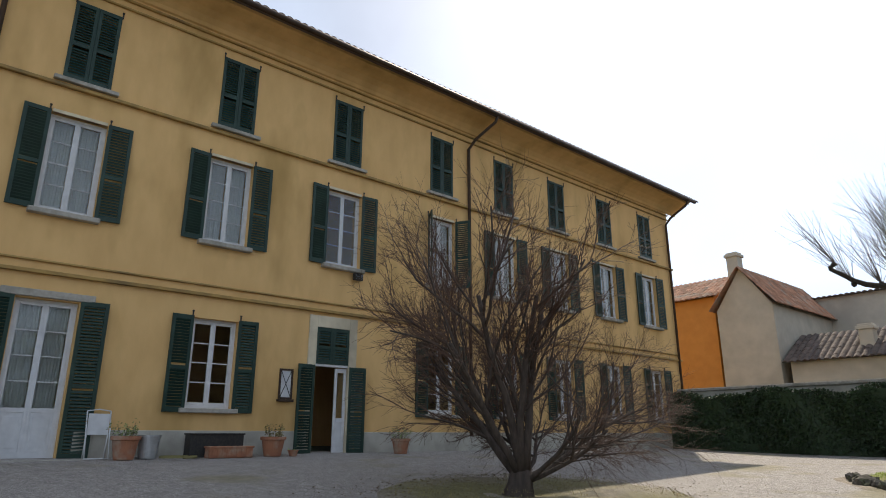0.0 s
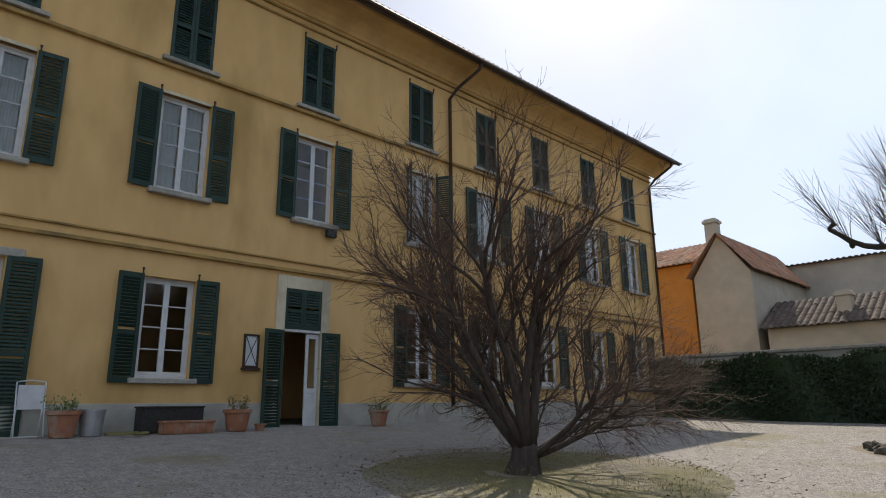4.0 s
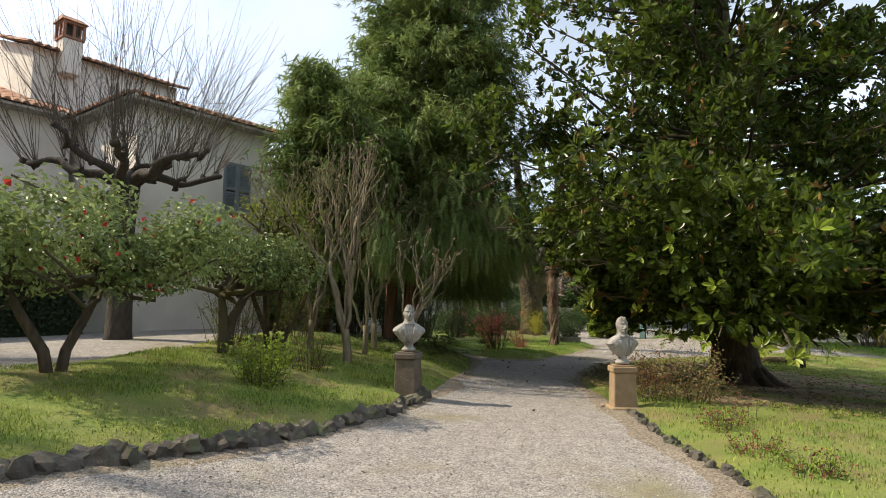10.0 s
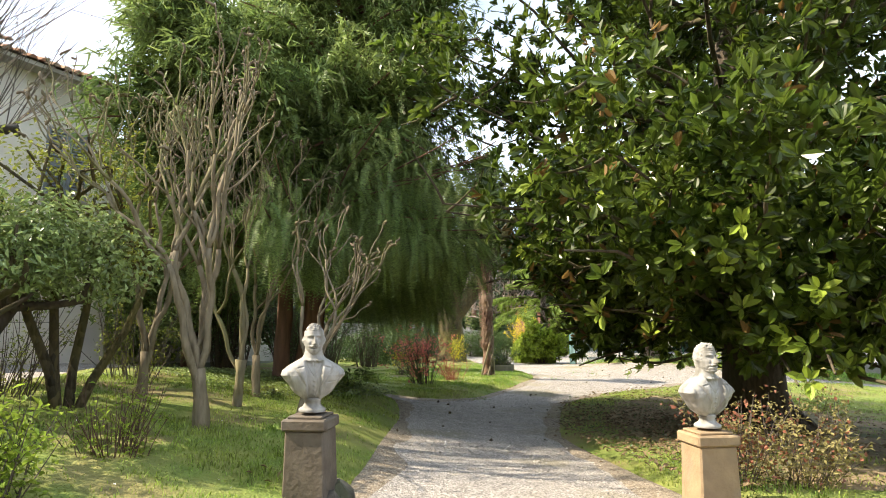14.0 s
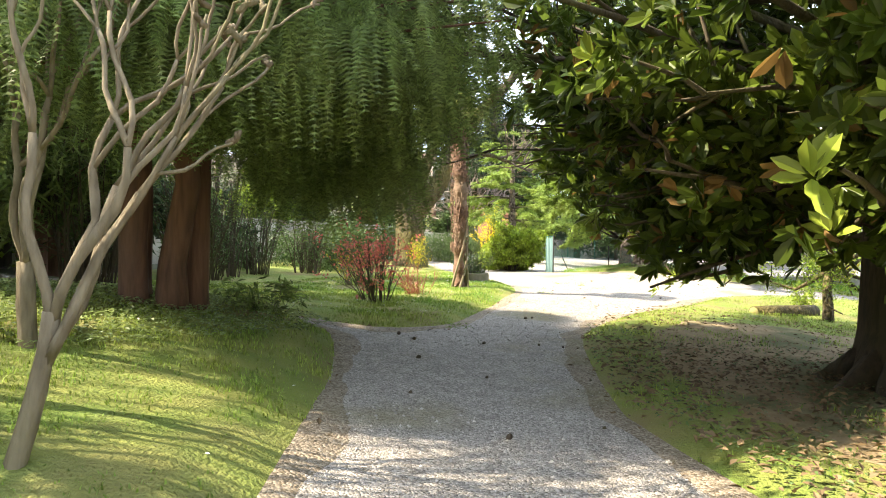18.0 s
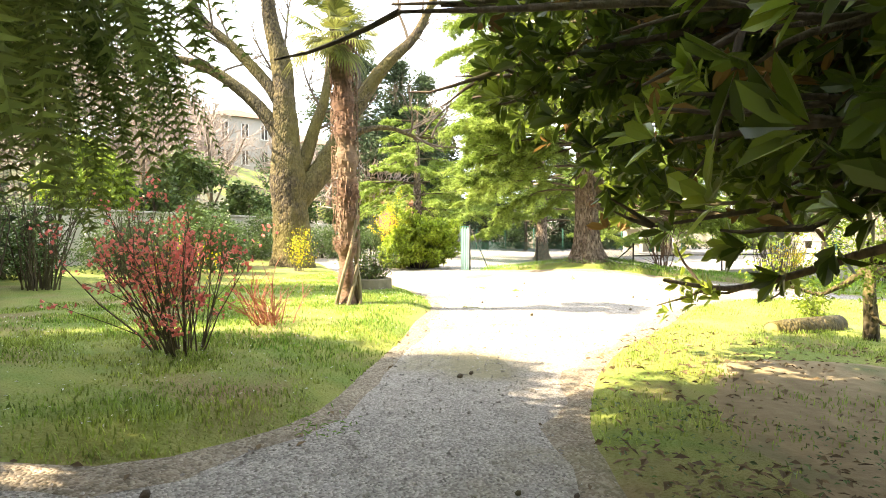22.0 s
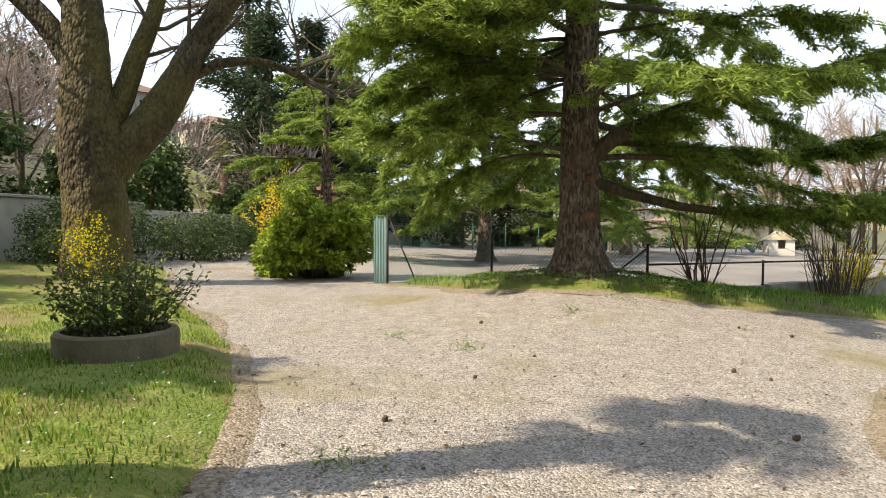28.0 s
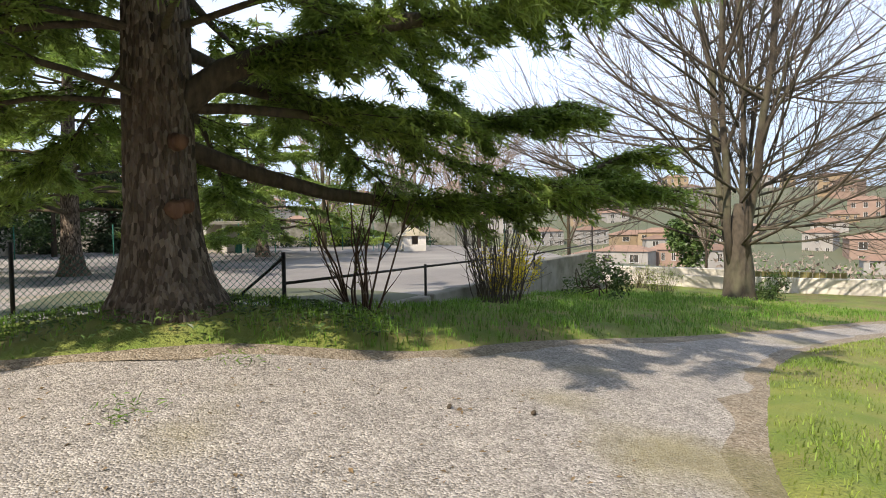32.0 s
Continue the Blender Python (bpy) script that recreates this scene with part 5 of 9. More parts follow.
def crown_tree(name, x, y, label, blobs, trunk_pts, trunk_r, leafm, nleaf, leaf_l, width, seed, barkm, limbs=14, up=.6, group="", extra=None, droop=0.0, shell=.45, sides=9):
    rng = np.random.default_rng(seed)
    t = tree_thing(name, x, y, label, group=group)
    T = Tubes()
    for tp in trunk_pts:
        T.add(tp, np.linspace(trunk_r, trunk_r * .55, len(tp)), sides, lump=.08)
    tops = [np.array(tp[-1], float) for tp in trunk_pts]
    for k in range(limbs):
        b = blobs[rng.integers(len(blobs))]
        a = tops[rng.integers(len(tops))]
        e = np.array(b[:3]) + rng.normal(0, .2, 3)
        m = (a + e) / 2 + rng.normal(0, .15, 3) + [0, 0, -.1]
        pts = np.array([a, (a + m) / 2 + rng.normal(0, .05, 3), m, (m + e) / 2 + rng.normal(0, .08, 3), e])
        T.add(pts, np.linspace(trunk_r * .5, .012, 5), 5, cap=False)
    T.mesh("trunk", M[barkm], t)
    p, n = scatter(rng, nleaf, blobs, shell)
    L = rng.uniform(*leaf_l, nleaf)
    ax = unit(n * .3 + rng.normal(0, .7, p.shape) + [0, 0, -droop])
    v, f = leaves(p, n * .5 + rng.normal(0, .5, p.shape) + [0, 0, up], ax, L, L * width)
    link_mesh("crown", v, f, M[leafm], t)
    if extra:
        m_, cnt, ll = extra
        p, n = scatter(rng, cnt, blobs, .25)
        v, f = leaves(p, rng.normal(0, 1, p.shape), rng.normal(0, 1, p.shape), rng.uniform(*ll, cnt), rng.uniform(*ll, cnt))
        link_mesh("blossom", v, f, M[m_], t)
    return t


# --- the courtyard island ---
rg = np.random.default_rng(40)
crown_tree("camellia_tree", .9, 5.85, "camellia with sparse glossy leaves and a few red flowers", clumps(rg, 26, (.1, .1, 1.75), (1.6, 1.6, .6), .5, .7), [[(0, 0, -.1), (-.12, -.03, .4), (-.35, .0, .8), (-.5, .1, 1.15)], [(.05, 0, -.1), (.15, .05, .4), (.35, .05, .8), (.55, .1, 1.2)]], .075, "leaf_camellia", 11000, (.06, .11), .5, 41, "bark_mag", 26, extra=("petal_red", 90, (.05, .09)), shell=.8)
crown_tree("camellia_tree", 3.75, 6.85, "round-headed small evergreen tree on a leafy trunk", clumps(rg, 22, (0, 0, 1.65), (1.2, 1.2, .45), .45, .75), [[(0, 0, -.1), (.02, 0, .4), (0, .02, .8), (-.05, 0, 1.1)], [(.06, 0, .3), (.2, .05, .7), (.5, .1, 1.1)]], .10, "leaf_camellia", 11000, (.05, .09), .5, 42, "bark_mag", 22, shell=.75)
shrub("spirea_bush", -1.9, 5.0, 1.75, 1.05, "fine-twigged spirea bush coming into yellow-green leaf", 43, "leaf_fresh", 7000, (.025, .05), nst=90, r0=.008, forks=3, lo=.2, base=.3, jitter=.05)
shrub("iris_clump", -.05, 6.85, .42, .22, "clump of upright green iris leaves", 44, "leaf_fresh", 120, (.2, .38), nst=3, r0=.004, lo=.0, width=.08, base=.2, jitter=.06, category="flower")
shrub("rose_bush", 2.95, 4.75, .8, .55, "low leafy shrub with fresh green shoots", 45, "leaf_fresh", 1300, (.04, .08), nst=40, r0=.006, lo=.3, base=.22)
shrub("rose_bush", 4.2, 5.3, .75, .42, "low twiggy shrub with sparse new leaves", 46, "leaf_fresh", 500, (.03, .06), nst=46, r0=.006, barkm="twig_red", lo=.2, base=.2)
shrub("rose_bush", 4.5, 7.7, 1.3, .75, "tangled shrub with yellowish leaves", 47, "leaf_yellow", 1000, (.03, .06), nst=46, r0=.007, lo=.2, base=.3)
shrub("rose_bush", 6.7, 8.6, 1.4, .7, "tangled shrub with yellowish leaves", 48, "leaf_yellow", 900, (.03, .06), nst=46, r0=.007, lo=.2, base=.3)
shrub("dry_plant", 4.65, 4.3, .22, .2, "withered brown plant in the grass", 49, "leaf_litter", 60, (.04, .08), nst=16, r0=.004, barkm="twig_red")


def crape_myrtle(x, y, h, seed, n, label, thick=.05, lean=(0, 0), fork=.7, depth=3, stout=1.8):
    """Pale smooth stems from one foot, forking into sinuous knotted branches that end in pruned fists."""
    rng = np.random.default_rng(seed)
    t = tree_thing("crape_myrtle", x, y, label, group="crape myrtles")

    def limb(name, pts, r0, r1, parent):
        T = Tubes()
        m = len(pts)
        r = np.linspace(r0, r1, m) * (1 + .22 * np.abs(rng.normal(0, .6, m)) * (np.arange(m) > 1))
        T.add(pts, r, 9 if r0 > .03 else 7, lump=.14)
        return T.mesh(name, M["bark_shrub"], parent)

    def grow(p, d, L, r, lv, parent, name):
        m = max(6, int(L / .11))
        pts = [np.asarray(p, float)]
        d = unit(d)
        ph = rng.uniform(0, 6.28)
        sw = unit(np.cross(d, rng.normal(size=3)))
        for k in range(m):
            d = unit(d + sw * .27 * math.sin(ph + k * 1.25) + rng.normal(0, .08, 3) + [0, 0, .05])
            pts.append(pts[-1] + d * L / m)
        pts = np.array(pts)
        r1 = r * .68
        if lv == 0:
            tip = [pts[-1] + d * .03 + rng.normal(0, .015, 3)]
            limb(name, np.vstack([pts, tip]), r, r1, parent)
            T = Tubes()
            fist = arc(tip[0] - d * .05, d + rng.normal(0, .4, 3), rng.uniform(.09, .14), 4, rng, wander=.4)
            T.add(fist, (r1 + .003) * np.array([1.1, 1.9, 1.4, 1.8, .7]), 7, lump=.35)
            T.mesh("pruned_fist", M["bark_fist"], parent, "knobbly pruned shoot end")
            return
        limb(name, pts, r, r1, parent)
        top = parent
        for j in range(2 + (rng.random() < .45)):
            q = pts[-1 - (j > 1) * (m // 3)]
            grow(q, unit(d + rng.normal(0, .28, 3) + [lean[0] * .3, lean[1] * .3, .18]), L * rng.uniform(.6, .85), r1 * .86, lv - 1, top, "branch")

    foot = arc((0, 0, -.3), (lean[0] * .15, lean[1] * .15, 1), fork + .3, 7, rng, wander=.03)
    trunk = limb("stem", foot, thick * stout, thick * stout * .78, t)
    for k in range(n):
        a = 2 * math.pi * k / n + rng.uniform(-.3, .3)
        d = unit([math.cos(a) * .2 + lean[0] * (k > 0), math.sin(a) * .2 + lean[1] * (k > 0), 1.0 if k == 0 or lean == (0, 0) else .55])
        grow(foot[-1 - k % 2] - [0, 0, .05], d, (h - fork) * (.5 if k == 0 or lean == (0, 0) else .42), thick * rng.uniform(.7, 1.0), depth, trunk, "branch")


M["bark_fist"] = bark("bark_fist", (0.20, 0.155, 0.105), (0.12, 0.09, 0.062), (0.16, 0.14, 0.07), scale=26, bump=0.8)
crape_myrtle(5.36, 5.68, 3.2, 51, 5, "pale many-branched crape myrtle with pruned knobbly ends", .042)
crape_myrtle(5.62, 6.9, 3.2, 52, 4, "pale many-branched crape myrtle with pruned knobbly ends", .034)
crape_myrtle(6.49, 6.4, 3.0, 53, 3, "slim crape myrtle with pruned ends", .034)
crape_myrtle(7.4, 7.0, 3.0, 54, 3, "slim crape myrtle with pruned ends", .032)
crape_myrtle(6.25, 5.38, 2.55, 55, 5, "crape myrtle leaning over the drive beside the bust", .026, (.19, -.12), .75, 2, stout=1.45)
crown_tree("small_tree", 4.75, 6.9, "mossy many-stemmed small tree with thin yellow-green leaves", clumps(np.random.default_rng(56), 24, (0, 0, 2.0), (1.0, 1.0, 1.0), .34), [[(0, 0, -.1), (-.15, 0, .5), (-.35, .05, 1.0), (-.6, .1, 1.7)], [(.05, 0, -.1), (.1, .05, .5), (.2, .05, 1.1), (.25, 0, 1.9)], [(0, .05, -.1), (-.05, .1, .5), (-.1, .1, 1.2), (-.15, .1, 2.1)], [(.06, 0, -.1), (.25, -.05, .4), (.55, -.1, .9), (.8, -.1, 1.5)]], .055, "leaf_yellow", 1700, (.04, .075), .5, 57, "bark_plane", 30, shell=.95)


# --- the great weeping conifer ---
def frond_field(rng, tips, dirs, length, needles=13, nl=.055, nw=.009):
    """Drooping fronds: a curved midrib with two rows of needles, as one mesh."""
    k = len(tips)
    d = unit(dirs)
    L = rng.uniform(.7, 1.2, k)[:, None] * length
    t = np.linspace(.06, 1, needles)[None, :, None]
    mid = tips[:, None] + d[:, None] * L[:, None] * t + np.array([0, 0, -1.0]) * (t ** 2) * L[:, None] * .55
    tan = unit(np.gradient(mid, axis=1))
    side = unit(np.cross(tan, rng.normal(0, .35, (k, 1, 3)) + [0, 0, 1]))
    s = nl * (1.15 - .75 * np.abs(t - .45)) * rng.uniform(.8, 1.2, (k, 1, 1))
    V, F = [], []
    for sg in (-1, 1):
        tip = mid + side * s * sg + tan * s * .45
        V.append(np.stack([mid - tan * nw, mid + tan * nw, tip], 2).reshape(-1, 3))
    a, b = mid[:, :-1], mid[:, 1:]
    w = side[:, :-1] * .004
    V.append(np.stack([a - w, a + w, b], 2).reshape(-1, 3))
    V = np.concatenate(V)
    F = np.arange(len(V)).reshape(-1, 3)
    return V, F


def weeping_conifer():
    rng = np.random.default_rng(61)
    x, y = 9.57, 8.15
    t = tree_thing("weeping_conifer", x, y, "tall dark conifer with reddish trunks and drooping fronds")
    T = Tubes()
    # each lobe of the crown: axis, foot and top of its foliage, girth, limbs
    lobes = [((1.1, -.6), 2.5, 12.0, 2.6, 4.0, 190), ((-2.75, .15), 2.3, 6.3, 1.85, 3.0, 70), ((-.9, .4), 2.3, 6.6, 2.1, 3.0, 70), ((1.0, 1.3), 2.4, 9.5, 2.2, 3.0, 60)]
    for k, (a, r) in enumerate(((.2, .15), (3.0, .13), (1.7, .12), (4.3, .12), (5.4, .10))):
        (ax, ay), z0, z1 = lobes[k % 4][:3]
        b = np.array([math.cos(a) * .34, math.sin(a) * .34, -.2])
        z = np.linspace(-.2, z1 - .4, 13)
        s = np.clip((z - 2.2) / (z1 - 2.6), 0, 1) ** .7
        pts = np.c_[b[0] + ax * s, b[1] + ay * s, z] + rng.normal(0, .04, (13, 3))
        T.add(pts, r * np.interp(np.arange(13), [0, .6, 1.2, 3, 12], [1.5, 1.2, 1.0, .95, .15]), 12, lump=.12)
    limb = []
    for (ax, ay), z0, z1, R0, pw, cnt in lobes:
        for k in range(cnt):
            z = rng.uniform(z0, z1 - .2)
            a = rng.uniform(0, 2 * math.pi)
            R = max(.35, R0 * (1 - ((z - z0) / (z1 - z0)) ** pw)) * rng.uniform(.55, 1.05)
            s = min(1.0, max(0.0, (z - 2.2) / (z1 - 2.6))) ** .7
            pts = arc((ax * s, ay * s, z), (ax * (1 - s) * .5 + math.cos(a), ay * (1 - s) * .5 + math.sin(a), .3), R + .35 * (1 - s) * math.hypot(ax, ay), 6, rng, droop=.10, wander=.07)
            T.add(pts, np.linspace(.04, .009, 7), 5, cap=False)
            limb.append(pts)
    near = []
    for k in range(64):
        a = rng.uniform(-2.4, -.15)
        q = arc((math.cos(a) * .2, math.sin(a) * .2, rng.uniform(2.2, 3.2)), (math.cos(a), math.sin(a), .14), rng.uniform(1.8, 3.7), 6, rng, droop=.03, wander=.08)
        T.add(q, np.linspace(.03, .007, 7), 5, cap=False)
        near.append(q)
    T.mesh("trunk", M["bark_yew"], t)
    n = 62000
    p, d = along(limb, rng, n, .08, .17)
    p[:, 2] = np.maximum(p[:, 2], 2.5)
    out = unit(np.c_[p[:, :2], np.zeros(n)])
    dirs = unit(d * .6 + out * .25 + rng.normal(0, .45, (n, 3)) + [0, 0, -.3])
    v, f = needle_sprays(rng, p, dirs, .23, .034)
    link_mesh("crown", v, f, M["leaf_yew"], t)
    # combed fronds hanging low over the drive
    low = [q for q in limb if q[0][2] < 5.2 and q[-1][1] < 1.8]
    n = 6400
    p, d = along(low + near * 9, rng, n, .3, .14)
    p[:, 2] -= 1.1 * rng.random(n) ** 1.3
    g = drive_gap(p[:, 0] + x, p[:, 1] + y)
    p[:, 2] = np.maximum(p[:, 2], np.where(g < .75, 2.3, np.where(p[:, 0] < .25, 2.15, 1.45) + .5 * rng.random(n)))
    dirs = unit(d * .3 + rng.normal(0, .34, (n, 3)) + [0, 0, -.8])
    ok = (p[:, 1] + y - 4.97 > 1.1 * (p[:, 0] + x - 10.4)) | (p[:, 2] > 3.6)
    p, dirs = p[ok], dirs[ok]
    v, f = frond_field(rng, p, dirs, .48, 22, .055, .008)
    link_mesh("hanging_fronds", v, f, M["leaf_yew"], t)
    for cx, cy, hh, rr, sd, lb in ((11.0, 12.6, 7.4, 2.0, 62, "broad feathery conifer beside the pale house"), (13.3, 15.4, 6.2, 1.8, 63, "tall feathery conifer with a ragged top")):
        r2 = np.random.default_rng(sd)
        c = tree_thing("conifer", cx, cy, lb, group="conifers")
        T = Tubes()
        T.add([(0, 0, -.2), (.05, 0, hh * .4), (0, .05, hh * .95)], [.22, .16, .03], 8)
        limb = []
        for k in range(90):
            z = hh * r2.uniform(.12, .97)
            a = r2.uniform(0, 2 * math.pi)
            R = rr * (1 - (z / hh) ** 1.8) * r2.uniform(.7, 1.1) + .25
            pts = arc((0, 0, z), (math.cos(a), math.sin(a), .5), R, 5, r2, droop=.05, wander=.08)
            T.add(pts, np.linspace(.04, .01, 6), 4, cap=False)
            limb.append(pts)
        T.mesh("trunk", M["bark_yew"], c)
        n = 13000
        p, d = along(limb, r2, n, .15, .22)
        v, f = needle_sprays(r2, p, unit(d * .6 + r2.normal(0, .5, (n, 3)) + [0, 0, .05]), .26, .04)
        link_mesh("crown", v, f, M["leaf_yew"], c)


# --- the magnolia ---
DRIVE = np.array([(-4, -7), (-3.2, -4), (-1, -.8), (1.5, 1), (3.8, 2.4), (6.5, 3.6), (9.5, 4.6), (12, 5.5), (15, 5.8), (18, 5.6), (21, 5.0)])


def drive_gap(x, y):
    """How far a place is from the middle of the drive."""
    p, q = DRIVE[:-1], DRIVE[1:]
    pt = np.stack([np.asarray(x), np.asarray(y)], -1)[..., None, :]
    t = np.clip(((pt - p) * (q - p)).sum(-1) / ((q - p) ** 2).sum(-1), 0, 1)
    return np.linalg.norm(pt - (p + t[..., None] * (q - p)), axis=-1).min(-1)


weeping_conifer()


def clear_of_drive(pts, o, low=1.75, gap=1.0, floor=1.2):
    """The part of a branch before it would hang into the drive's headroom."""
    g = drive_gap(pts[:, 0] + o[0], pts[:, 1] + o[1])
    bad = np.where(((g < gap) & (pts[:, 2] + o[2] < low + .5)) | (pts[:, 2] + o[2] < floor))[0]
    return pts[: bad[0]] if len(bad) else pts


def magnolia():
    rng = np.random.default_rng(71)
    x, y = 12.3, 1.2
    t = tree_thing("magnolia", x, y, "huge evergreen magnolia with glossy leaves and rusty undersides")
    T = Tubes()
    T.add([(0, 0, -.3), (0, 0, .0), (.02, 0, .25), (.03, 0, .7), (.05, .02, 1.6), (.05, .05, 3.0), (0, 0, 6.0), (.1, 0, 10.5)], [1.05, .82, .58, .47, .43, .4, .3, .06], 18, lump=.07)
    for k in range(9):
        a = 2 * math.pi * k / 9 + rng.uniform(-.2, .2)
        T.add([(math.cos(a) * .35, math.sin(a) * .35, .42), (math.cos(a) * .75, math.sin(a) * .75, .1), (math.cos(a) * 1.35, math.sin(a) * 1.35, -.1)], [.18, .14, .05], 7, lump=.1)
    limb = []
    for k in range(290):
        z = 1.9 + 9.6 * rng.random() ** 1.1
        a = rng.uniform(0, 2 * math.pi)
        if k >= 150:
            # the skirt over the drive
            z, a = rng.uniform(2.0, 3.6), rng.uniform(-.1, 1.5)
        if k >= 205:
            # the skirt towards the courtyard
            z, a = rng.uniform(1.7, 3.0), rng.uniform(1.9, 4.9)
        R = max(.8, 6.0 * math.sqrt(max(0, 1 - ((z - 3.2) / 8.8) ** 2))) * rng.uniform(.72, 1.0)
        el = .02 if z < 3 else .12
        pts = clear_of_drive(arc((.05, 0, z), (math.cos(a), math.sin(a), el), R, 7, rng, wander=.10, up=.035 if z > 3 else (.015 if k < 205 else -.012)), (x, y, -.3), floor=1.2 if k < 205 else .75)
        if len(pts) < 4:
            continue
        T.add(pts, np.linspace(.06 if z < 4 else .05, .010, len(pts)), 6, cap=False, lump=.08)
        limb.append(pts)
        for _ in range(4):
            i = rng.integers(2, len(pts))
            q = clear_of_drive(arc(pts[i], unit(pts[i] - pts[i - 1]) + rng.normal(0, .5, 3), rng.uniform(.4, 1.1), 4, rng, wander=.15, up=.05), (x, y, -.3))
            if len(q) > 2:
                T.add(q, np.linspace(.022, .007, len(q)), 4, cap=False)
                limb.append(q)
    # the long limb that dips low beside the drive
    low = spline([(.1, .1, 1.75), (1.6, .25, 1.62), (3.0, .55, 1.5), (3.8, .95, 1.4), (4.2, 1.6, 1.12), (4.15, 2.15, .98), (3.75, 2.55, 1.02), (3.1, 2.95, 1.12)], 30)
    T.add(low, np.linspace(.075, .014, 31), 10, lump=.14)
    spurs = [low[22:]]
    for i, d, L in ((21, (.5, .3, -.35), .5), (23, (.2, .8, -.1), .7), (26, (-.3, .2, .9), .45), (17, (.9, .2, -.5), .6)):
        spur = arc(low[i], d, L, 5, rng, wander=.22)
        T.add(spur, np.linspace(.022, .006, 6), 6, cap=False, lump=.1)
        spurs.append(spur)
    T.mesh("trunk", M["bark_mag"], t)
    n = 22500
    p, d = along(limb, rng, n, .25, .2)
    p[:, 2] = np.maximum(p[:, 2], np.where(p[:, 0] < 1.5, 1.1, 1.75) + rng.uniform(0, .5, n))
    gp = drive_gap(p[:, 0] + x, p[:, 1] + y)
    south = p[:, 1] + y < np.interp(p[:, 0] + x, DRIVE[:, 0], DRIVE[:, 1]) - .15
    ok = ((gp > 1.2) | ((gp > .75) & (p[:, 2] > 1.75)) | (p[:, 2] > 2.35)) & (south | (p[:, 2] > 4.2))
    ok &= (p[:, 0] + x > 10.8) | (gp > 1.35) | (p[:, 2] > 2.45)
    ok &= ~((p[:, 0] > -.5) & (p[:, 1] > .6) & (p[:, 2] < 5.5)) | (rng.random(n) < np.interp(p[:, 0], [.8, 1.6], [.36, 1.0]))
    ok &= ~((p[:, 0] > -3.4) & (p[:, 0] <= -.5) & (p[:, 1] > .8) & (p[:, 2] < 4.2)) | (rng.random(n) < .55)
    # clear headroom where the drive passes closest
    ok &= (p[:, 0] < -.8) | (p[:, 0] > .9) | (gp > 1.9) | (p[:, 2] > 3.3)
    p, d = p[ok], d[ok]
    n = len(p)
    out = unit(p - np.array([0, 0, 4.5]))
    v, f = broad_leaves(*rosettes(p, unit(d * .4 + out * .6 + rng.normal(0, .35, (n, 3)) + [0, 0, .15]), rng, 8, (.12, .20), .42))
    link_mesh("crown", v, f, M["leaf_mag"], t)
    p, d = along(spurs, rng, 14, .35, .05)
    v, f = broad_leaves(*rosettes(p, unit(d * .6 + rng.normal(0, .4, d.shape) + [0, 0, .5]), rng, 7, (.11, .17), .42))
    link_mesh("low_limb_leaves", v, f, M["leaf_mag_young_and_lit"], t)
    n = 2000
    p, d = along(limb, rng, n, .5, .22)
    p[:, 2] = np.maximum(p[:, 2], 1.6)
    p = p[((drive_gap(p[:, 0] + x, p[:, 1] + y) > 1.0) | (p[:, 2] > 2.35)) & (p[:, 1] + y < np.interp(p[:, 0] + x, DRIVE[:, 0], DRIVE[:, 1]) - .2)]
    n = len(p)
    v, f = broad_leaves(*rosettes(p, rand_dirs(n, rng) + [0, 0, .2], rng, 3, (.11, .18), .42))
    tips = np.array([q[-1] for q in limb if len(q) > 3 and q[-1][2] < 5.5 and (q[-1][1] > .6 or (q[-1][0] < -3.3 and q[-1][2] < 2.9))])
    tips = tips[((drive_gap(tips[:, 0] + x, tips[:, 1] + y) > 1.0) | (tips[:, 2] > 2.35)) & (tips[:, 1] + y < np.interp(tips[:, 0] + x, DRIVE[:, 0], DRIVE[:, 1]) - .2)]
    # young: drive-side tips given a brighter leaf colour to imitate sun on them
    young = tips[rng.random(len(tips)) < .7]
    young = young[(young[:, 0] + x > 10.6) | (drive_gap(young[:, 0] + x, young[:, 1] + y) > 1.4) | (young[:, 2] > 2.5)]
    young = young + rng.normal(0, .1, young.shape)
    yv, yf = broad_leaves(*rosettes(young, unit(young * [1, 1, .2] + rng.normal(0, .3, young.shape) + [0, 0, 1.2]), rng, 10, (.13, .21), .40, (.5, 1.3)))
    link_mesh("young_leaves", yv, yf, M["leaf_mag_young_and_lit"], t, "leaf whorls at the shoot tips, coloured bright as if in the sun")
    link_mesh("rusty_leaves", v, f, M["leaf_mag_rust"], t, "rust-brown leaves among the green")


magnolia()
shrub("nandina", 7.45, .75, .95, .6, "bushy nandina with cream, green and red leaves", 81, "leaf_straw", 1500, (.035, .06), "leaf_rust", 160, (.03, .05), nst=30, r0=.006, lo=.25, base=.25, jitter=.06)
shrub("nandina", 7.0, 1.15, .85, .35, "reddish nandina leaning on the pedestal", 82, "leaf_straw", 700, (.03, .055), "leaf_rust", 260, (.03, .05), nst=22, r0=.006, lo=.35, jitter=.06)
shrub("heath_bush", 5.45, -.2, .45, .4, "low red-tinged shrub at the lawn edge", 83, "leaf_fresh", 300, (.03, .05), "leaf_rust", 200, (.02, .04), nst=24, r0=.005, lo=.2)
shrub("heath_bush", 4.4, -.75, .38, .32, "low red-tinged shrub at the lawn edge", 84, "leaf_fresh", 260, (.03, .06), "leaf_rust", 160, (.02, .04), nst=22, r0=.005, lo=.2)
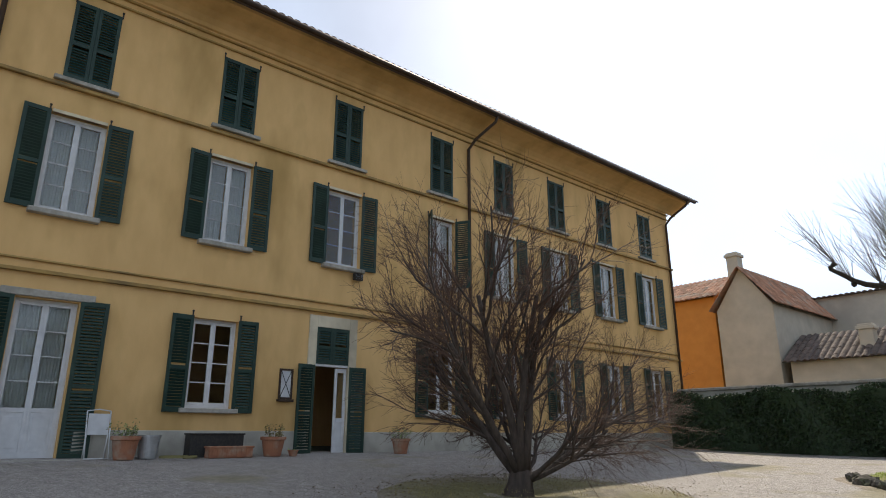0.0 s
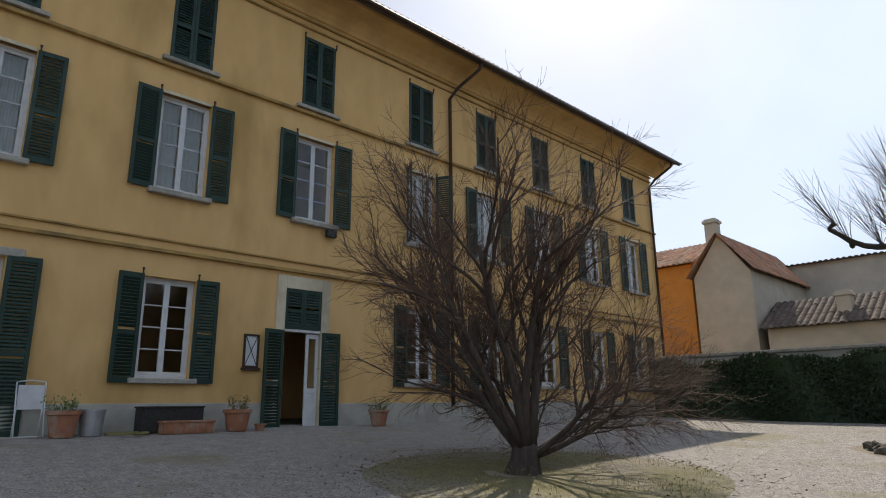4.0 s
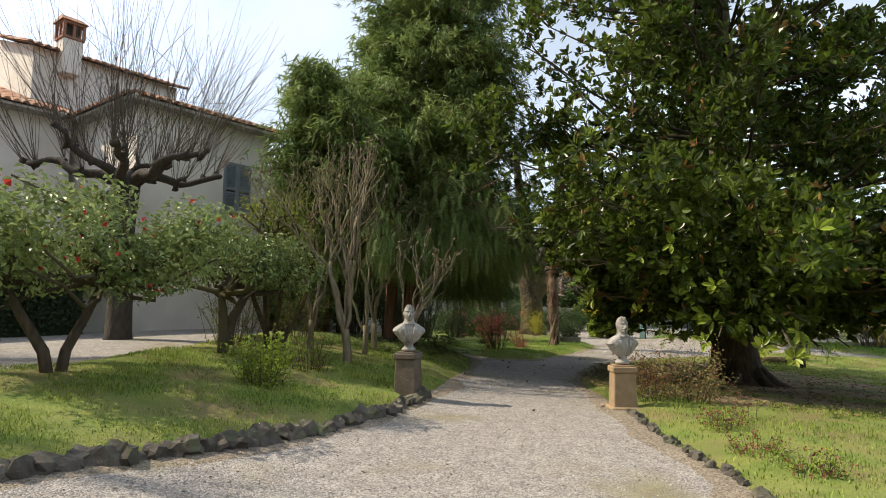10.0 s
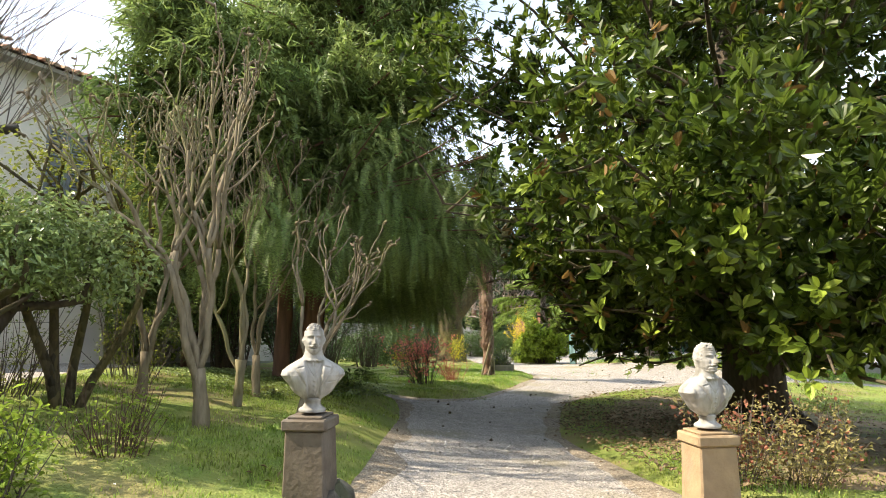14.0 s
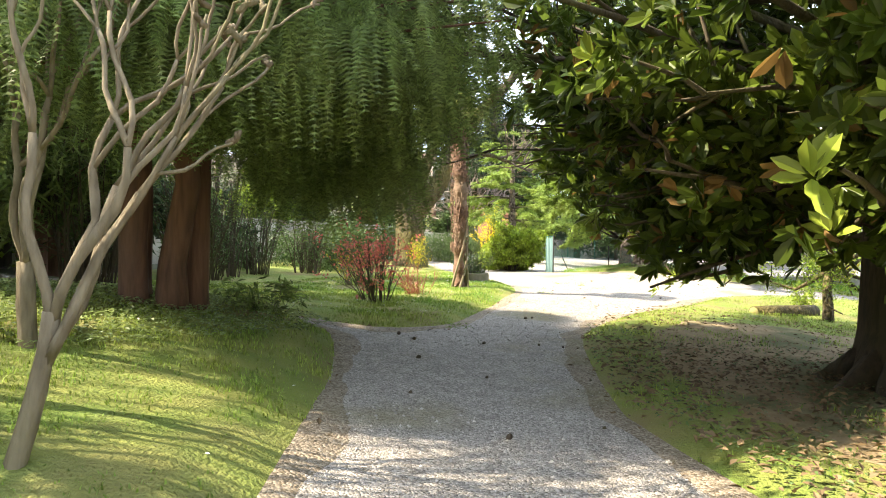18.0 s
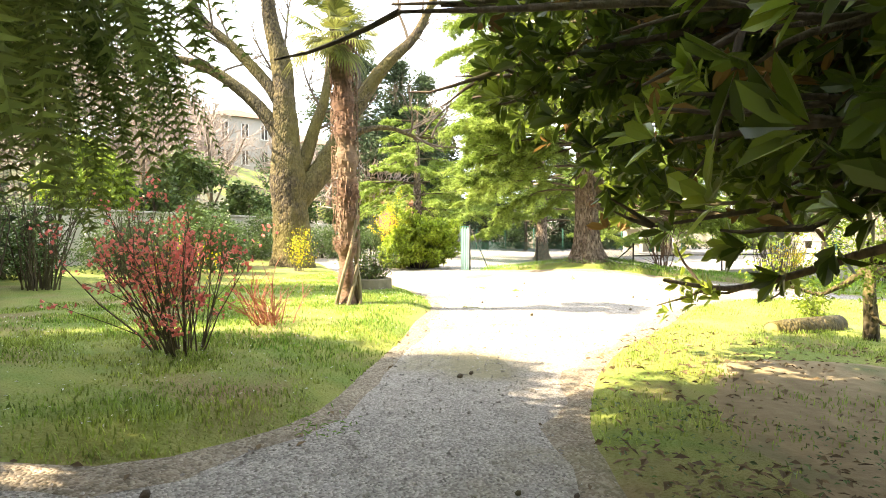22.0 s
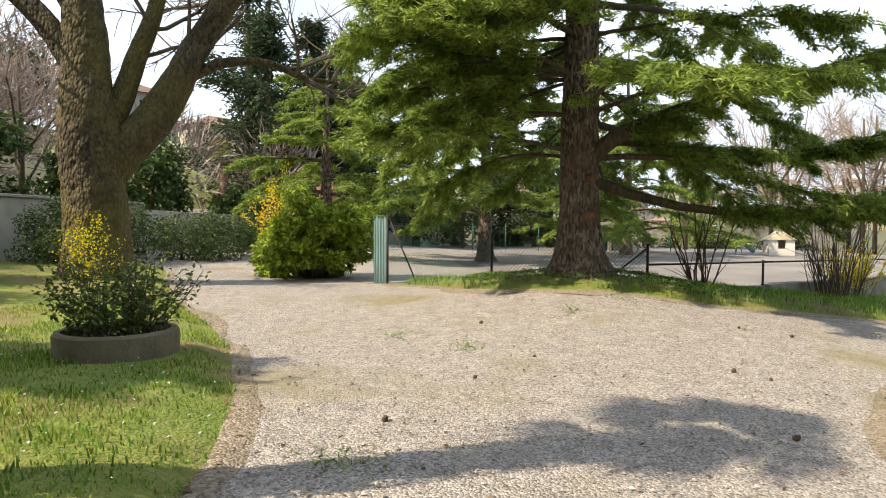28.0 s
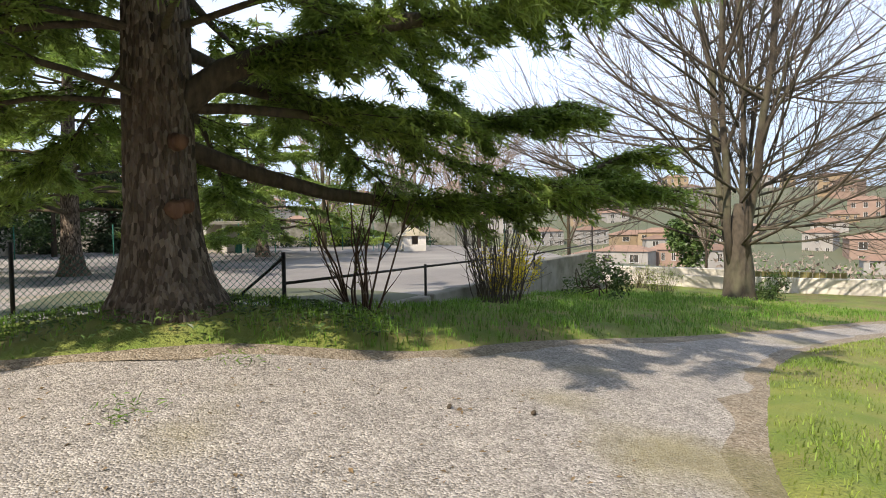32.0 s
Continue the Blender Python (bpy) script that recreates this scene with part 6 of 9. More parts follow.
shrub("heath_bush", 3.8, -1.3, .4, .32, "low red-tinged shrub at the lawn edge", 85, "leaf_fresh", 240, (.03, .06), "leaf_rust", 150, (.02, .04), nst=22, r0=.005, lo=.2)
shrub("rose_shoot", 6.3, -.35, .5, .2, "young rose shoot with reddish leaves", 86, "leaf_rust", 50, (.03, .05), nst=5, r0=.006, lo=.3)


# ---------- the busts on their pedestals ----------
def bust_mesh(seed, beard):
    """A plain marble shape: turned socle, cut-off chest in an open coat, and a head."""
    def g(u, m, w):
        return math.exp(-((u - m) / w) ** 2)

    def skin(rows, n, at):
        k0 = len(vs)
        for k in range(rows):
            for i in range(n):
                vs.append(at(k / (rows - 1), 2 * math.pi * i / n))
        for k in range(rows - 1):
            for i in range(n):
                j = (i + 1) % n
                fs.append((k0 + k * n + i, k0 + k * n + j, k0 + (k + 1) * n + j, k0 + (k + 1) * n + i))
        fs.append(tuple(range(k0, k0 + n))[::-1])
        fs.append(tuple(range(k0 + (rows - 1) * n, k0 + rows * n)))

    vs, fs = [], []
    sz, sr = [0, .018, .026, .034, .05, .066, .085, .10], [.10, .10, .093, .075, .062, .058, .066, .06]
    skin(16, 40, lambda u, a: (float(np.interp(u, np.linspace(0, 1, 8), sr)) * math.cos(a), float(np.interp(u, np.linspace(0, 1, 8), sr)) * math.sin(a), float(np.interp(u, np.linspace(0, 1, 8), sz))))
    pz = [.078, .086, .10, .13, .16, .20, .235, .27, .30, .33, .355, .38, .395, .415, .45, .47]
    pw = [.04, .052, .078, .125, .152, .178, .208, .235, .225, .19, .15, .105, .082, .070, .064, .062]
    pd = [.04, .05, .066, .086, .098, .106, .112, .114, .11, .10, .092, .084, .078, .072, .068, .066]

    def st(u, w):
        return 1 / (1 + math.exp(-max(-40.0, min(40.0, u / w))))

    def chest(u, q):
        z = .078 + u * .392
        a = q + .45 * math.sin(2 * q) * (1 if math.sin(q) < 0 else 0)
        w, d = float(np.interp(z, pz, pw)), float(np.interp(z, pz, pd))
        c, s = math.cos(a), math.sin(a)
        e = .72 if z < .38 else 1.0
        x, y = w * math.copysign(abs(c) ** e, c), d * math.copysign(abs(s) ** e, s)
        fr = st(-s - .12, .05)
        b = 0.0
        if z < .42:
            hz = max(0.0, (z - .10) / .29)
            ax = abs(x)
            inner = .040 + .026 * hz
            outer = inner + .075 * min(1.0, max(0.0, (hz - .28) / .5))
            coat = st(ax - inner, .0022)
            b -= .024 * (1 - coat) * st(.372 - z, .006)
            b += .011 * coat * st(outer - ax, .0025) * st(hz - .30, .02)
            b -= .008 * g(ax, outer + .005, .0045) * st(hz - .34, .02) * st(.95 - hz, .02)
            b -= .013 * g(z, .328 - .25 * (ax - .1), .004) * g(ax, .098, .022)
            b += .008 * g(x, .004, .0075) * sum(g(z, k, .0075) for k in (.125, .16, .195, .23))
            b += .004 * g(x, .018 + .016 * math.sin((z - .13) * 22), .0035) * st(.27 - z, .01)
            b -= .007 * g(abs(x), (z - .255) * .62, .005) * st(z - .262, .006) * st(.372 - z, .006)
            b += .022 * g(z, .374 + .06 * (ax - .03), .011) * g(ax, .030, .016) + .014 * g(z, .374, .009) * g(ax, 0, .009) + .008 * g(z, .35, .016) * g(ax, .010, .010)
            b -= .012 * g(ax, .176 + .12 * (z - .26), .006) * st(z - .13, .01) * st(.33 - z, .015)
            b += .0028 * math.sin(ax * 60 + z * 75) * st(ax - .13, .02) + .002 * math.sin(z * 120 + ax * 30) * st(ax - .18, .01)
            b -= .007 * g(z, .222 + .10 * (x - .12), .0035) * st(x - .095, .005) * st(.150 - x, .005)
            b += .003 * noise.noise((x * 16 + seed, y * 16, z * 10))
        return (x, y - b * fr - .014 * g(z, .25, .1) * max(0, -s), z)

    skin(130, 150, chest)

    def head(u, a):
        th = math.pi * (.02 + .96 * u)
        q = -math.cos(th)
        rr = math.sin(th)
        z = .540 + .122 * q
        jaw = 1 - (.22 if not beard else .10) * max(0.0, -q) ** 1.4
        x, y = .074 * rr * math.cos(a) * jaw, .100 * rr * math.sin(a)
        sa = math.sin(a)
        fr = max(0.0, -sa) * rr
        fc = fr ** 1.4
        ax = abs(x)
        b = -.012 * fc * g(z, .55, .05)
        b += fc * (.036 * g(x, 0, .013) * g(z, .524, .017) + .020 * g(x, 0, .009) * g(z, .548, .022) + .010 * g(ax, .014, .008) * g(z, .517, .008))
        b -= fc * .014 * g(ax, .031, .016) * g(z, .560, .011)
        b += fc * .007 * g(ax, .031, .010) * g(z, .559, .006)
        b += fc * (.010 * g(z, .579, .008) * g(ax, .032, .022) + .009 * g(ax, .046, .018) * g(z, .528, .018) - .006 * g(ax, .03, .006) * g(z, .505, .02))
        b += fc * (.020 * g(z, .501, .008) * g(ax, .016, .022) - .012 * g(z, .488, .0045) * g(x, 0, .022) + .010 * g(z, .479, .006) * g(x, 0, .018))
        b += fc * ((.032 if beard else .016) * g(z, .450, .022) * g(x, 0, .035))
        b += fc * .003 * math.sin(z * 420) * g(z, .612, .012)
        hair = max(st(z - .622, .006), st(sa + .30, .06) * st(z - .515, .008))
        if beard:
            hair = max(hair, .8 * st(.497 - z, .006) * st(ax - .004, .01))
        b += hair * (.008 + .009 * noise.noise((x * 36 + seed, y * 36, z * 60)) + .007 * noise.noise((x * 95, y * 95 + seed, z * 95)))
        b *= 1.25
        ear = g(sa, .05, .15) * g(z, .540, .022)
        x *= 1 + ear * .16 + hair * b * 4
        return (x, y - b * st(-sa, .1) + b * .7 * st(sa, .1) - .014, z - .022 + hair * b * .7 * (1 if q > .3 else 0))

    skin(110, 130, head)
    return vs, fs


def bust_on_pedestal(x, y, top, rz, tilt, seed, beard, pmat, plabel, blabel, scale=1.0, turn=0.0):
    g = gz(x, y)
    p = thing("pedestal", (x, y, g), plabel, "pedestal", "pedestals", rz=rz)
    p.matrix_world = pose(x, y, g, tilt, 0, rz + turn)
    h = top - g
    bm = bmesh.new()
    box(bm, -.145, .145, -.145, .145, -.15, h - .10, .012)
    for v in bm.verts:
        k = 1.12 - .12 * (v.co.z + .15) / h
        v.co.x *= k
        v.co.y *= k
    part("shaft", bm, M[pmat], p)
    part("capital", boxes([(-.165, .165, -.165, .165, h - .10, h - .02)], .012), M[pmat], p)
    part("top_slab", boxes([(-.13, .13, -.13, .13, h - .02, h)], .006), M[pmat], p)
    part("footing", boxes([(-.20, .20, -.20, .20, -.2, .05)], .02), M[pmat], p)
    b = link_mesh("bust", *bust_mesh(seed, beard), M["marble"], smooth=True)
    b.matrix_world = pose(x, y, g, tilt, 0, rz) @ pose(0, 0, h + .02) @ Matrix.Diagonal((scale, scale, scale, 1))
    tagged(b, blabel, "bust", "marble busts")


bust_on_pedestal(4.74, 3.80, .755, -46, 2, 3, False, "pedestal", "weathered dark stone pedestal leaning at the lawn edge", "weathered white marble bust in a frock coat", .99, -24)
bust_on_pedestal(6.27, 1.27, .60, -40, 1, 9, True, "pedestal_warm", "ochre stone pedestal beside the drive", "weathered white marble bust with a beard", .97, -14)


# ---------- rough stones along the lawns ----------
def rocks(loop, lo, hi, step, size, name, label):
    rng = np.random.default_rng(91)
    shapes = []
    for k in range(8):
        bm = bmesh.new()
        bmesh.ops.create_icosphere(bm, subdivisions=2, radius=1.0)
        for v in bm.verts:
            q = v.co.copy()
            v.co *= 1 + .6 * noise.noise(q * 1.4 + Vector((k * 7.3, 0, 0))) + .42 * noise.noise(q * 3.4 + Vector((0, k * 3.1, 0)))
        me = bpy.data.meshes.new("edging_stone")
        bm.to_mesh(me)
        bm.free()
        me.materials.append(M["rock"])
        shapes.append(me)
    edge = thing(name, (*loop[lo % len(loop)], gz(*loop[lo % len(loop)])), label, "edging", kind="structure")
    inv = edge.matrix_world.inverted()
    acc, at = 0.0, []
    for k in range(lo, hi):
        a, b = loop[k % len(loop)], loop[(k + 1) % len(loop)]
        L = np.linalg.norm(b - a)
        while acc < L:
            at.append(a + (b - a) * acc / L)
            acc += step * rng.uniform(.8, 1.2)
        acc -= L
    for q in at:
        s = size * rng.uniform(.6, 1.35)
        x, y = q + rng.normal(0, .025, 2)
        o = new("edging_stone", shapes[rng.integers(8)])
        o.parent = edge
        o.matrix_local = inv @ pose(x, y, gz(x, y) + s * .25, rng.uniform(-30, 30), rng.uniform(-30, 30), rng.uniform(0, 360)) @ Matrix.Diagonal((s * rng.uniform(.8, 1.4), s * rng.uniform(.8, 1.2), s * rng.uniform(.7, 1.1), 1))


def span(loop, a, b):
    """The stretch of an outline between the points nearest to a and b."""
    i = int(np.argmin(((loop - np.array(a)) ** 2).sum(1)))
    j = int(np.argmin(((loop - np.array(b)) ** 2).sum(1)))
    return i, (j if j > i else j + len(loop))


rocks(LOOP_A, *span(LOOP_A, (-5.5, 5.2), (5.0, 3.75)), .105, .105, "rock_edging_island", "dark rough tufa stones edging the island lawn")
rocks(LOOP_C, *span(LOOP_C, (2.3, -1.8), (6.2, 1.2)), .14, .055, "rock_edging_south", "small stones edging the southern lawn")


# ---------- things along the villa ----------
def pot_plant(x, y, r, h, label, seed, leafm="leaf_camellia", n=260, ph=.35, matn="terracotta"):
    g = gz(x, y)
    p = thing("flower_pot", (x, y, g), label, "plant pot", "pots by the villa")
    vs, fs = lathe([(r * .68, 0), (r * .72, .02), (r * .95, h * .82), (r * 1.0, h * .84), (r * 1.08, h * .85), (r * 1.08, h), (r * .94, h), (r * .9, h * .9), (r * .3, h * .88)], 28)
    link_mesh("pot", vs, fs, M[matn], p, smooth=False)
    rng = np.random.default_rng(seed)
    T = Tubes()
    P = [q + [0, 0, h * .88] for q in stems(T, rng, 16, ph, ph * .6, .005, base=r * .6)]
    T.v = [v + [0, 0, h * .88] for v in T.v]
    T.mesh("branchwork", M["twig_grey"], p, smooth=False)
    q, d = along(P, rng, n, .25, .03)
    L = rng.uniform(.03, .07, n)
    v, f = leaves(q, rng.normal(0, .6, q.shape) + [0, 0, 1], rng.normal(0, 1, q.shape) + [0, 0, .4], L, L * .45)
    link_mesh("foliage", v, f, M[leafm], p)


pot_plant(-14.05, -8.75, .21, .36, "terracotta pot with a leafy shrub", 101)
pot_plant(-14.0, -5.72, .24, .42, "wide terracotta pot with an azalea", 102)
pot_plant(-14.0, -2.78, .25, .40, "terracotta pot with a grey-green bush", 103, "leaf_straw")
pot_plant(-14.0, .62, .22, .36, "terracotta pot with a small shrub", 104)
pot_plant(-13.9, -2.35, .11, .13, "small terracotta pot on the paving", 105, n=30, ph=.08)
bk = thing("bucket", (-14.1, -5.28, gz(-14.1, -5.28)), "grey plastic bucket against the plinth", "bucket")
link_mesh("tub", *lathe([(.15, 0), (.16, .01), (.2, .4), (.215, .4), (.215, .43), (.19, .43), (.145, .03), (.05, .02)], 26), M["galva"], bk)
tr = thing("planter_box", (-13.95, -3.75, gz(-13.95, -3.75)), "long ribbed terracotta trough", "planter")
part("trough", boxes([(-.13, .13, -.45, .45, 0, .03), (-.13, -.10, -.45, .45, .03, .22), (.10, .13, -.45, .45, .03, .22), (-.10, .10, -.45, -.42, .03, .22), (-.10, .10, .42, .45, .03, .22), (-.15, .15, -.47, .47, .19, .225)], .006), M["terracotta"], tr)
part("rib", boxes([(.128, .14, -.4 + .1 * k, -.36 + .1 * k, .03, .18) for k in range(9)], .003), M["terracotta"], tr)
cb = thing("crate", (-14.25, -3.95, gz(-14.2, -3.95)), "dark plastic crate behind the trough", "crate")
part("crate_body", boxes([(-.16, .16, -.55, .55, 0, .03), (-.16, -.14, -.55, .55, .03, .46), (.14, .16, -.55, .55, .03, .46), (-.14, .14, -.55, -.53, .03, .46), (-.14, .14, .53, .55, .03, .46), (-.18, .18, -.57, .57, .43, .46)], .005), M["iron"], cb)
T = Tubes()
rr = np.random.default_rng(7)
T.add([(.28 * math.cos(a) * (1 + .1 * math.sin(a * .3)), .34 * math.sin(a), .02 + .006 * a / 3) for a in np.linspace(0, 6 * math.pi, 70)], [.012] * 70, 6)
T.mesh("garden_hose", M["leaf_straw"])
hose = bpy.data.objects["garden_hose"]
hose.location = (-13.95, -4.75, gz(-13.95, -4.75))
tagged(hose, "coiled pale garden hose on the gravel", "hose")
T = Tubes()
for s in (-.2, .2):
    T.add([(.3, s, 0), (.16, s, .45), (.04, s, .85)], [.012] * 3, 6)
    T.add([(.05, s * .9, 0), (.12, s * .9, .45)], [.012] * 2, 6)
T.add([(.04, -.2, .85), (.02, 0, .88), (.04, .2, .85)], [.012] * 3, 6)
T.add([(.3, -.2, 0.01), (.3, .2, 0.01)], [.012] * 2, 6)
fc = thing("folding_chair", (-14.4, -6.15, gz(-14.3, -6.15)), "folded white tubular garden chair leaning on the wall", "chair")
T.mesh("tube_frame", M["wood_white"], fc)
sb = bmesh.new()
box(sb, -.012, .012, -.18, .18, .42, .8, .004)
part("seat", sb, M["wood_white"], fc).matrix_local = pose(.11, 0, 0, 0, 0, 0)
mb = thing("wall_niche", (VX, -2.31, 2.0), "small window with a dark frame and crossed bars", "window", kind="structure")
part("window_frame", boxes([(0, .04, -.17, -.13, 0, .68), (0, .04, .13, .17, 0, .68), (0, .04, -.13, .13, .64, .68), (0, .04, -.13, .13, 0, .04), (-.0, .08, -.2, .2, -.06, -.005)], .004), M["copper_dark"], mb)
part("pane", boxes([(.004, .012, -.13, .13, .04, .64)]), M["wood_white"], mb, "pale frosted pane")
T = Tubes()
T.add([(.025, -.13, .04), (.025, .13, .64)], [.008] * 2, 5)
T.add([(.028, .13, .04), (.028, -.13, .64)], [.008] * 2, 5)
T.mesh("crossed_bar", M["iron"], mb)
sl = thing("floodlight", (VX + .03, -.55, 5.12), "small grey floodlight under the sill", "lamp")
part("housing", boxes([(.05, .17, -.13, .13, -.09, .09)], .015), M["iron"], sl)
part("lens", boxes([(.17, .176, -.11, .11, -.07, .07)]), M["glass"], sl)
part("bracket", boxes([(-.03, .06, -.02, .02, -.02, .06)], .005), M["iron"], sl)


# ---------- buildings behind the hedge ----------
def gable_house(name, x0, x1, y0, y1, z0, eave, ridge, wallm, roofm, label, along_x=False, chim=None):
    h = thing(name, ((x0 + x1) / 2, (y0 + y1) / 2, z0), label, "building", "neighbouring houses")
    cx, cy = (x0 + x1) / 2, (y0 + y1) / 2
    a, b, c, d = x0 - cx, x1 - cx, y0 - cy, y1 - cy
    e, r = eave - z0, ridge - z0
    if along_x:
        vs = [(a, c, -.5), (b, c, -.5), (b, d, -.5), (a, d, -.5), (a, c, e), (b, c, e), (b, d, e), (a, d, e), (a, 0, r), (b, 0, r)]
        fs = [(0, 1, 5, 4), (1, 2, 6, 9, 5), (2, 3, 7, 6), (3, 0, 4, 8, 7), (4, 5, 9, 8), (6, 7, 8, 9)]
        o = .3
        slopes = [((a - o, c - o, e), (b + o, c - o, e), (b + o, 0, r + .06), (a - o, 0, r + .06)), ((b + o, d + o, e), (a - o, d + o, e), (a - o, 0, r + .06), (b + o, 0, r + .06))]
    else:
        vs = [(a, c, -.5), (b, c, -.5), (b, d, -.5), (a, d, -.5), (a, c, e), (b, c, e), (b, d, e), (a, d, e), (0, c, r), (0, d, r)]
        fs = [(0, 1, 5, 8, 4), (1, 2, 6, 5), (2, 3, 7, 9, 6), (3, 0, 4, 7), (4, 8, 9, 7), (5, 6, 9, 8)]
        o = .3
        slopes = [((b + o, c - o, e), (b + o, d + o, e), (0, d + o, r + .06), (0, c - o, r + .06)), ((a - o, d + o, e), (a - o, c - o, e), (0, c - o, r + .06), (0, d + o, r + .06))]
    link_mesh("wall", vs, fs, wallm, h)
    for s in slopes:
        tile_slope("roof", *s, roofm, h, pitch=.3, rows=8)
    if chim:
        part("chimney", boxes([(chim[0] - cx - .3, chim[0] - cx + .3, chim[1] - cy - .3, chim[1] - cy + .3, e - .5, chim[2] - z0), (chim[0] - cx - .38, chim[0] - cx + .38, chim[1] - cy - .38, chim[1] - cy + .38, chim[2] - z0 - .25, chim[2] - z0 - .1)], .01), M["stucco_grey"], h)
    return h


gable_house("neighbour_house", -16.95, -14.05, 24, 32, .8, 7.6, 9.7, M["stucco_grey"], M["roof_tile"], "grey stucco gabled house beyond the hedge", chim=(-15.95, 24.6, 10.75))
gable_house("neighbour_house", -23.5, -17.25, 24.4, 31, .8, 8.5, 10.2, M["stucco_orange"], M["roof_tile"], "orange stucco house beyond the villa", along_x=True)
gable_house("neighbour_house", -13.6, -7.4, 24, 29, .8, 4.6, 6.1, M["stucco_grey"], M["roof_dark"], "low grey outbuilding with a dark tile roof", along_x=True, chim=(-10.4, 25.0, 6.2))
gable_house("neighbour_house", -15.5, -8.9, 32, 40, .8, 9.0, 9.1, M["stucco_grey"], M["roof_dark"], "plain grey block behind the outbuilding", along_x=True)
lt = thing("lattice_screen", (-6.5, 17.2, gz(-6.5, 17.2)), "metal lattice stair screen beside the pale house", "screen")
part("upright", boxes([(-.6 + .15 * k, -.58 + .15 * k, 0, .02, 0, 3.4) for k in range(9)]), M["iron"], lt)
part("crossbar", boxes([(-.6, .62, .02, .04, .4 + .35 * k, .42 + .35 * k) for k in range(9)]), M["iron"], lt)


# ---------- along the drive ----------
shrub("flowering_quince", 14.2, 8.35, 1.65, .95, "flowering quince with dark stems and coral-red blossom", 111, "leaf_fresh", 160, (.02, .04), "petal_pink", 1500, (.03, .055), nst=38, r0=.010, barkm="bark_mag", forks=2, lo=.66, base=.18, jitter=.03)
shrub("dogwood", 16.0, 8.5, .85, .6, "low shrub of bare red-brown stems", 112, "leaf_fresh", 60, (.02, .04), nst=26, r0=.011, barkm="twig_dogwood", forks=5, lo=.4, base=.16, wander=.2)
shrub("dogwood", 17.0, 10.6, 1.25, .6, "shrub with yellow spring blossom", 113, "leaf_yellow", 500, (.02, .045), "petal_yellow", 500, (.02, .04), nst=40, r0=.007, forks=2, lo=.35, base=.2)
for k, (x, y, h) in enumerate(((15.6, 13.6, 2.4), (16.8, 14.2, 2.6), (18.1, 14.4, 2.3), (13.9, 12.4, 2.8), (12.4, 12.9, 2.9), (19.7, 13.9, 1.9), (11.2, 11.6, 2.4))):
    shrub("cane_thicket", x, y, h, .45, "thicket of dark upright canes with sparse leaves", 120 + k, "leaf_ivy", 1300, (.05, .1), nst=34, r0=.02, barkm="bark_mag", forks=1, lo=.3, base=.35, jitter=.08, group="cane thickets", width=.4, canes=True)
shrub("fern_tuft", 10.6, 7.9, .55, .55, "dark green fern-like tuft at the foot of the conifer", 131, "leaf_yew", 500, (.08, .16), nst=20, r0=.004, lo=.15, width=.3, base=.25)


def palm():
    rng = np.random.default_rng(141)
    x, y = 18.27, 8.57
    t = tree_thing("fan_palm", x, y, "slim fan palm with shaggy brown trunk and vine stems", "palm")
    T = Tubes()
    n = 44
    z = np.linspace(-.1, 4.2, n)
    pts = np.stack([.03 * np.sin(z * 1.1), .05 * z * .2 + .02 * np.sin(z * 2), z], -1)
    r = .12 + .035 * (z > .9) + .02 * np.sin(z * 14) + .05 * np.exp(-(z / .18) ** 2)
    T.add(pts, r, 14, lump=.14)
    T.mesh("trunk", M["bark_palm"], t)
    H = Tubes()
    for k in range(520):
        zz = rng.uniform(1.0, 4.15)
        a = rng.uniform(0, 2 * math.pi)
        b = np.array([math.cos(a) * .15, math.sin(a) * .15 + .01 * zz, zz])
        H.add([b, b + np.array([math.cos(a) * .05, math.sin(a) * .05, .02]), b + np.array([math.cos(a) * .06, math.sin(a) * .06, -rng.uniform(.04, .14)])], [.012, .009, .003], 3, cap=False)
    H.mesh("fibre", M["bark_palm"], t, "shaggy brown trunk fibre")
    W = Tubes()
    for k in range(5):
        a0 = rng.uniform(0, 6.28)
        zz = np.linspace(0, rng.uniform(1.2, 2.1), 14)
        W.add(np.stack([np.cos(a0 + zz * 1.6) * (.2 - .03 * zz), np.sin(a0 + zz * 1.6) * (.2 - .03 * zz), zz], -1), np.linspace(.035, .02, 14), 6, lump=.15)
    W.mesh("vine", M["bark_shrub"], t, "twisted pale vine stems round the trunk")
    V, F, off = [], [], 0
    for k in range(34):
        a = rng.uniform(0, 2 * math.pi)
        el = rng.uniform(-.9, 1.3)
        d = unit([math.cos(a) * math.cos(el), math.sin(a) * math.cos(el), math.sin(el)])
        c = np.array([0, .17, 4.3]) + d * rng.uniform(.15, .55)
        up = unit(np.cross(np.cross(d, [0, 0, 1.0]), d) + 1e-6)
        sd = np.cross(d, up)
        for j in range(22):
            b = -1.25 + 2.5 * j / 21
            q = unit(d * math.cos(b) + sd * math.sin(b))
            L = .5 * (1 - .25 * abs(b) / 1.25) * rng.uniform(.85, 1.1)
            m = c + q * L * .6
            e = c + q * L + np.array([0, 0, -L * .28])
            w = np.cross(q, up) * .014
            V += [c, m - w, m + w, e]
            F += [(off, off + 1, off + 2), (off + 1, off + 3, off + 2)]
            off += 4
    link_mesh("fan_leaves", np.array(V), F, M["leaf_palm"], t)
    for nm, x2, y2 in (("fan_palm", 49.7, 24.15),):
        o = copy_thing(t, pose(x2, y2, gz(x2, y2) - .3))
        tagged(o, "fan palm standing on the sloping meadow")


palm()

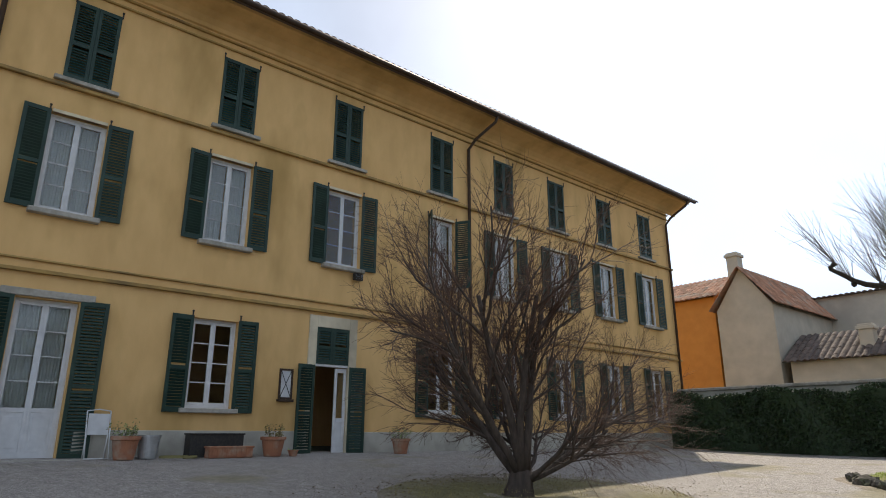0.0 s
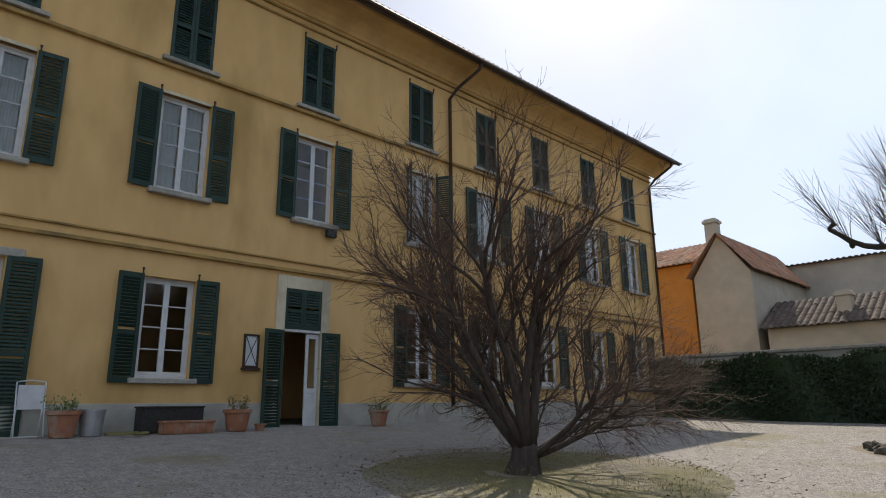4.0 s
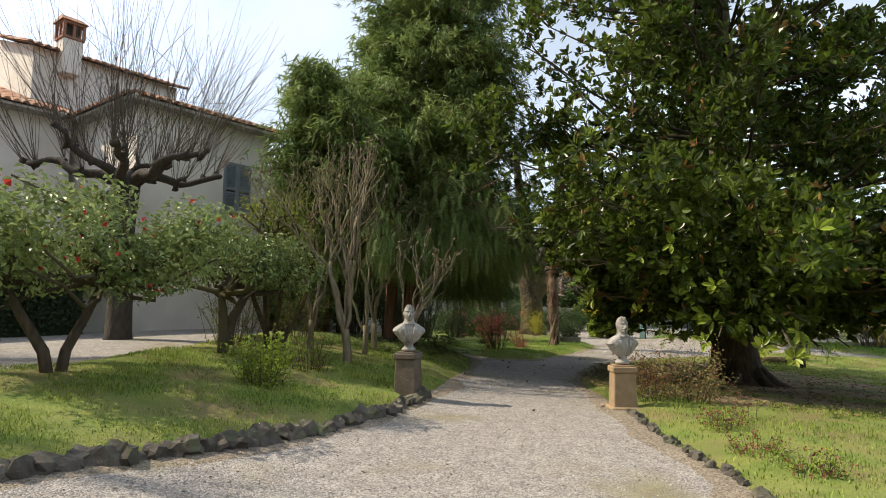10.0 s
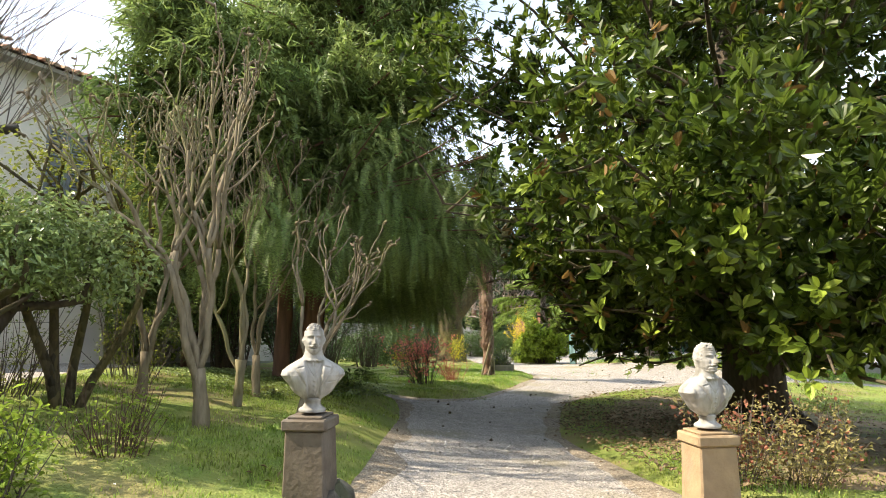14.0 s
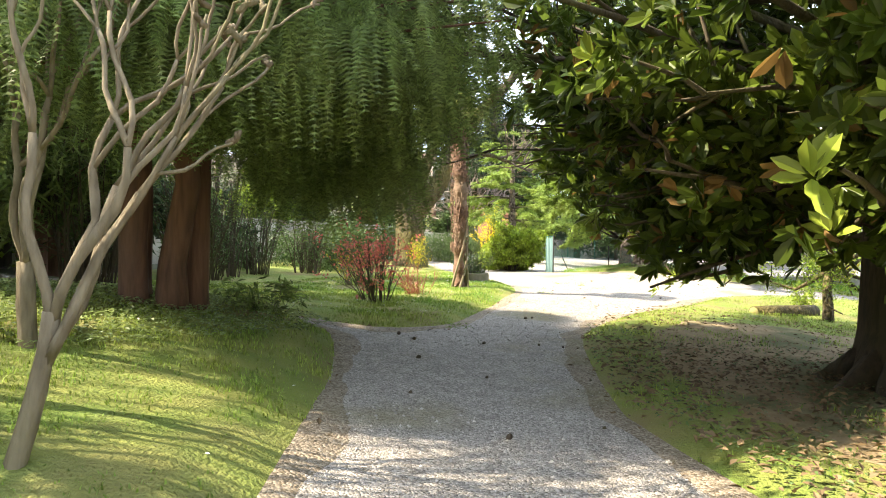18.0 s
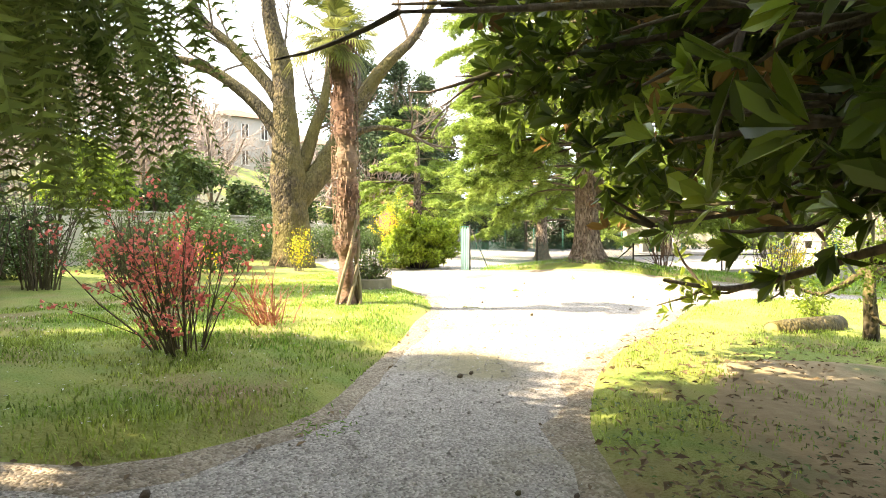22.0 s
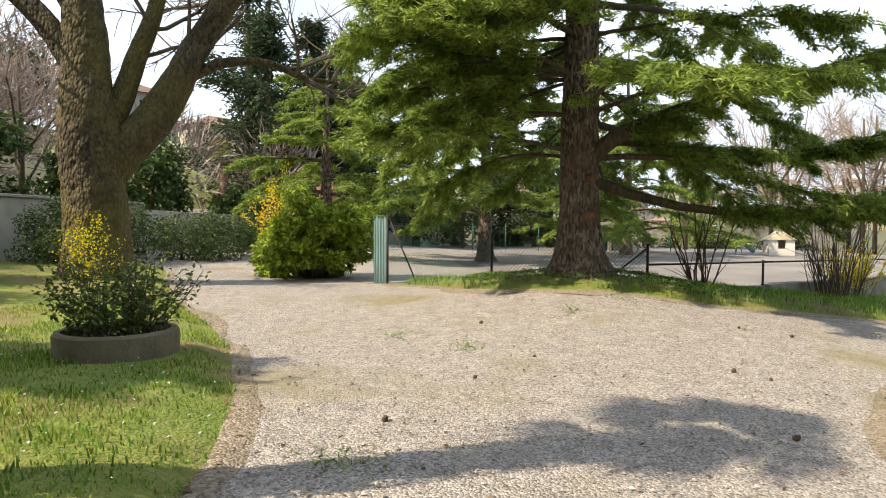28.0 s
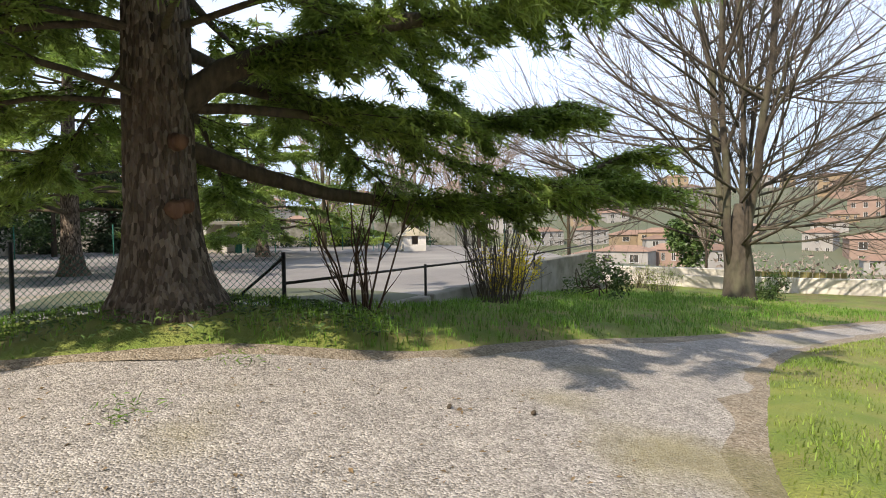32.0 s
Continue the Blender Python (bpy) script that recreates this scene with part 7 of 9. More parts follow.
# the ring planter
pl = thing("ring_planter", (21.1, 9.4, gz(21.1, 9.4)), "old concrete ring planter with evergreen and yellow shoots", "planter")
link_mesh("ring", *lathe([(.47, -.05), (.47, .30), (.455, .32), (.41, .32), (.40, .24), (.05, .22)], 30, .03), M["planter"], pl)
rng_ = np.random.default_rng(151)
T = Tubes()
P1 = [q + [0, 0, .22] for q in stems(T, rng_, 30, .75, .5, .009, base=.25, forks=1)]
T.v = [v + [0, 0, .22] for v in T.v]
T.mesh("branchwork", M["twig_grey"], pl, smooth=False)
q_, d_ = along(P1, rng_, 1800, .15, .06)
v_, f_ = leaves(q_, rng_.normal(0, .6, q_.shape) + [0, 0, 1], rng_.normal(0, 1, q_.shape), rng_.uniform(.04, .08, 1800), .032)
link_mesh("foliage", v_, f_, M["leaf_ivy"], pl)
q_, d_ = along(P1, rng_, 420, .5, .09)
v_, f_ = leaves(q_, rng_.normal(0, .6, q_.shape) + [0, 0, 1], rng_.normal(0, 1, q_.shape), rng_.uniform(.03, .06, 420), .025)
tagged(link_mesh("yellow_shoots", v_, f_, M["leaf_yellow"], pl), "small yellow shoots", kind="stuff")

# the felled log and the small tree by it
lg = thing("log", (20.05, 1.8, gz(20.05, 1.8)), "felled mossy log with a pale sawn end", "log")
T = Tubes()
T.add([(-.62, .62, .13), (-.3, .3, .14), (.2, -.2, .13), (.6, -.6, .12)], [.15, .15, .145, .14], 16, lump=.05)
T.mesh("log_body", M["bark_plane"], lg)
T = Tubes()
T.add([(-.615, .615, .13), (-.63, .63, .13)], [.135, .13], 16)
T.mesh("sawn_end", M["leaf_straw"], lg, "pale sawn end grain")
crown_tree("small_tree", 19.75, 1.05, "small mossy tree with thin fresh leaves", clumps(np.random.default_rng(3), 22, (0, 0, 1.35), (1.5, 1.5, .9), .4), [[(0, 0, -.1), (.02, 0, .4), (0, .03, .8), (.05, 0, 1.2)]], .12, "leaf_fresh", 3600, (.04, .08), .5, 161, "bark_plane", 14, shell=.9)
shrub("climber", 21.6, 1.2, .8, .5, "scrambling plant with fresh yellow-green leaves", 162, "leaf_fresh", 500, (.05, .1), nst=14, r0=.006, lo=.2)


def plane_tree():
    """A massive mossy trunk splitting low into great bare limbs."""
    rng = np.random.default_rng(171)
    t = tree_thing("plane_tree", 27.6, 14.7, "massive mossy old tree forking into heavy bare limbs")
    trunk = spline([(0, 0, -.4), (0, 0, .3), (-.02, .02, 1.4), (-.05, .07, 2.4), (-.09, .12, 3.3), (-.10, .14, 4.4), (-.11, .17, 5.5), (-.14, .24, 6.5), (-.35, .5, 8.0), (-.5, .6, 10.0)], 40)
    link_mesh("trunk", *rough_trunk(trunk, np.interp(trunk[:, 2], [-.4, .1, .7, 2.2, 3.0, 3.8, 5.0, 6.5, 10], [.95, .70, .57, .55, .56, .43, .37, .30, .12]), 44, .085, 4, 2.4, 3.0, .08), M["bark_plane"], t, smooth=True)
    W = Tubes()

    def twigs(pts, r, lv):
        """Side branches along a limb, forking down to fine twigs."""
        for _ in range((7, 6, 5)[lv]):
            i = rng.integers(len(pts) // 3, len(pts) - 1)
            d = unit(unit(pts[i + 1] - pts[i]) + rng.normal(0, .55, 3) + [0, 0, .12])
            L = (2.4, 1.3, .7)[lv] * rng.uniform(.6, 1.1)
            q = arc(pts[i], d, L, 5, rng, wander=.14, up=.04)
            W.add(q, np.linspace(r, r * .45, 6), 5 if lv == 0 else 3, cap=False)
            if lv < 2:
                twigs(q, r * .42, lv + 1)

    for nm, pts, r0, r1 in (("limb", [(.0, -.05, 2.1), (.25, -.35, 2.65), (.6, -.78, 3.25), (.9, -1.15, 4.1), (1.15, -1.48, 4.95), (1.4, -2.0, 5.9), (1.65, -2.7, 6.9), (2.1, -3.5, 7.8), (2.3, -4.2, 9.2)], .43, .11),
                            ("limb", [(.1, -.1, 3.0), (.28, -.36, 3.7), (.45, -.58, 4.6), (.68, -.88, 5.7), (.9, -1.0, 7.2), (.8, -1.2, 9.0)], .24, .09),
                            ("limb", [(-.12, .15, 4.0), (-.38, .6, 4.85), (-.68, 1.16, 5.55), (-1.09, 1.87, 6.17), (-1.5, 2.56, 6.48), (-1.91, 3.28, 6.65), (-2.3, 4.0, 7.2)], .24, .07),
                            ("limb", [(-.12, .15, 5.0), (-.3, .5, 5.75), (-.8, 1.43, 6.95), (-1.3, 2.34, 7.9), (-1.5, 2.8, 9.2)], .22, .08),
                            ("limb", [(.85, -1.1, 4.05), (1.43, -1.83, 4.62), (2.01, -2.58, 4.77), (2.55, -3.27, 4.54), (3.0, -3.9, 4.5)], .12, .035)):
        q = spline(pts, 26)
        r = np.linspace(0, 1, 27)
        r = r0 * (1 - r) ** 1.0 + r1 * r
        link_mesh(nm, *rough_trunk(q, r, 26, .08, 3, 2.4, r0 * 10, .10), M["bark_plane"], t, smooth=True)
        twigs(q, max(.045, r1 * .55), 0)
    twigs(trunk[20:], .05, 0)
    W.mesh("crown", M["twig_grey"], t, "bare fine twigs", smooth=False)


plane_tree()
# big glossy bush with forsythia behind, at the turn of the drive
def rosette_bush(name, x, y, r, h, n, label, seed, leafm):
    """A rounded bush of leaf whorls over short stems."""
    rng = np.random.default_rng(seed)
    t = tree_thing(name, x, y, label, "shrub")
    T = Tubes()
    stems(T, rng, 26, h * .8, r * .8, .025, base=.2, forks=1)
    T.mesh("branchwork", M["bark_mag"], t, smooth=False)
    p, d = scatter(rng, n, clumps(rng, 40, (0, 0, h * .45), (r * .78, r * .78, h * .44), .42, .9), .5)
    p[:, 2] = np.maximum(p[:, 2], .06)
    v, f = broad_leaves(*rosettes(p, unit(d + [0, 0, .4]), rng, 8, (.10, .17), .4, (.5, 1.35)))
    link_mesh("foliage", v, f, M[leafm], t)


rosette_bush("pittosporum_bush", 30.8, 11.5, 1.75, 2.15, 3000, "rounded glossy yellow-green evergreen bush", 181, "leaf_pittosporum")
shrub("forsythia", 31.7, 12.7, 2.5, .45, "forsythia with upright yellow-flowered shoots", 182, None, 0, flowm="petal_yellow", nflow=1300, flow_l=(.04, .07), nst=26, r0=.009, lo=.5, jitter=.05)
shrub("forsythia", 25.6, 13.4, 1.35, .5, "forsythia in yellow bloom under the old tree", 183, "leaf_fresh", 700, (.03, .06), "petal_yellow", 520, (.03, .055), nst=26, r0=.008, lo=.3, jitter=.05)
for k, (x, y, r, h) in enumerate(((33.5, 16.6, 1.2, 1.2), (35.0, 16.2, 1.3, 1.3), (36.4, 15.6, 1.2, 1.2), (31.5, 17.4, 1.2, 1.4), (29.6, 17.4, 1.1, 1.5), (22.0, 16.2, 1.1, 1.2), (19.0, 16.3, 1.1, 1.3), (23.3, 14.6, 1.0, 1.5), (24.6, 15.9, 1.1, 1.7), (21.2, 14.4, 1.0, 1.3), (25.6, 16.6, 1.0, 1.9))):
    crown_tree("evergreen_bush", x, y, "dense dark evergreen bush by the garden wall", clumps(np.random.default_rng(200 + k), 12, (0, 0, h * .55), (r * .8, r * .8, h * .5), .5), [[(0, 0, -.1), (0, 0, h * .5)]], .06, "leaf_ivy", 4200, (.06, .12), .5, 210 + k, "bark_mag", 6, group="bushes by the wall", shell=.6)


# ---------- the cedar and its kin ----------
def cedar(name, x, y, h, R, seed, n_limbs, n_spray, label, trunk_r=.37, low=1.95, gap=True, shoots=6.5, lush=0):
    rng = np.random.default_rng(seed)
    t = tree_thing(name, x, y, label, group="cedars")
    z = np.linspace(-.4, h, 40)
    r = trunk_r * (1 - z / (h * 1.03)) + trunk_r * 1.15 * np.exp(-np.maximum(z + .12, 0) / .33)
    link_mesh("trunk", *rough_trunk(np.stack([.02 * np.sin(z), .03 * np.sin(z * .7), z], -1), np.maximum(r, .02), 84 if gap else 20, .085, 10.0, 1.5, seed * .1, .10 if gap else .4), M["bark_cedar"], t, smooth=True)
    B = Tubes()
    side = []
    for k in range(n_limbs + lush):
        zz = low + (h - low - .5) * (k / n_limbs) ** 1.15
        a = k * 2.399 + rng.uniform(-.35, .35)
        if k >= n_limbs:
            zz, a = low + rng.uniform(.4, 6.0), rng.uniform(.6, 2.4)
        tier = .62
        zz = min(low + round((zz - low) / tier) * tier + abs(rng.normal(0, .06)), h - .5)
        L = R * (1 - ((zz - low) / (h - low)) ** 1.3 * .85) * rng.uniform(.7, 1.1)
        if gap and math.cos(a) < -.2:
            L = min(L, 3.4 if zz < 5 else 4.4)
        if gap and math.sin(a) > .1:
            L = min(L, rng.uniform(2.9, 3.8))
        pts = arc((math.cos(a) * .1, math.sin(a) * .1, zz), (math.cos(a), math.sin(a), rng.uniform(.12, .22)), L, 9, rng, droop=.05, wander=.07)
        if zz < low + .8:
            pts[:, 2] = np.maximum(pts[:, 2], 1.25)
        B.add(pts, np.linspace(max(.028, .068 * L / R), .011, 10), 7, cap=False, lump=.1)
        for j in range(int(L * shoots)):
            s = 1 - .78 * rng.random() ** 1.3
            u = s * 9
            i = min(int(u), 8)
            q = pts[i] + (pts[i + 1] - pts[i]) * (u - i)
            d = unit(pts[i + 1] - pts[i])
            lat = unit(np.cross(d, [0, 0, 1.0])) * rng.choice([-1, 1])
            sp = arc(q, unit(lat * rng.uniform(.5, 1.0) + d * .8 + [0, 0, rng.uniform(-.06, .06)]), rng.uniform(.35, 1.25) * (1.2 - .45 * s), 4, rng, droop=.07, wander=.06)
            B.add(sp, np.linspace(.013, .004, 5), 3, cap=False)
            side.append(sp)
    tagged(B.mesh("branchwork", M["bark_mag"], t), "layered boughs and side shoots", kind="stuff")
    cedar_needles(rng, side, n_spray, t, "crown", 1.0 if gap else 1.7)
    return t


def cedar_needles(rng, side, n, t, name, size=1.0):
    """Flat sprays of short needle tufts along the side shoots."""
    p, d = along(side, rng, n, .05, .028)
    lat = unit(np.cross(d, np.array([0, 0, 1.0])) * rng.choice([-1, 1], (n, 1)) * .9 + d * .7 + rng.normal(0, .25, (n, 3)) * [1, 1, .5] + [0, 0, -.05])
    v, f = needle_sprays(rng, p, lat, .135 * size, .025 * size, 5, .4, .1)
    link_mesh(name, v, f, M["leaf_cedar"], t)


cedar("cedar", 26.9, 5.41, 14.5, 6.4, 301, 78, 118000, "great cedar with furrowed trunk and flat drooping boughs", .325, lush=44)
cedar("cedar", 45.0, 8.8, 13.0, 6.6, 302, 74, 32000, "cedar with flat layered boughs inside the court fence", .32, 2.2, False)
cedar("cedar", 40.0, 14.5, 8.0, 3.4, 303, 32, 9000, "third cedar at the edge of the court", .3, 2.4, False)

cedar("cedar", 55.0, 1.5, 13.0, 6.6, 304, 60, 24000, "broad cedar with boughs sweeping low beyond the court", .32, 1.6, False)
for k, (x, y) in enumerate(((70.5, 14.0), (71.5, 10.0), (72.0, 6.0), (72.0, 2.0), (71.5, -2.5), (70.5, -7.0), (68.5, -11.5))):
    crown_tree("evergreen_bush", x, y, "dark evergreen shrub along the far side of the court", clumps(np.random.default_rng(250 + k), 12, (0, 0, 1.5), (2.0, 2.0, 1.3), 1.0), [[(0, 0, -.3), (0, 0, 1.2)]], .09, "leaf_pine", 1500, (.2, .4), .55, 260 + k, "bark_mag", 6, group="bushes beyond the court", shell=.6)


def low_bough():
    """The long bough that swings low from the cedar, bare near the trunk and leafy at its end."""
    rng = np.random.default_rng(310)
    t = bpy.data.objects["cedar"]
    B = Tubes()

    def bough(line, radii):
        one = Tubes()
        one.add(line, radii, 9, cap=False, lump=.08)
        one.mesh("low_bough", M["bark_mag"], t)

    pts = np.array([(.1, -.2, 1.6), (.25, -.8, 1.4), (.4, -1.6, 1.2), (.5, -2.6, 1.08), (.5, -3.6, 1.12), (.4, -4.6, 1.35), (.3, -5.4, 1.7)])
    bough(pts, np.linspace(.10, .02, 7))
    pts2 = np.array([(0, -.1, 1.95), (-.1, -.55, 2.3), (-.15, -1.0, 2.5), (-.2, -2.0, 2.85), (-.2, -3.1, 3.1), (-.3, -4.2, 3.4), (-.4, -5.2, 3.5)])
    bough(pts2, np.linspace(.15, .02, 7))
    pts3 = np.array([(.1, -.1, 2.2), (.3, -.7, 2.25), (.5, -1.5, 2.15), (.6, -2.4, 2.05), (.7, -3.3, 2.05), (.7, -4.1, 2.2), (.6, -4.9, 2.4)])
    bough(pts3, np.linspace(.07, .015, 7))
    side = []
    for P, lo in ((pts, .42), (pts2, .2), (pts3, .22)):
        for k in range(52):
            s = rng.uniform(lo, 1)
            i = min(int(s * 6), 5)
            q = P[i] + (P[i + 1] - P[i]) * (s * 6 - i)
            sp = arc(q, (rng.choice([-1, 1]) * rng.uniform(.4, 1), -.7, .08), rng.uniform(.5, 1.2), 4, rng, droop=.1, wander=.08)
            B.add(sp, np.linspace(.014, .004, 5), 3, cap=False)
            side.append(sp)
    tagged(B.mesh("low_bough_shoots", M["bark_mag"], t), "thin side shoots", kind="stuff")
    for u, z, r in ((-.10, 1.02, .07), (-.20, 1.05, .055), (-.16, 1.62, .06)):
        K = Tubes()
        q = np.array([-math.sqrt(.34 ** 2 - u * u), u, z])
        d = unit(q * [1, 1, 0])
        K.add([q - d * .08, q, q + d * .035, q + d * .05], [r * 1.5, r * 1.2, r, r * .55], 12, lump=.1)
        K.mesh("pruning_scar", M["bark_yew"], t, "reddish scar of a sawn-off branch")
    cedar_needles(rng, side, 10500, t, "low_bough_foliage")


low_bough()


# ---------- fence, net, court ----------
def fence():
    posts = [(29.3, 9.25), (28.65, 7.0), (27.95, 4.2), (30.4, 1.55), (34.2, -2.75), (37.5, -6.8)]
    f = thing("court_fence", (27.95, 4.2, gz(27.95, 4.2)), "dark iron fence with wire netting round the court", "fence")
    inv = f.matrix_world.inverted()
    top = {}
    for k, (x, y) in enumerate(posts):
        zt = (1.55, 1.15, .98, .62, .55, 1.2)[k]
        zb = gz(x, y) - .3
        T = Tubes()
        T.add([(x, y, zb), (x, y, zt)], [.024, .024], 8)
        T.mesh("post", M["iron"], f).matrix_parent_inverse = inv
        top[k] = zt
    T = Tubes()
    T.add([(28.35, 4.95, gz(28.35, 4.95) - .1), (27.95, 4.22, .9)], [.018, .018], 6)
    T.mesh("brace", M["iron"], f).matrix_parent_inverse = inv
    T = Tubes()
    T.add([(29.55, 8.6, -.1), (29.32, 9.2, 1.4)], [.018, .018], 6)
    T.mesh("brace", M["iron"], f).matrix_parent_inverse = inv
    for (a, za), (b, zb) in ((((27.95, 4.2), .62), ((30.4, 1.55), .58)), (((30.4, 1.55), .58), ((34.2, -2.75), .52)), (((34.2, -2.75), .52), ((37.5, -6.8), .6))):
        T = Tubes()
        T.add([(*a, za), (*b, zb)], [.02, .02], 6)
        T.mesh("rail", M["iron"], f).matrix_parent_inverse = inv
    # diamond netting between the posts left of the cedar
    T = Tubes()
    a, b = np.array([29.3, 9.25]), np.array([28.65, 7.0])
    c = np.array([27.95, 4.2])
    for p, q in ((a, b), (b, c)):
        L = np.linalg.norm(q - p)
        s = -1.2
        while s < L:
            for sg in (1, -1):
                u0, u1, z0, z1 = s, s + 1.2, -.2, 1.0
                if sg < 0:
                    z0, z1 = z1, z0
                if u0 < 0:
                    z0 += (z1 - z0) * (-u0 / 1.2)
                    u0 = 0
                if u1 > L:
                    z1 -= (z1 - z0) * ((u1 - L) / (u1 - u0))
                    u1 = L
                if u1 > u0 + .02:
                    A, B_ = p + (q - p) * u0 / L, p + (q - p) * u1 / L
                    T.add([(*A, z0), (*B_, z1)], [.0035, .0035], 3, cap=False)
            s += .075
    o = T.mesh("netting", M["net_green"], f)
    o.matrix_parent_inverse = inv
    # far fence across the court
    ff = thing("far_fence", (60, 8, -.25), "row of slim green fence posts across the court", "fence")
    for k in range(16):
        x, y = 58 + .4 * k, 15.5 - 2.2 * k
        T = Tubes()
        T.add([(x, y, -.5), (x, y, 1.6)], [.03, .03], 5)
        T.mesh("post", M["net_green"], ff).matrix_parent_inverse = ff.matrix_world.inverted()
    g = thing("net_gate", (29.3, 9.25, gz(29.3, 9.25)), "gate covered with torn teal windbreak netting", "gate")
    inv = g.matrix_world.inverted()
    T = Tubes()
    for p in ((29.3, 9.25), (29.48, 9.59)):
        T.add([(*p, -.2), (*p, 1.5)], [.013, .013], 6)
    T.add([(29.3, 9.25, 1.5), (29.48, 9.59, 1.5)], [.013, .013], 6)
    T.mesh("gate_frame", M["net_green"], g).matrix_parent_inverse = inv
    n = 24
    vs = []
    for k in range(n + 1):
        s = k / n
        x, y = 29.3 + .18 * s, 9.25 + .34 * s
        w = .03 * math.sin(k * 1.3)
        vs += [(x + w, y, .06), (x + w * .5, y, 1.46 - .05 * math.sin(k * .9))]
    link_mesh("windbreak", vs, [(2 * k, 2 * k + 2, 2 * k + 3, 2 * k + 1) for k in range(n)], M["sheet_teal"], g, smooth=True).matrix_parent_inverse = inv
    kb = part("kerb", boxes([(0, 5.74, -.12, .12, -.6, .12)], .02), M["concrete"])
    kb.matrix_world = pose(30.4, 1.5, 0, 0, 0, math.degrees(math.atan2(-4.3, 3.8)))
    tagged(kb, "mossy concrete kerb wall under the fence", "kerb", kind="structure")
    kb2 = part("kerb", boxes([(0, 3.5, -.12, .12, -.6, .10)], .02), M["concrete"])
    kb2.matrix_world = pose(28.0, 4.15, 0, 0, 0, math.degrees(math.atan2(-2.65, 2.45)))
    tagged(kb2, "mossy concrete kerb wall under the fence", "kerb", kind="structure")
    we = part("wall_end", boxes([(0, 5.0, -.15, .15, -1.2, .35)], .02), M["concrete"])
    we.matrix_world = pose(34.2, -2.8, 0, 0, 0, math.degrees(math.atan2(-4.05, 3.3)))
    tagged(we, "low grey concrete wall at the court's corner", "wall", kind="structure")


fence()
shrub("bare_shrub", 27.4, 3.42, 1.6, .75, "leafless shrub of dark arching stems", 321, "leaf_fresh", 60, (.02, .04), nst=12, r0=.016, barkm="twig_red", forks=3, lo=.5, base=.15)
shrub("bare_shrub", 30.9, -.05, 2.3, .8, "leafless hazel-like shrub of many straight stems", 322, "leaf_yellow", 200, (.02, .05), nst=46, r0=.012, barkm="twig_grey", forks=2, lo=.5, base=.4)
shrub("forsythia", 31.4, -.6, 1.3, .55, "forsythia with orange-yellow blossom by the kerb", 323, "leaf_yellow", 400, (.03, .05), "petal_yellow", 2600, (.03, .05), nst=34, r0=.007, lo=.2, base=.3, jitter=.04)
crown_tree("laurel_bush", 32.3, -3.3, "small dark glossy evergreen bush", clumps(np.random.default_rng(8), 12, (0, 0, .55), (.6, .6, .4), .3), [[(0, 0, -.1), (0, 0, .4)]], .03, "leaf_ivy", 1100, (.07, .13), .45, 324, "bark_mag", 6, shell=.7)
crown_tree("laurel_bush", 33.4, -9.9, "dark evergreen bush at the foot of the beech", clumps(np.random.default_rng(9), 10, (0, 0, .45), (.4, .4, .35), .3), [[(0, 0, -.1), (0, 0, .3)]], .03, "leaf_ivy", 700, (.07, .12), .45, 325, "bark_mag", 4, shell=.7)
shrub("spirea_bush", 35.6, -7.9, 1.1, .7, "light green spring bush beside the wall", 326, "leaf_fresh", 1500, (.03, .05), nst=40, r0=.007, lo=.2, base=.3)
shrub("spirea_bush", 37.6, -8.6, 1.0, .8, "white-flowered spring bush beside the wall", 327, "leaf_straw", 1400, (.03, .05), nst=40, r0=.007, lo=.2, base=.3)


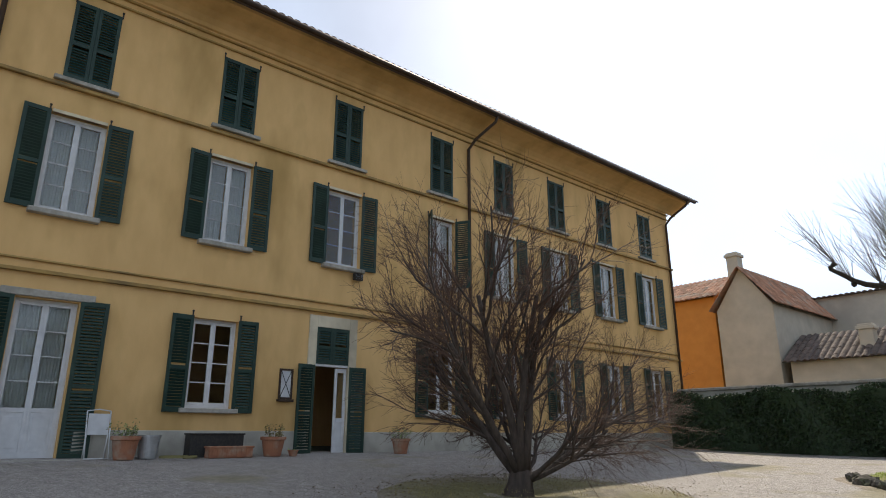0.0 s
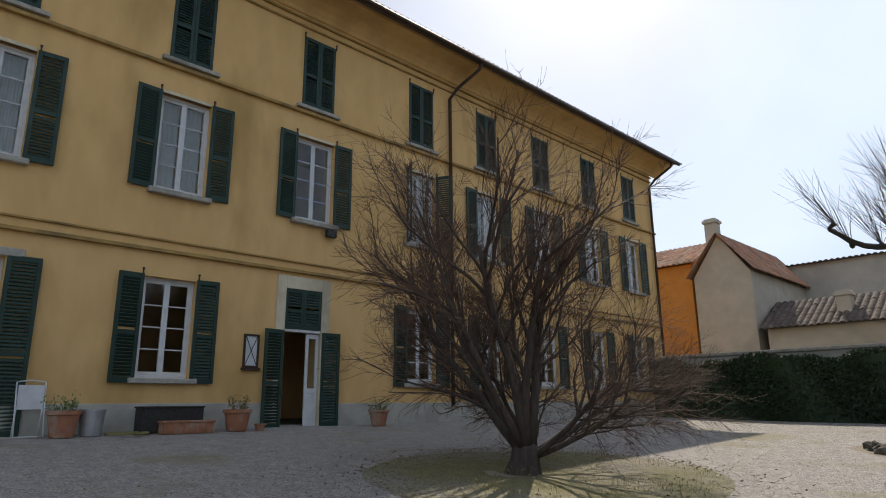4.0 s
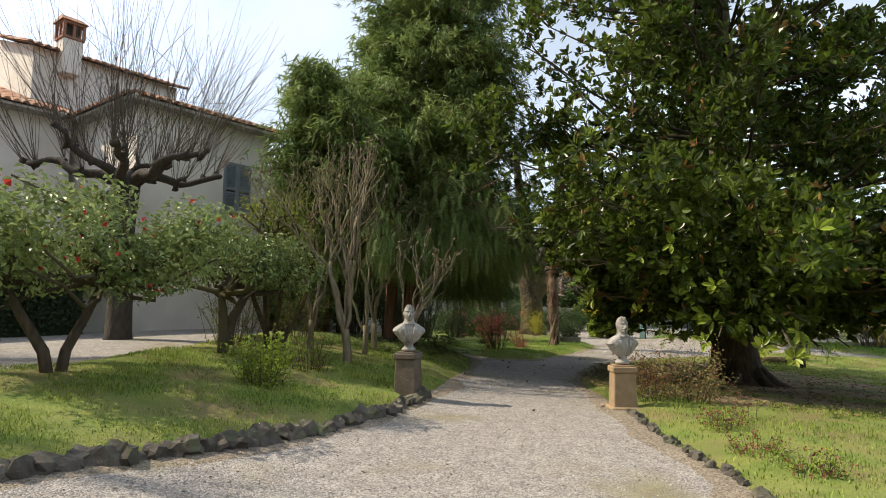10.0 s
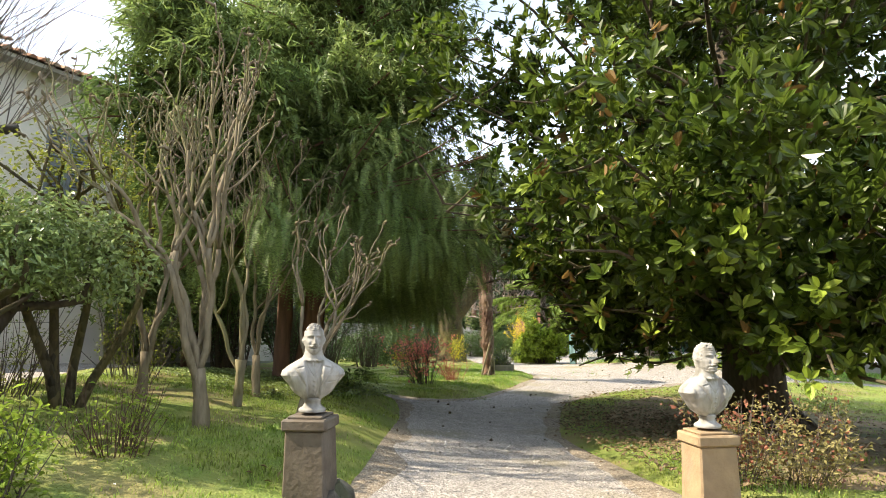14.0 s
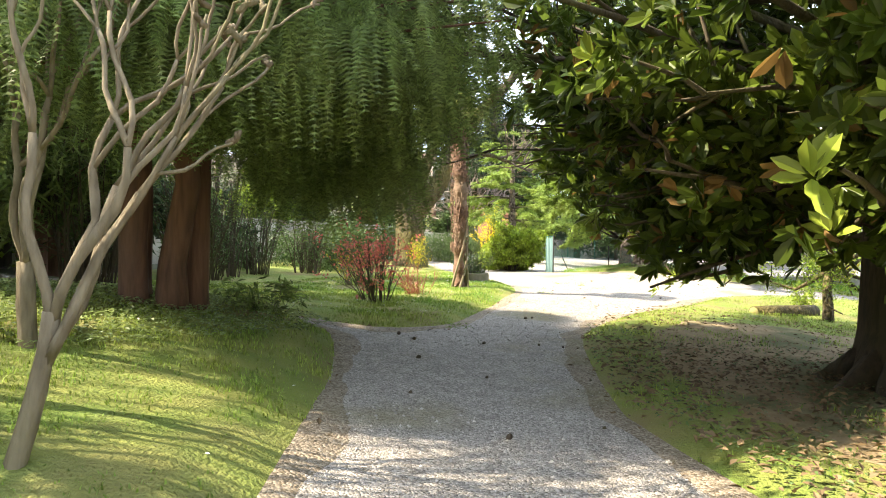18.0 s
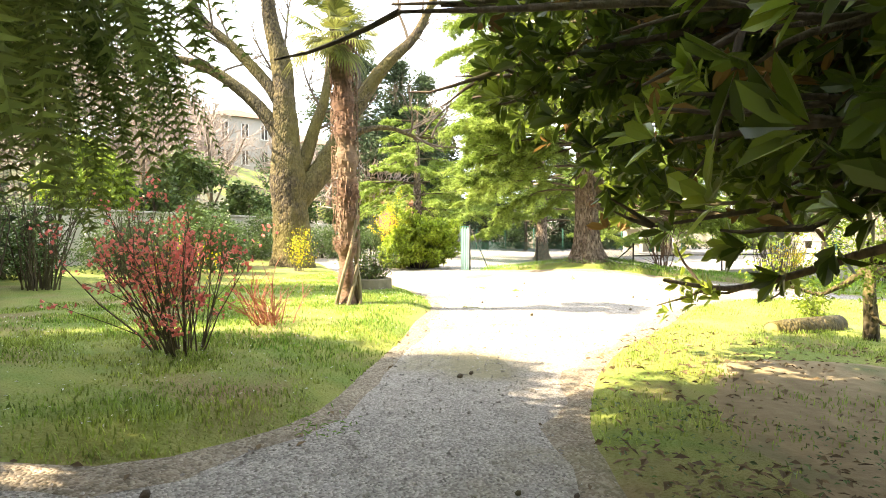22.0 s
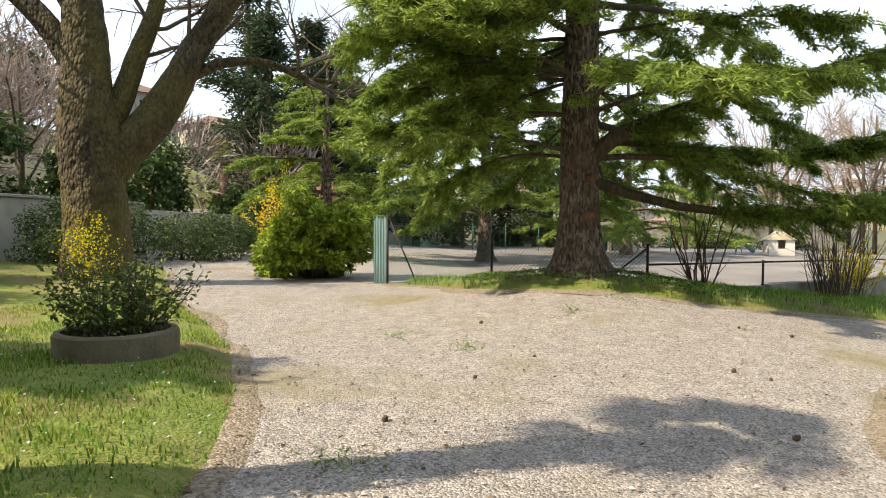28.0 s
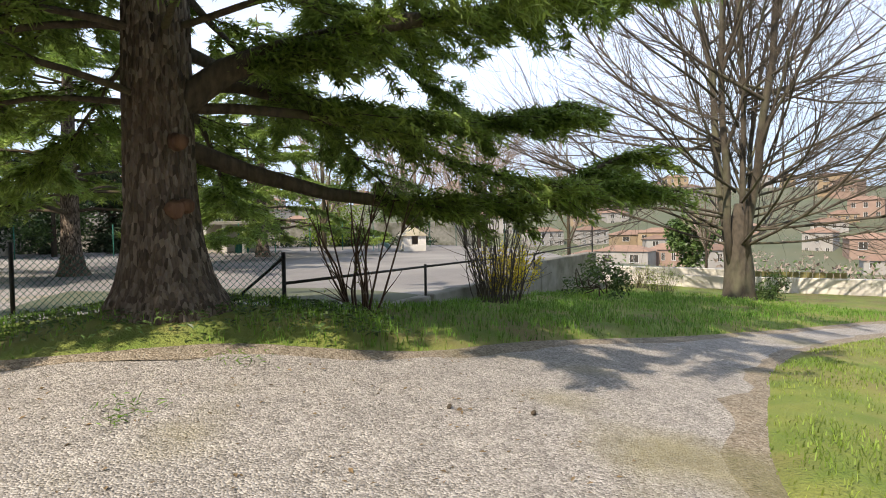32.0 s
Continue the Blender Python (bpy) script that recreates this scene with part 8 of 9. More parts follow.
def beech():
    """The bare tree at the lawn's end: several stems fused at the foot, long ascending boughs and a haze of twigs."""
    rng = np.random.default_rng(331)
    x, y = 33.9, -9.15
    t = tree_thing("bare_beech", x, y, "large leafless beech with fused grey stems and wide twiggy crown")
    T0, W = Tubes(), Tubes()
    T0.add([(0, 0, -.4), (0, 0, .0), (0, 0, .3), (0, 0, .9), (0, 0, 1.5), (0, 0, 2.1), (0, 0, 2.8)], [.68, .52, .43, .38, .36, .26, .1], 20, lump=.1)

    def grow(T, p, d, L, r, lv):
        n = 6 if lv < 2 else 4
        pts = arc(p, d, L, n, rng, wander=.07, up=.05 if lv else .03)
        (T if lv < 2 else W).add(pts, np.linspace(r, r * .5, n + 1), (10, 6, 4, 3, 3)[lv], cap=lv < 1, lump=.05 if lv < 1 else 0)
        if lv >= 3:
            return
        for _ in range((10, 9, 7)[lv]):
            s = rng.uniform(.2, 1) * n
            i = min(int(s), n - 1)
            q = pts[i] + (pts[i + 1] - pts[i]) * (s - i)
            grow(T, q, unit(unit(pts[i + 1] - pts[i]) + rng.normal(0, .42, 3)), L * rng.uniform(.4, .64), r * rng.uniform(.3, .42), lv + 1)

    for a, e, L, r in ((0, .07, 8.8, .13), (1.5, .09, 8.5, .12), (3.0, .08, 8.7, .13), (4.4, .12, 8.0, .10), (5.4, .14, 7.8, .09)):
        T = Tubes()
        grow(T, (math.cos(a) * .22, math.sin(a) * .22, .8), (math.cos(a) * e, math.sin(a) * e, 1), L, r, 0)
        T.mesh("stem", M["bark_beech"], t)
    for k in range(46):
        a = rng.uniform(0, 2 * math.pi)
        T = Tubes()
        grow(T, (math.cos(a) * .25, math.sin(a) * .25, rng.uniform(1.6, 6.0)), (math.cos(a), math.sin(a), rng.uniform(.02, .55)), rng.uniform(4.0, 6.4), .042, 1)
        T.mesh("bough", M["bark_beech"], t)
    T0.mesh("trunk", M["bark_beech"], t)
    W.mesh("crown", M["twig_grey"], t, "bare grey-brown twigs", smooth=False)


beech()
ph = thing("playhouse", (56.4, -7.3, -.24), "small cream plastic playhouse on the court", "playhouse")
part("playhouse_wall", boxes([(-.55, .55, -.7, -.64, 0, .95), (-.55, .55, .64, .7, 0, .95), (-.55, -.49, -.64, .64, 0, .4), (-.55, -.49, -.64, -.2, .4, .95), (-.55, -.49, .2, .64, .4, .95), (.49, .55, -.64, .64, 0, .95)], .01), M["stucco_pale"], ph)
link_mesh("roof", [(-.65, -.8, .92), (.65, -.8, .92), (.65, .8, .92), (-.65, .8, .92), (-.65, 0, 1.4), (.65, 0, 1.4)], [(0, 1, 5, 4), (2, 3, 4, 5), (1, 2, 5), (3, 0, 4), (3, 2, 1, 0)], M["trim"], ph)
sd = thing("shed", (62.4, 2.5, -.24), "low open shed with a flat roof by the court", "shed")
part("roof", boxes([(-1.5, 1.5, -2.0, 2.0, 1.75, 1.95)], .02), M["concrete"], sd)
for k in range(4):
    part("pillar", boxes([(-1.4, -1.15, -1.85 + 1.15 * k, -1.6 + 1.15 * k, -.1, 1.75)], .01), M["stucco_pale"], sd)
part("rear_wall", boxes([(1.2, 1.4, -1.9, 1.9, -.1, 1.75)]), M["stucco_grey"], sd)
part("bin", boxes([(-.6, .2, -.9, -.1, -.1, 1.0)], .04), M["net_green"], sd, "dark green bin")
sw = thing("slide", (58.5, -5.6, -.24), "green plastic slide on the court", "slide")
T = Tubes()
T.add([(0, 0, 1.2), (.5, -.6, .6), (.9, -1.2, .15)], [.16, .16, .16], 8)
T.mesh("chute", M["sheet_teal"], sw)
part("ladder", boxes([(-.3, -.25, -.2, -.15, 0, 1.2), (-.3, -.25, .15, .2, 0, 1.2), (-.3, -.25, -.15, .15, .4, .44), (-.3, -.25, -.15, .15, .8, .84), (-.2, .1, -.2, .2, 1.14, 1.2)]), M["sheet_teal"], sw)


# ---------- walls, gate and hillside to the north-east ----------
wl = part("wall_north", boxes([(10.5, 35.0, 18.9, 19.2, -.3, 1.95)], .02), M["plinth"])
tagged(wl, "weathered grey garden wall along the north side", "wall", kind="structure")
wc = part("wall_north_coping", boxes([(10.5, 35.0, 18.84, 19.26, 1.95, 2.03)], .015), M["stone"])
tagged(wc, "stone coping on the garden wall", "coping", kind="structure")
wl2 = part("wall_north_east", boxes([(0, 15.2, -.15, .15, -.3, 1.8)], .02), M["plinth"])
wl2.matrix_world = pose(35.0, 19.05, 0, 0, 0, 8)
tagged(wl2, "weathered garden wall towards the gate", "wall", kind="structure")
wl3 = part("wall_east", boxes([(50.4, 76, 17.2, 17.5, -.6, 1.5)], .02), M["concrete"])
tagged(wl3, "low wall behind the court", "wall", kind="structure")
wl4 = part("wall_court", boxes([(75, 75.3, -20, 17.2, -1.2, 1.6)], .02), M["concrete"])
tagged(wl4, "long grey wall on the far side of the court", "wall", kind="structure")
gt = thing("gate_pillars", (50.0, 19.0, gz(50, 19)), "brick gate pillars with moulded caps and an iron gate", "gate")
g0 = gt.matrix_world.inverted()
zb_ = gz(50, 19)
for k, (x, y) in enumerate(((49.6, 19.8), (50.25, 18.15))):
    p = part("pillar", boxes([(x - .4, x + .4, y - .4, y + .4, zb_ - .3, 3.3), (x - .5, x + .5, y - .5, y + .5, 3.3, 3.5), (x - .36, x + .36, y - .36, y + .36, 3.5, 3.75)], .02), M["brick"], gt)
    p.matrix_parent_inverse = g0
    for c in range(16):
        b = part("brick_course", boxes([(x - .408, x + .408, y - .408, y + .408, zb_ + .02 + c * .19, zb_ + .17 + c * .19)], .01), M["brick"], gt)
        b.matrix_parent_inverse = g0
for k in range(14):
    T = Tubes()
    x, y = 49.45 - .045 * k, 20.3 + .11 * k
    T.add([(x, y, zb_), (x, y, 2.6 + .25 * math.sin(k / 13 * math.pi))], [.018, .018], 5)
    T.mesh("gate_bar", M["iron"], gt).matrix_parent_inverse = g0
for z in (.5, 1.6, 2.4):
    T = Tubes()
    T.add([(49.45, 20.3, z), (48.85, 21.75, z)], [.02, .02], 5)
    T.mesh("gate_rail", M["iron"], gt).matrix_parent_inverse = g0


def block_house(name, x, y, z, w, d, h, rz, wallm, roofm, label, floors=2, cols=3, ridge=1.6, group="distant houses", shut=True):
    """A distant house: walls, hipped roof, and windows with frames set into the face that looks this way."""
    hs = thing(name, (x, y, z), label, "house", group, rz=rz)
    hs.matrix_world = pose(x, y, z, 0, 0, rz)
    part("wall", boxes([(-w / 2, w / 2, -d / 2, d / 2, -4, h)]), wallm, hs)
    o = .5
    vs = [(-w / 2 - o, -d / 2 - o, h), (w / 2 + o, -d / 2 - o, h), (w / 2 + o, d / 2 + o, h), (-w / 2 - o, d / 2 + o, h), (-w / 2 + d * .45, 0, h + ridge), (w / 2 - d * .45, 0, h + ridge)]
    link_mesh("roof", vs, [(0, 1, 5, 4), (1, 2, 5), (2, 3, 4, 5), (3, 0, 4), (3, 2, 1, 0)], roofm, hs)
    for f in range(floors):
        for c in range(cols):
            cx = -w / 2 + w * (c + .5) / cols
            cz = h * (f + .5) / floors
            ww, hh = w / cols * .16, h / floors * .26
            p = part("window", boxes([(cx - ww, cx + ww, -d / 2 - .05, -d / 2 + .1, cz - hh, cz + hh)]), M["dark_room"], hs)
            part("frame", boxes([(cx - ww - .08, cx - ww, -d / 2 - .1, -d / 2, cz - hh, cz + hh), (cx + ww, cx + ww + .08, -d / 2 - .1, -d / 2, cz - hh, cz + hh), (cx - .04, cx + .04, -d / 2 - .09, -d / 2 - .05, cz - hh, cz + hh), (cx - ww - .15, cx + ww + .15, -d / 2 - .16, -d / 2, cz - hh - .1, cz - hh)]), M["wood_white"], p)
    return hs


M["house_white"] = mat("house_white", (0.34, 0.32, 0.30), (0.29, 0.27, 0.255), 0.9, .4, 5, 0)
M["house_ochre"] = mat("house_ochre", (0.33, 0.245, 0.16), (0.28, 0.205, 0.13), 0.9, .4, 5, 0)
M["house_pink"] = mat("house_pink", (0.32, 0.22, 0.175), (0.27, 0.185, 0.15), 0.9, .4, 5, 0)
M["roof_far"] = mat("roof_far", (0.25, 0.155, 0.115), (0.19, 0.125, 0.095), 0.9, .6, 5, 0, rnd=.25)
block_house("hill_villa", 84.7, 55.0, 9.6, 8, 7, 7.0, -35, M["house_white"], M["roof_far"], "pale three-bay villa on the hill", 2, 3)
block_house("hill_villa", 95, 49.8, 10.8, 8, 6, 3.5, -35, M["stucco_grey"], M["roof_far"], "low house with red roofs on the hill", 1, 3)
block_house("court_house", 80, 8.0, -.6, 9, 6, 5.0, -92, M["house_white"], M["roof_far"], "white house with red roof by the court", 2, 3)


def far_tree(kind, x, y, h, seed, label, name):
    rng = np.random.default_rng(seed)
    t = tree_thing(name, x, y, label, group="background trees")
    T = Tubes()
    w = .016 if kind == "bare" else .03
    T.add([(0, 0, -.3), (.1, 0, h * .5), (0, .1, h * .92)], [w * h, w * .6 * h, .005 * h], 7)
    W = Tubes()
    if kind == "cone":
        limb = []
        for k in range(70):
            z = h * rng.uniform(.1, .97)
            a = rng.uniform(0, 6.28)
            pts = arc((0, 0, z), (math.cos(a), math.sin(a), .25), .30 * h * (1 - (z / h) ** 1.4) * rng.uniform(.7, 1.1) + .3, 4, rng, droop=.06)
            W.add(pts, np.linspace(.05, .012, 5), 4, cap=False)
            limb.append(pts)
        tagged(W.mesh("branchwork", M["bark_mag"], t, smooth=False), "thin side branches", kind="stuff")
        n = 8000
        p, d = along(limb, rng, n, .1, .3)
        v, f = leaves(p, rng.normal(0, .6, p.shape) + [0, 0, 1], d + rng.normal(0, .5, p.shape), rng.uniform(.25, .5, n), rng.uniform(.1, .2, n))
        link_mesh("crown", v, f, M["leaf_pine"], t)
    elif kind == "leafy":
        n = 3800
        p, nn = scatter(rng, n, clumps(rng, 26, (0, 0, h * .52), (h * .34, h * .34, h * .42), h * .15), .8)
        v, f = leaves(p, nn * .4 + rng.normal(0, .5, p.shape) + [0, 0, .6], rng.normal(0, 1, p.shape), rng.uniform(.14, .3, n), rng.uniform(.09, .18, n))
        link_mesh("crown", v, f, M["leaf_fresh" if seed % 2 else "leaf_ivy"], t)
    else:
        def grow(p, d, L, r, lv):
            m = 4 if lv < 3 else 2
            pts = arc(p, d, L, m, rng, wander=.1, up=.06)
            (T if lv < 1 else W).add(pts, np.linspace(r, r * .5, m + 1), 5 if lv < 1 else 3, cap=False)
            if lv < 3:
                for _ in range((6, 7, 7)[lv]):
                    i = rng.integers(1, 5)
                    grow(pts[i], unit(unit(pts[i] - pts[i - 1]) + rng.normal(0, .45, 3) + [0, 0, .1]), L * rng.uniform(.4, .65), r * .45, lv + 1)
        for k in range(5):
            a = k * 1.26 + rng.uniform(-.3, .3)
            grow((0, 0, h * rng.uniform(.2, .45)), (math.cos(a) * .6, math.sin(a) * .6, 1), h * .42, .0075 * h, 0)
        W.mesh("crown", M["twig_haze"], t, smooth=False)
    T.mesh("trunk", M["bark_mag"], t)
    return t


PLAN = [("cone", 55.5, 25.5, 17, 0), ("cone", 59, 22.5, 15, 1), ("cone", 63, 24, 13, 3), ("leafy", 44.5, 20.6, 3.2, 4), ("leafy", 53.0, 21.6, 4.5, 5), ("leafy", 38.5, 21.0, 4.2, 6), ("bare", 33.5, 22.0, 6.5, 7),
        ("bare", 28.0, 22.0, 6.0, 8), ("bare", 23.5, 22.4, 6.5, 9), ("leafy", 30.6, 21.2, 4.2, 10), ("leafy", 25.8, 21.0, 4.0, 11), ("leafy", 20.0, 21.4, 4.6, 12), ("bare", 17.5, 22.5, 6.5, 13), ("leafy", 15.0, 21.0, 5.0, 14), 
        ("cone", 66, 16.5, 12, 17), ("bare", 58, -12.5, 10, 18), ("bare", 62, -15, 11, 19), ("bare", 49, -13.5, 7, 20), ("leafy", 70, -6, 8, 21), ("bare", 66, -11, 12, 22), ("bare", 66, -4, 12, 47), ("bare", 61.5, -8.5, 11, 48), ("bare", 68, -16, 12, 49), ("cone", 70, 10, 10, 23), ("leafy", 47.0, -20, 3.5, 24), ("bare", 44, -18, 4.5, 25),
        ("leafy", -20, 42, 7, 26), ("bare", -2, 30, 8, 27), ("cone", 16, 17.0, 9, 28), ("leafy", 13.5, 17.5, 5.5, 29), ("leafy", 11.0, 20, 6, 30), ("cone", 53, 23, 13, 33), ("cone", 58, 20, 14, 34), ("cone", 63, 20, 12, 36), ("leafy", 57, 18.3, 5, 37), ("leafy", 64, 12.5, 6, 38), ("cone", 68, 6, 11, 39), ("leafy", 67, 1, 9, 40), ("bare", 30.5, 23, 8, 41), ("bare", 26, 23.5, 8, 42), ("leafy", 34.5, 20.7, 3.4, 44), ("leafy", 28.3, 20.6, 3.2, 46)]
for kind, x, y, h, k in PLAN:
    far_tree(kind, x, y, h, 400 + k, {"cone": "dark layered conifer on the hillside", "leafy": "leafy green tree beyond the garden wall", "bare": "leafless tree beyond the garden wall"}[kind], {"cone": "hillside_conifer", "leafy": "leafy_tree", "bare": "leafless_tree"}[kind])


def town():
    """The town on the slope across the valley, to the south-east."""
    rng = np.random.default_rng(501)
    for k in range(95):
        a = radians(rng.uniform(-72, 8))
        r = 190 + 380 * rng.random() ** 1.1
        x, y = 20 + r * math.cos(a), 5 + r * math.sin(a)
        if x < 84 and y > -26:
            continue
        w, d, h = rng.uniform(8, 17), rng.uniform(7, 11), rng.choice([5.5, 6.5, 8.5])
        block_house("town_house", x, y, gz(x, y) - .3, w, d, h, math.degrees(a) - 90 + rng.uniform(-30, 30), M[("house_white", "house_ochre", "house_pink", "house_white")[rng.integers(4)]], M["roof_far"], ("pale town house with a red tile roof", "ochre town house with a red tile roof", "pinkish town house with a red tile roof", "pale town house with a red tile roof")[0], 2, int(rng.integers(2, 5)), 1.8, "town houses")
    P = []
    for k in range(1150):
        a = radians(rng.uniform(-75, 12))
        r = 80 + 430 * rng.random() ** 1.4
        x, y = 20 + r * math.cos(a), 5 + r * math.sin(a)
        if x < 84 and y > -28:
            continue
        P.append((x, y, gz(x, y) + 1.6, rng.uniform(2.0, 4.6)))
    P = np.array(P)
    n = 62000
    i = rng.integers(len(P), size=n)
    d = rand_dirs(n, rng)
    q = P[i, :3] + d * P[i, 3:4] * rng.uniform(.4, 1.0, (n, 1)) * [1, 1, .9]
    v, f = leaves(q, rng.normal(0, 1, q.shape), rng.normal(0, 1, q.shape), rng.uniform(.4, .9, n), rng.uniform(.25, .5, n))
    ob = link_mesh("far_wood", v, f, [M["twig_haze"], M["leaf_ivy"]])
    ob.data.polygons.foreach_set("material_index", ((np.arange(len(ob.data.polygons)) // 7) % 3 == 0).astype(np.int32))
    tagged(ob, "bare and greening trees between the houses of the far slope", "woodland", kind="stuff")


town()


def hill_wood():
    """The bare and evergreen woods on the slope above the garden wall: fine twigs and leaves in many crowns."""
    rng = np.random.default_rng(511)
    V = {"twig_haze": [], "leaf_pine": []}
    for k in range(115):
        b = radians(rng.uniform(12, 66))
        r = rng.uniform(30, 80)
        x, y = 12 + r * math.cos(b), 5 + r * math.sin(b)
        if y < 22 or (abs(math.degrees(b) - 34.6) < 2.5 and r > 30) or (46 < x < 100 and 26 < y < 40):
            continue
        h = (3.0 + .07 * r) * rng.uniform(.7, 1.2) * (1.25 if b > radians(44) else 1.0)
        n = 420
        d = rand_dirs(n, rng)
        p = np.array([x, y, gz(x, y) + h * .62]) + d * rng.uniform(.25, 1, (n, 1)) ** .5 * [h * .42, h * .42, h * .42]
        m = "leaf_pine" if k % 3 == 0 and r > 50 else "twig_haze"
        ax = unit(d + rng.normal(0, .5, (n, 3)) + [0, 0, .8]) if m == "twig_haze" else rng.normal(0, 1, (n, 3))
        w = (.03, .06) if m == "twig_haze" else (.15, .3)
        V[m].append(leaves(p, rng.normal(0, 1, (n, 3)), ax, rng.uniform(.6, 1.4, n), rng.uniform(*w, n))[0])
    for m, vs in V.items():
        v = np.concatenate(vs)
        i = np.arange(len(v) // 4)[:, None] * 4
        ob = link_mesh("hill_wood", v, np.concatenate([i + [0, 1, 2], i + [0, 2, 3]], 0), M[m])
        tagged(ob, "bare brownish crowns of the wood on the hillside" if m == "twig_haze" else "dark evergreen crowns in the wood on the hillside", "woodland", kind="stuff")


hill_wood()
lowf = thing("plank_fence", (35.6, -13.4, gz(35.6, -13.4)), "weathered plank fence below the lawn", "fence")
for k in range(16):
    b = part("plank", boxes([(-1.5 + k * .19, -1.33 + k * .19, -.015, .015, .0, .75)], .004), M["leaf_straw"], lowf)
    b.matrix_local = pose(0, 0, 0, 0, 0, 38)
gw = part("wall_low", boxes([(0, 9, -.12, .12, -.6, .55)], .015), M["stucco_pale"])
gw.matrix_world = pose(31.2, -16.8, -1.2, 0, 0, 38)
tagged(gw, "low pale wall below the lawn", "wall", kind="structure")
gw2 = part("wall_low", boxes([(0, 5, -.12, .12, -.6, .6)], .015), M["stucco_pale"])
gw2.matrix_world = pose(36.9, -12.3, -1.0, 0, 0, 30)
tagged(gw2, "low pale wall below the lawn", "wall", kind="structure")


# ---------- grass, fallen leaves, cones, moss ----------
def grass(name, loop, zone, n, seed, h=(.016, .045), label="short spring grass", bald=None, m="grass", w=.0044):
    """Blades of grass over a lawn, within a stretch of the plan."""
    rng = np.random.default_rng(seed)
    x0, x1, y0, y1 = zone
    x, y = rng.uniform(x0, x1, n), rng.uniform(y0, y1, n)
    ok = inside(loop, x, y)
    den = np.array([.75 * noise.noise((a * .9, b * .9, 2.0)) + .5 * noise.noise((a * 3.1, b * 3.1, 5.0)) for a, b in zip(x, y)])
    ok &= rng.random(n) < np.clip(.58 + den * 1.3, .06, 1)
    if bald is not None:
        for bx, by, br in bald:
            ok &= (np.hypot(x - bx, y - by) / br + den * .5 > rng.uniform(.5, 1.05, n))
    x, y, den = x[ok], y[ok], den[ok]
    k = len(x)
    e = np.clip(edge_dist(loop, x, y) / .35, 0, 1)
    z = ground(x, y) + .012 + .10 * e * e * (3 - 2 * e)
    H = rng.uniform(*h, k) * np.clip(1 + den, .5, 1.7)
    a = rng.uniform(0, 6.28, k)
    ln = rng.uniform(.2, .9, k) * H
    p = np.stack([x, y, z - .01], -1)
    d = np.stack([np.cos(a), np.sin(a), 0 * a], -1)
    s = np.stack([-np.sin(a), np.cos(a), 0 * a], -1) * (w * rng.uniform(.7, 1.4, k))[:, None]
    mid = p + d * (ln * .35)[:, None] + np.array([0, 0, 1.0]) * (H * .62)[:, None]
    tip = p + d * ln[:, None] + np.array([0, 0, 1.0]) * H[:, None]
    v = np.stack([p - s, p + s, mid + s * .7, mid - s * .7, tip], 1).reshape(-1, 3)
    i = np.arange(k)[:, None] * 5
    f = (i + [0, 1, 2, 3]).tolist() + (i + [3, 2, 4]).tolist()
    ob = link_mesh(name, v, f, M[m])
    tagged(ob, label, "grass", kind="stuff")


grass("grass_island", LOOP_A, (-6, 11.2, 2.5, 9), 150000, 601)
grass("grass_north", LOOP_B, (11, 26, 6.3, 12.5), 150000, 602)
grass("grass_tufts", LOOP_B, (14.5, 24.5, 7.0, 11.5), 15000, 607, h=(.03, .065), label="lush taller tufts in the spring lawn", m="grass_lush", w=.006)
grass("grass_south", LOOP_C, (2, 27, -6, 5), 190000, 603, bald=[(12.3, 1.5, 4.6), (16.5, 2.6, 1.6)])
grass("grass_east", LOOP_D, (25.4, 35, -9, 9), 90000, 604, h=(.04, .10), m="grass_lush", w=.005)
grass("grass_bed", LOOP_E, (-10.2, -5.4, -4.1, 1.4), 7000, 605, h=(.012, .03), label="sparse moss and grass under the bare tree", m="leaf_straw")


def litter(name, n, zone, seed, size, material, label, loop=None, lift=.008, near=None, category="leaves"):
    rng = np.random.default_rng(seed)
    x0, x1, y0, y1 = zone
    x, y = rng.uniform(x0, x1, n), rng.uniform(y0, y1, n)
    ok = np.ones(n, bool)
    if loop is not None:
        ok &= inside(loop, x, y)
    if near is not None:
        for lp in near[:1]:
            ok &= (edge_dist(lp, x, y) < near[1] * np.abs(rng.normal(0, 1, n)))
    x, y = x[ok], y[ok]
    k = len(x)
    z = ground(x, y) + lift + (.10 if loop is not None else 0) + rng.uniform(0, .012, k)
    L = rng.uniform(*size, k)
    v, f = leaves(np.stack([x, y, z], -1), rng.normal(0, .3, (k, 3)) + [0, 0, 1], rng.normal(0, 1, (k, 3)) * [1, 1, .1], L, L * rng.uniform(.35, .7, k), fold=.15)
    tagged(link_mesh(name, v, f, M[material]), label, category, kind="stuff")


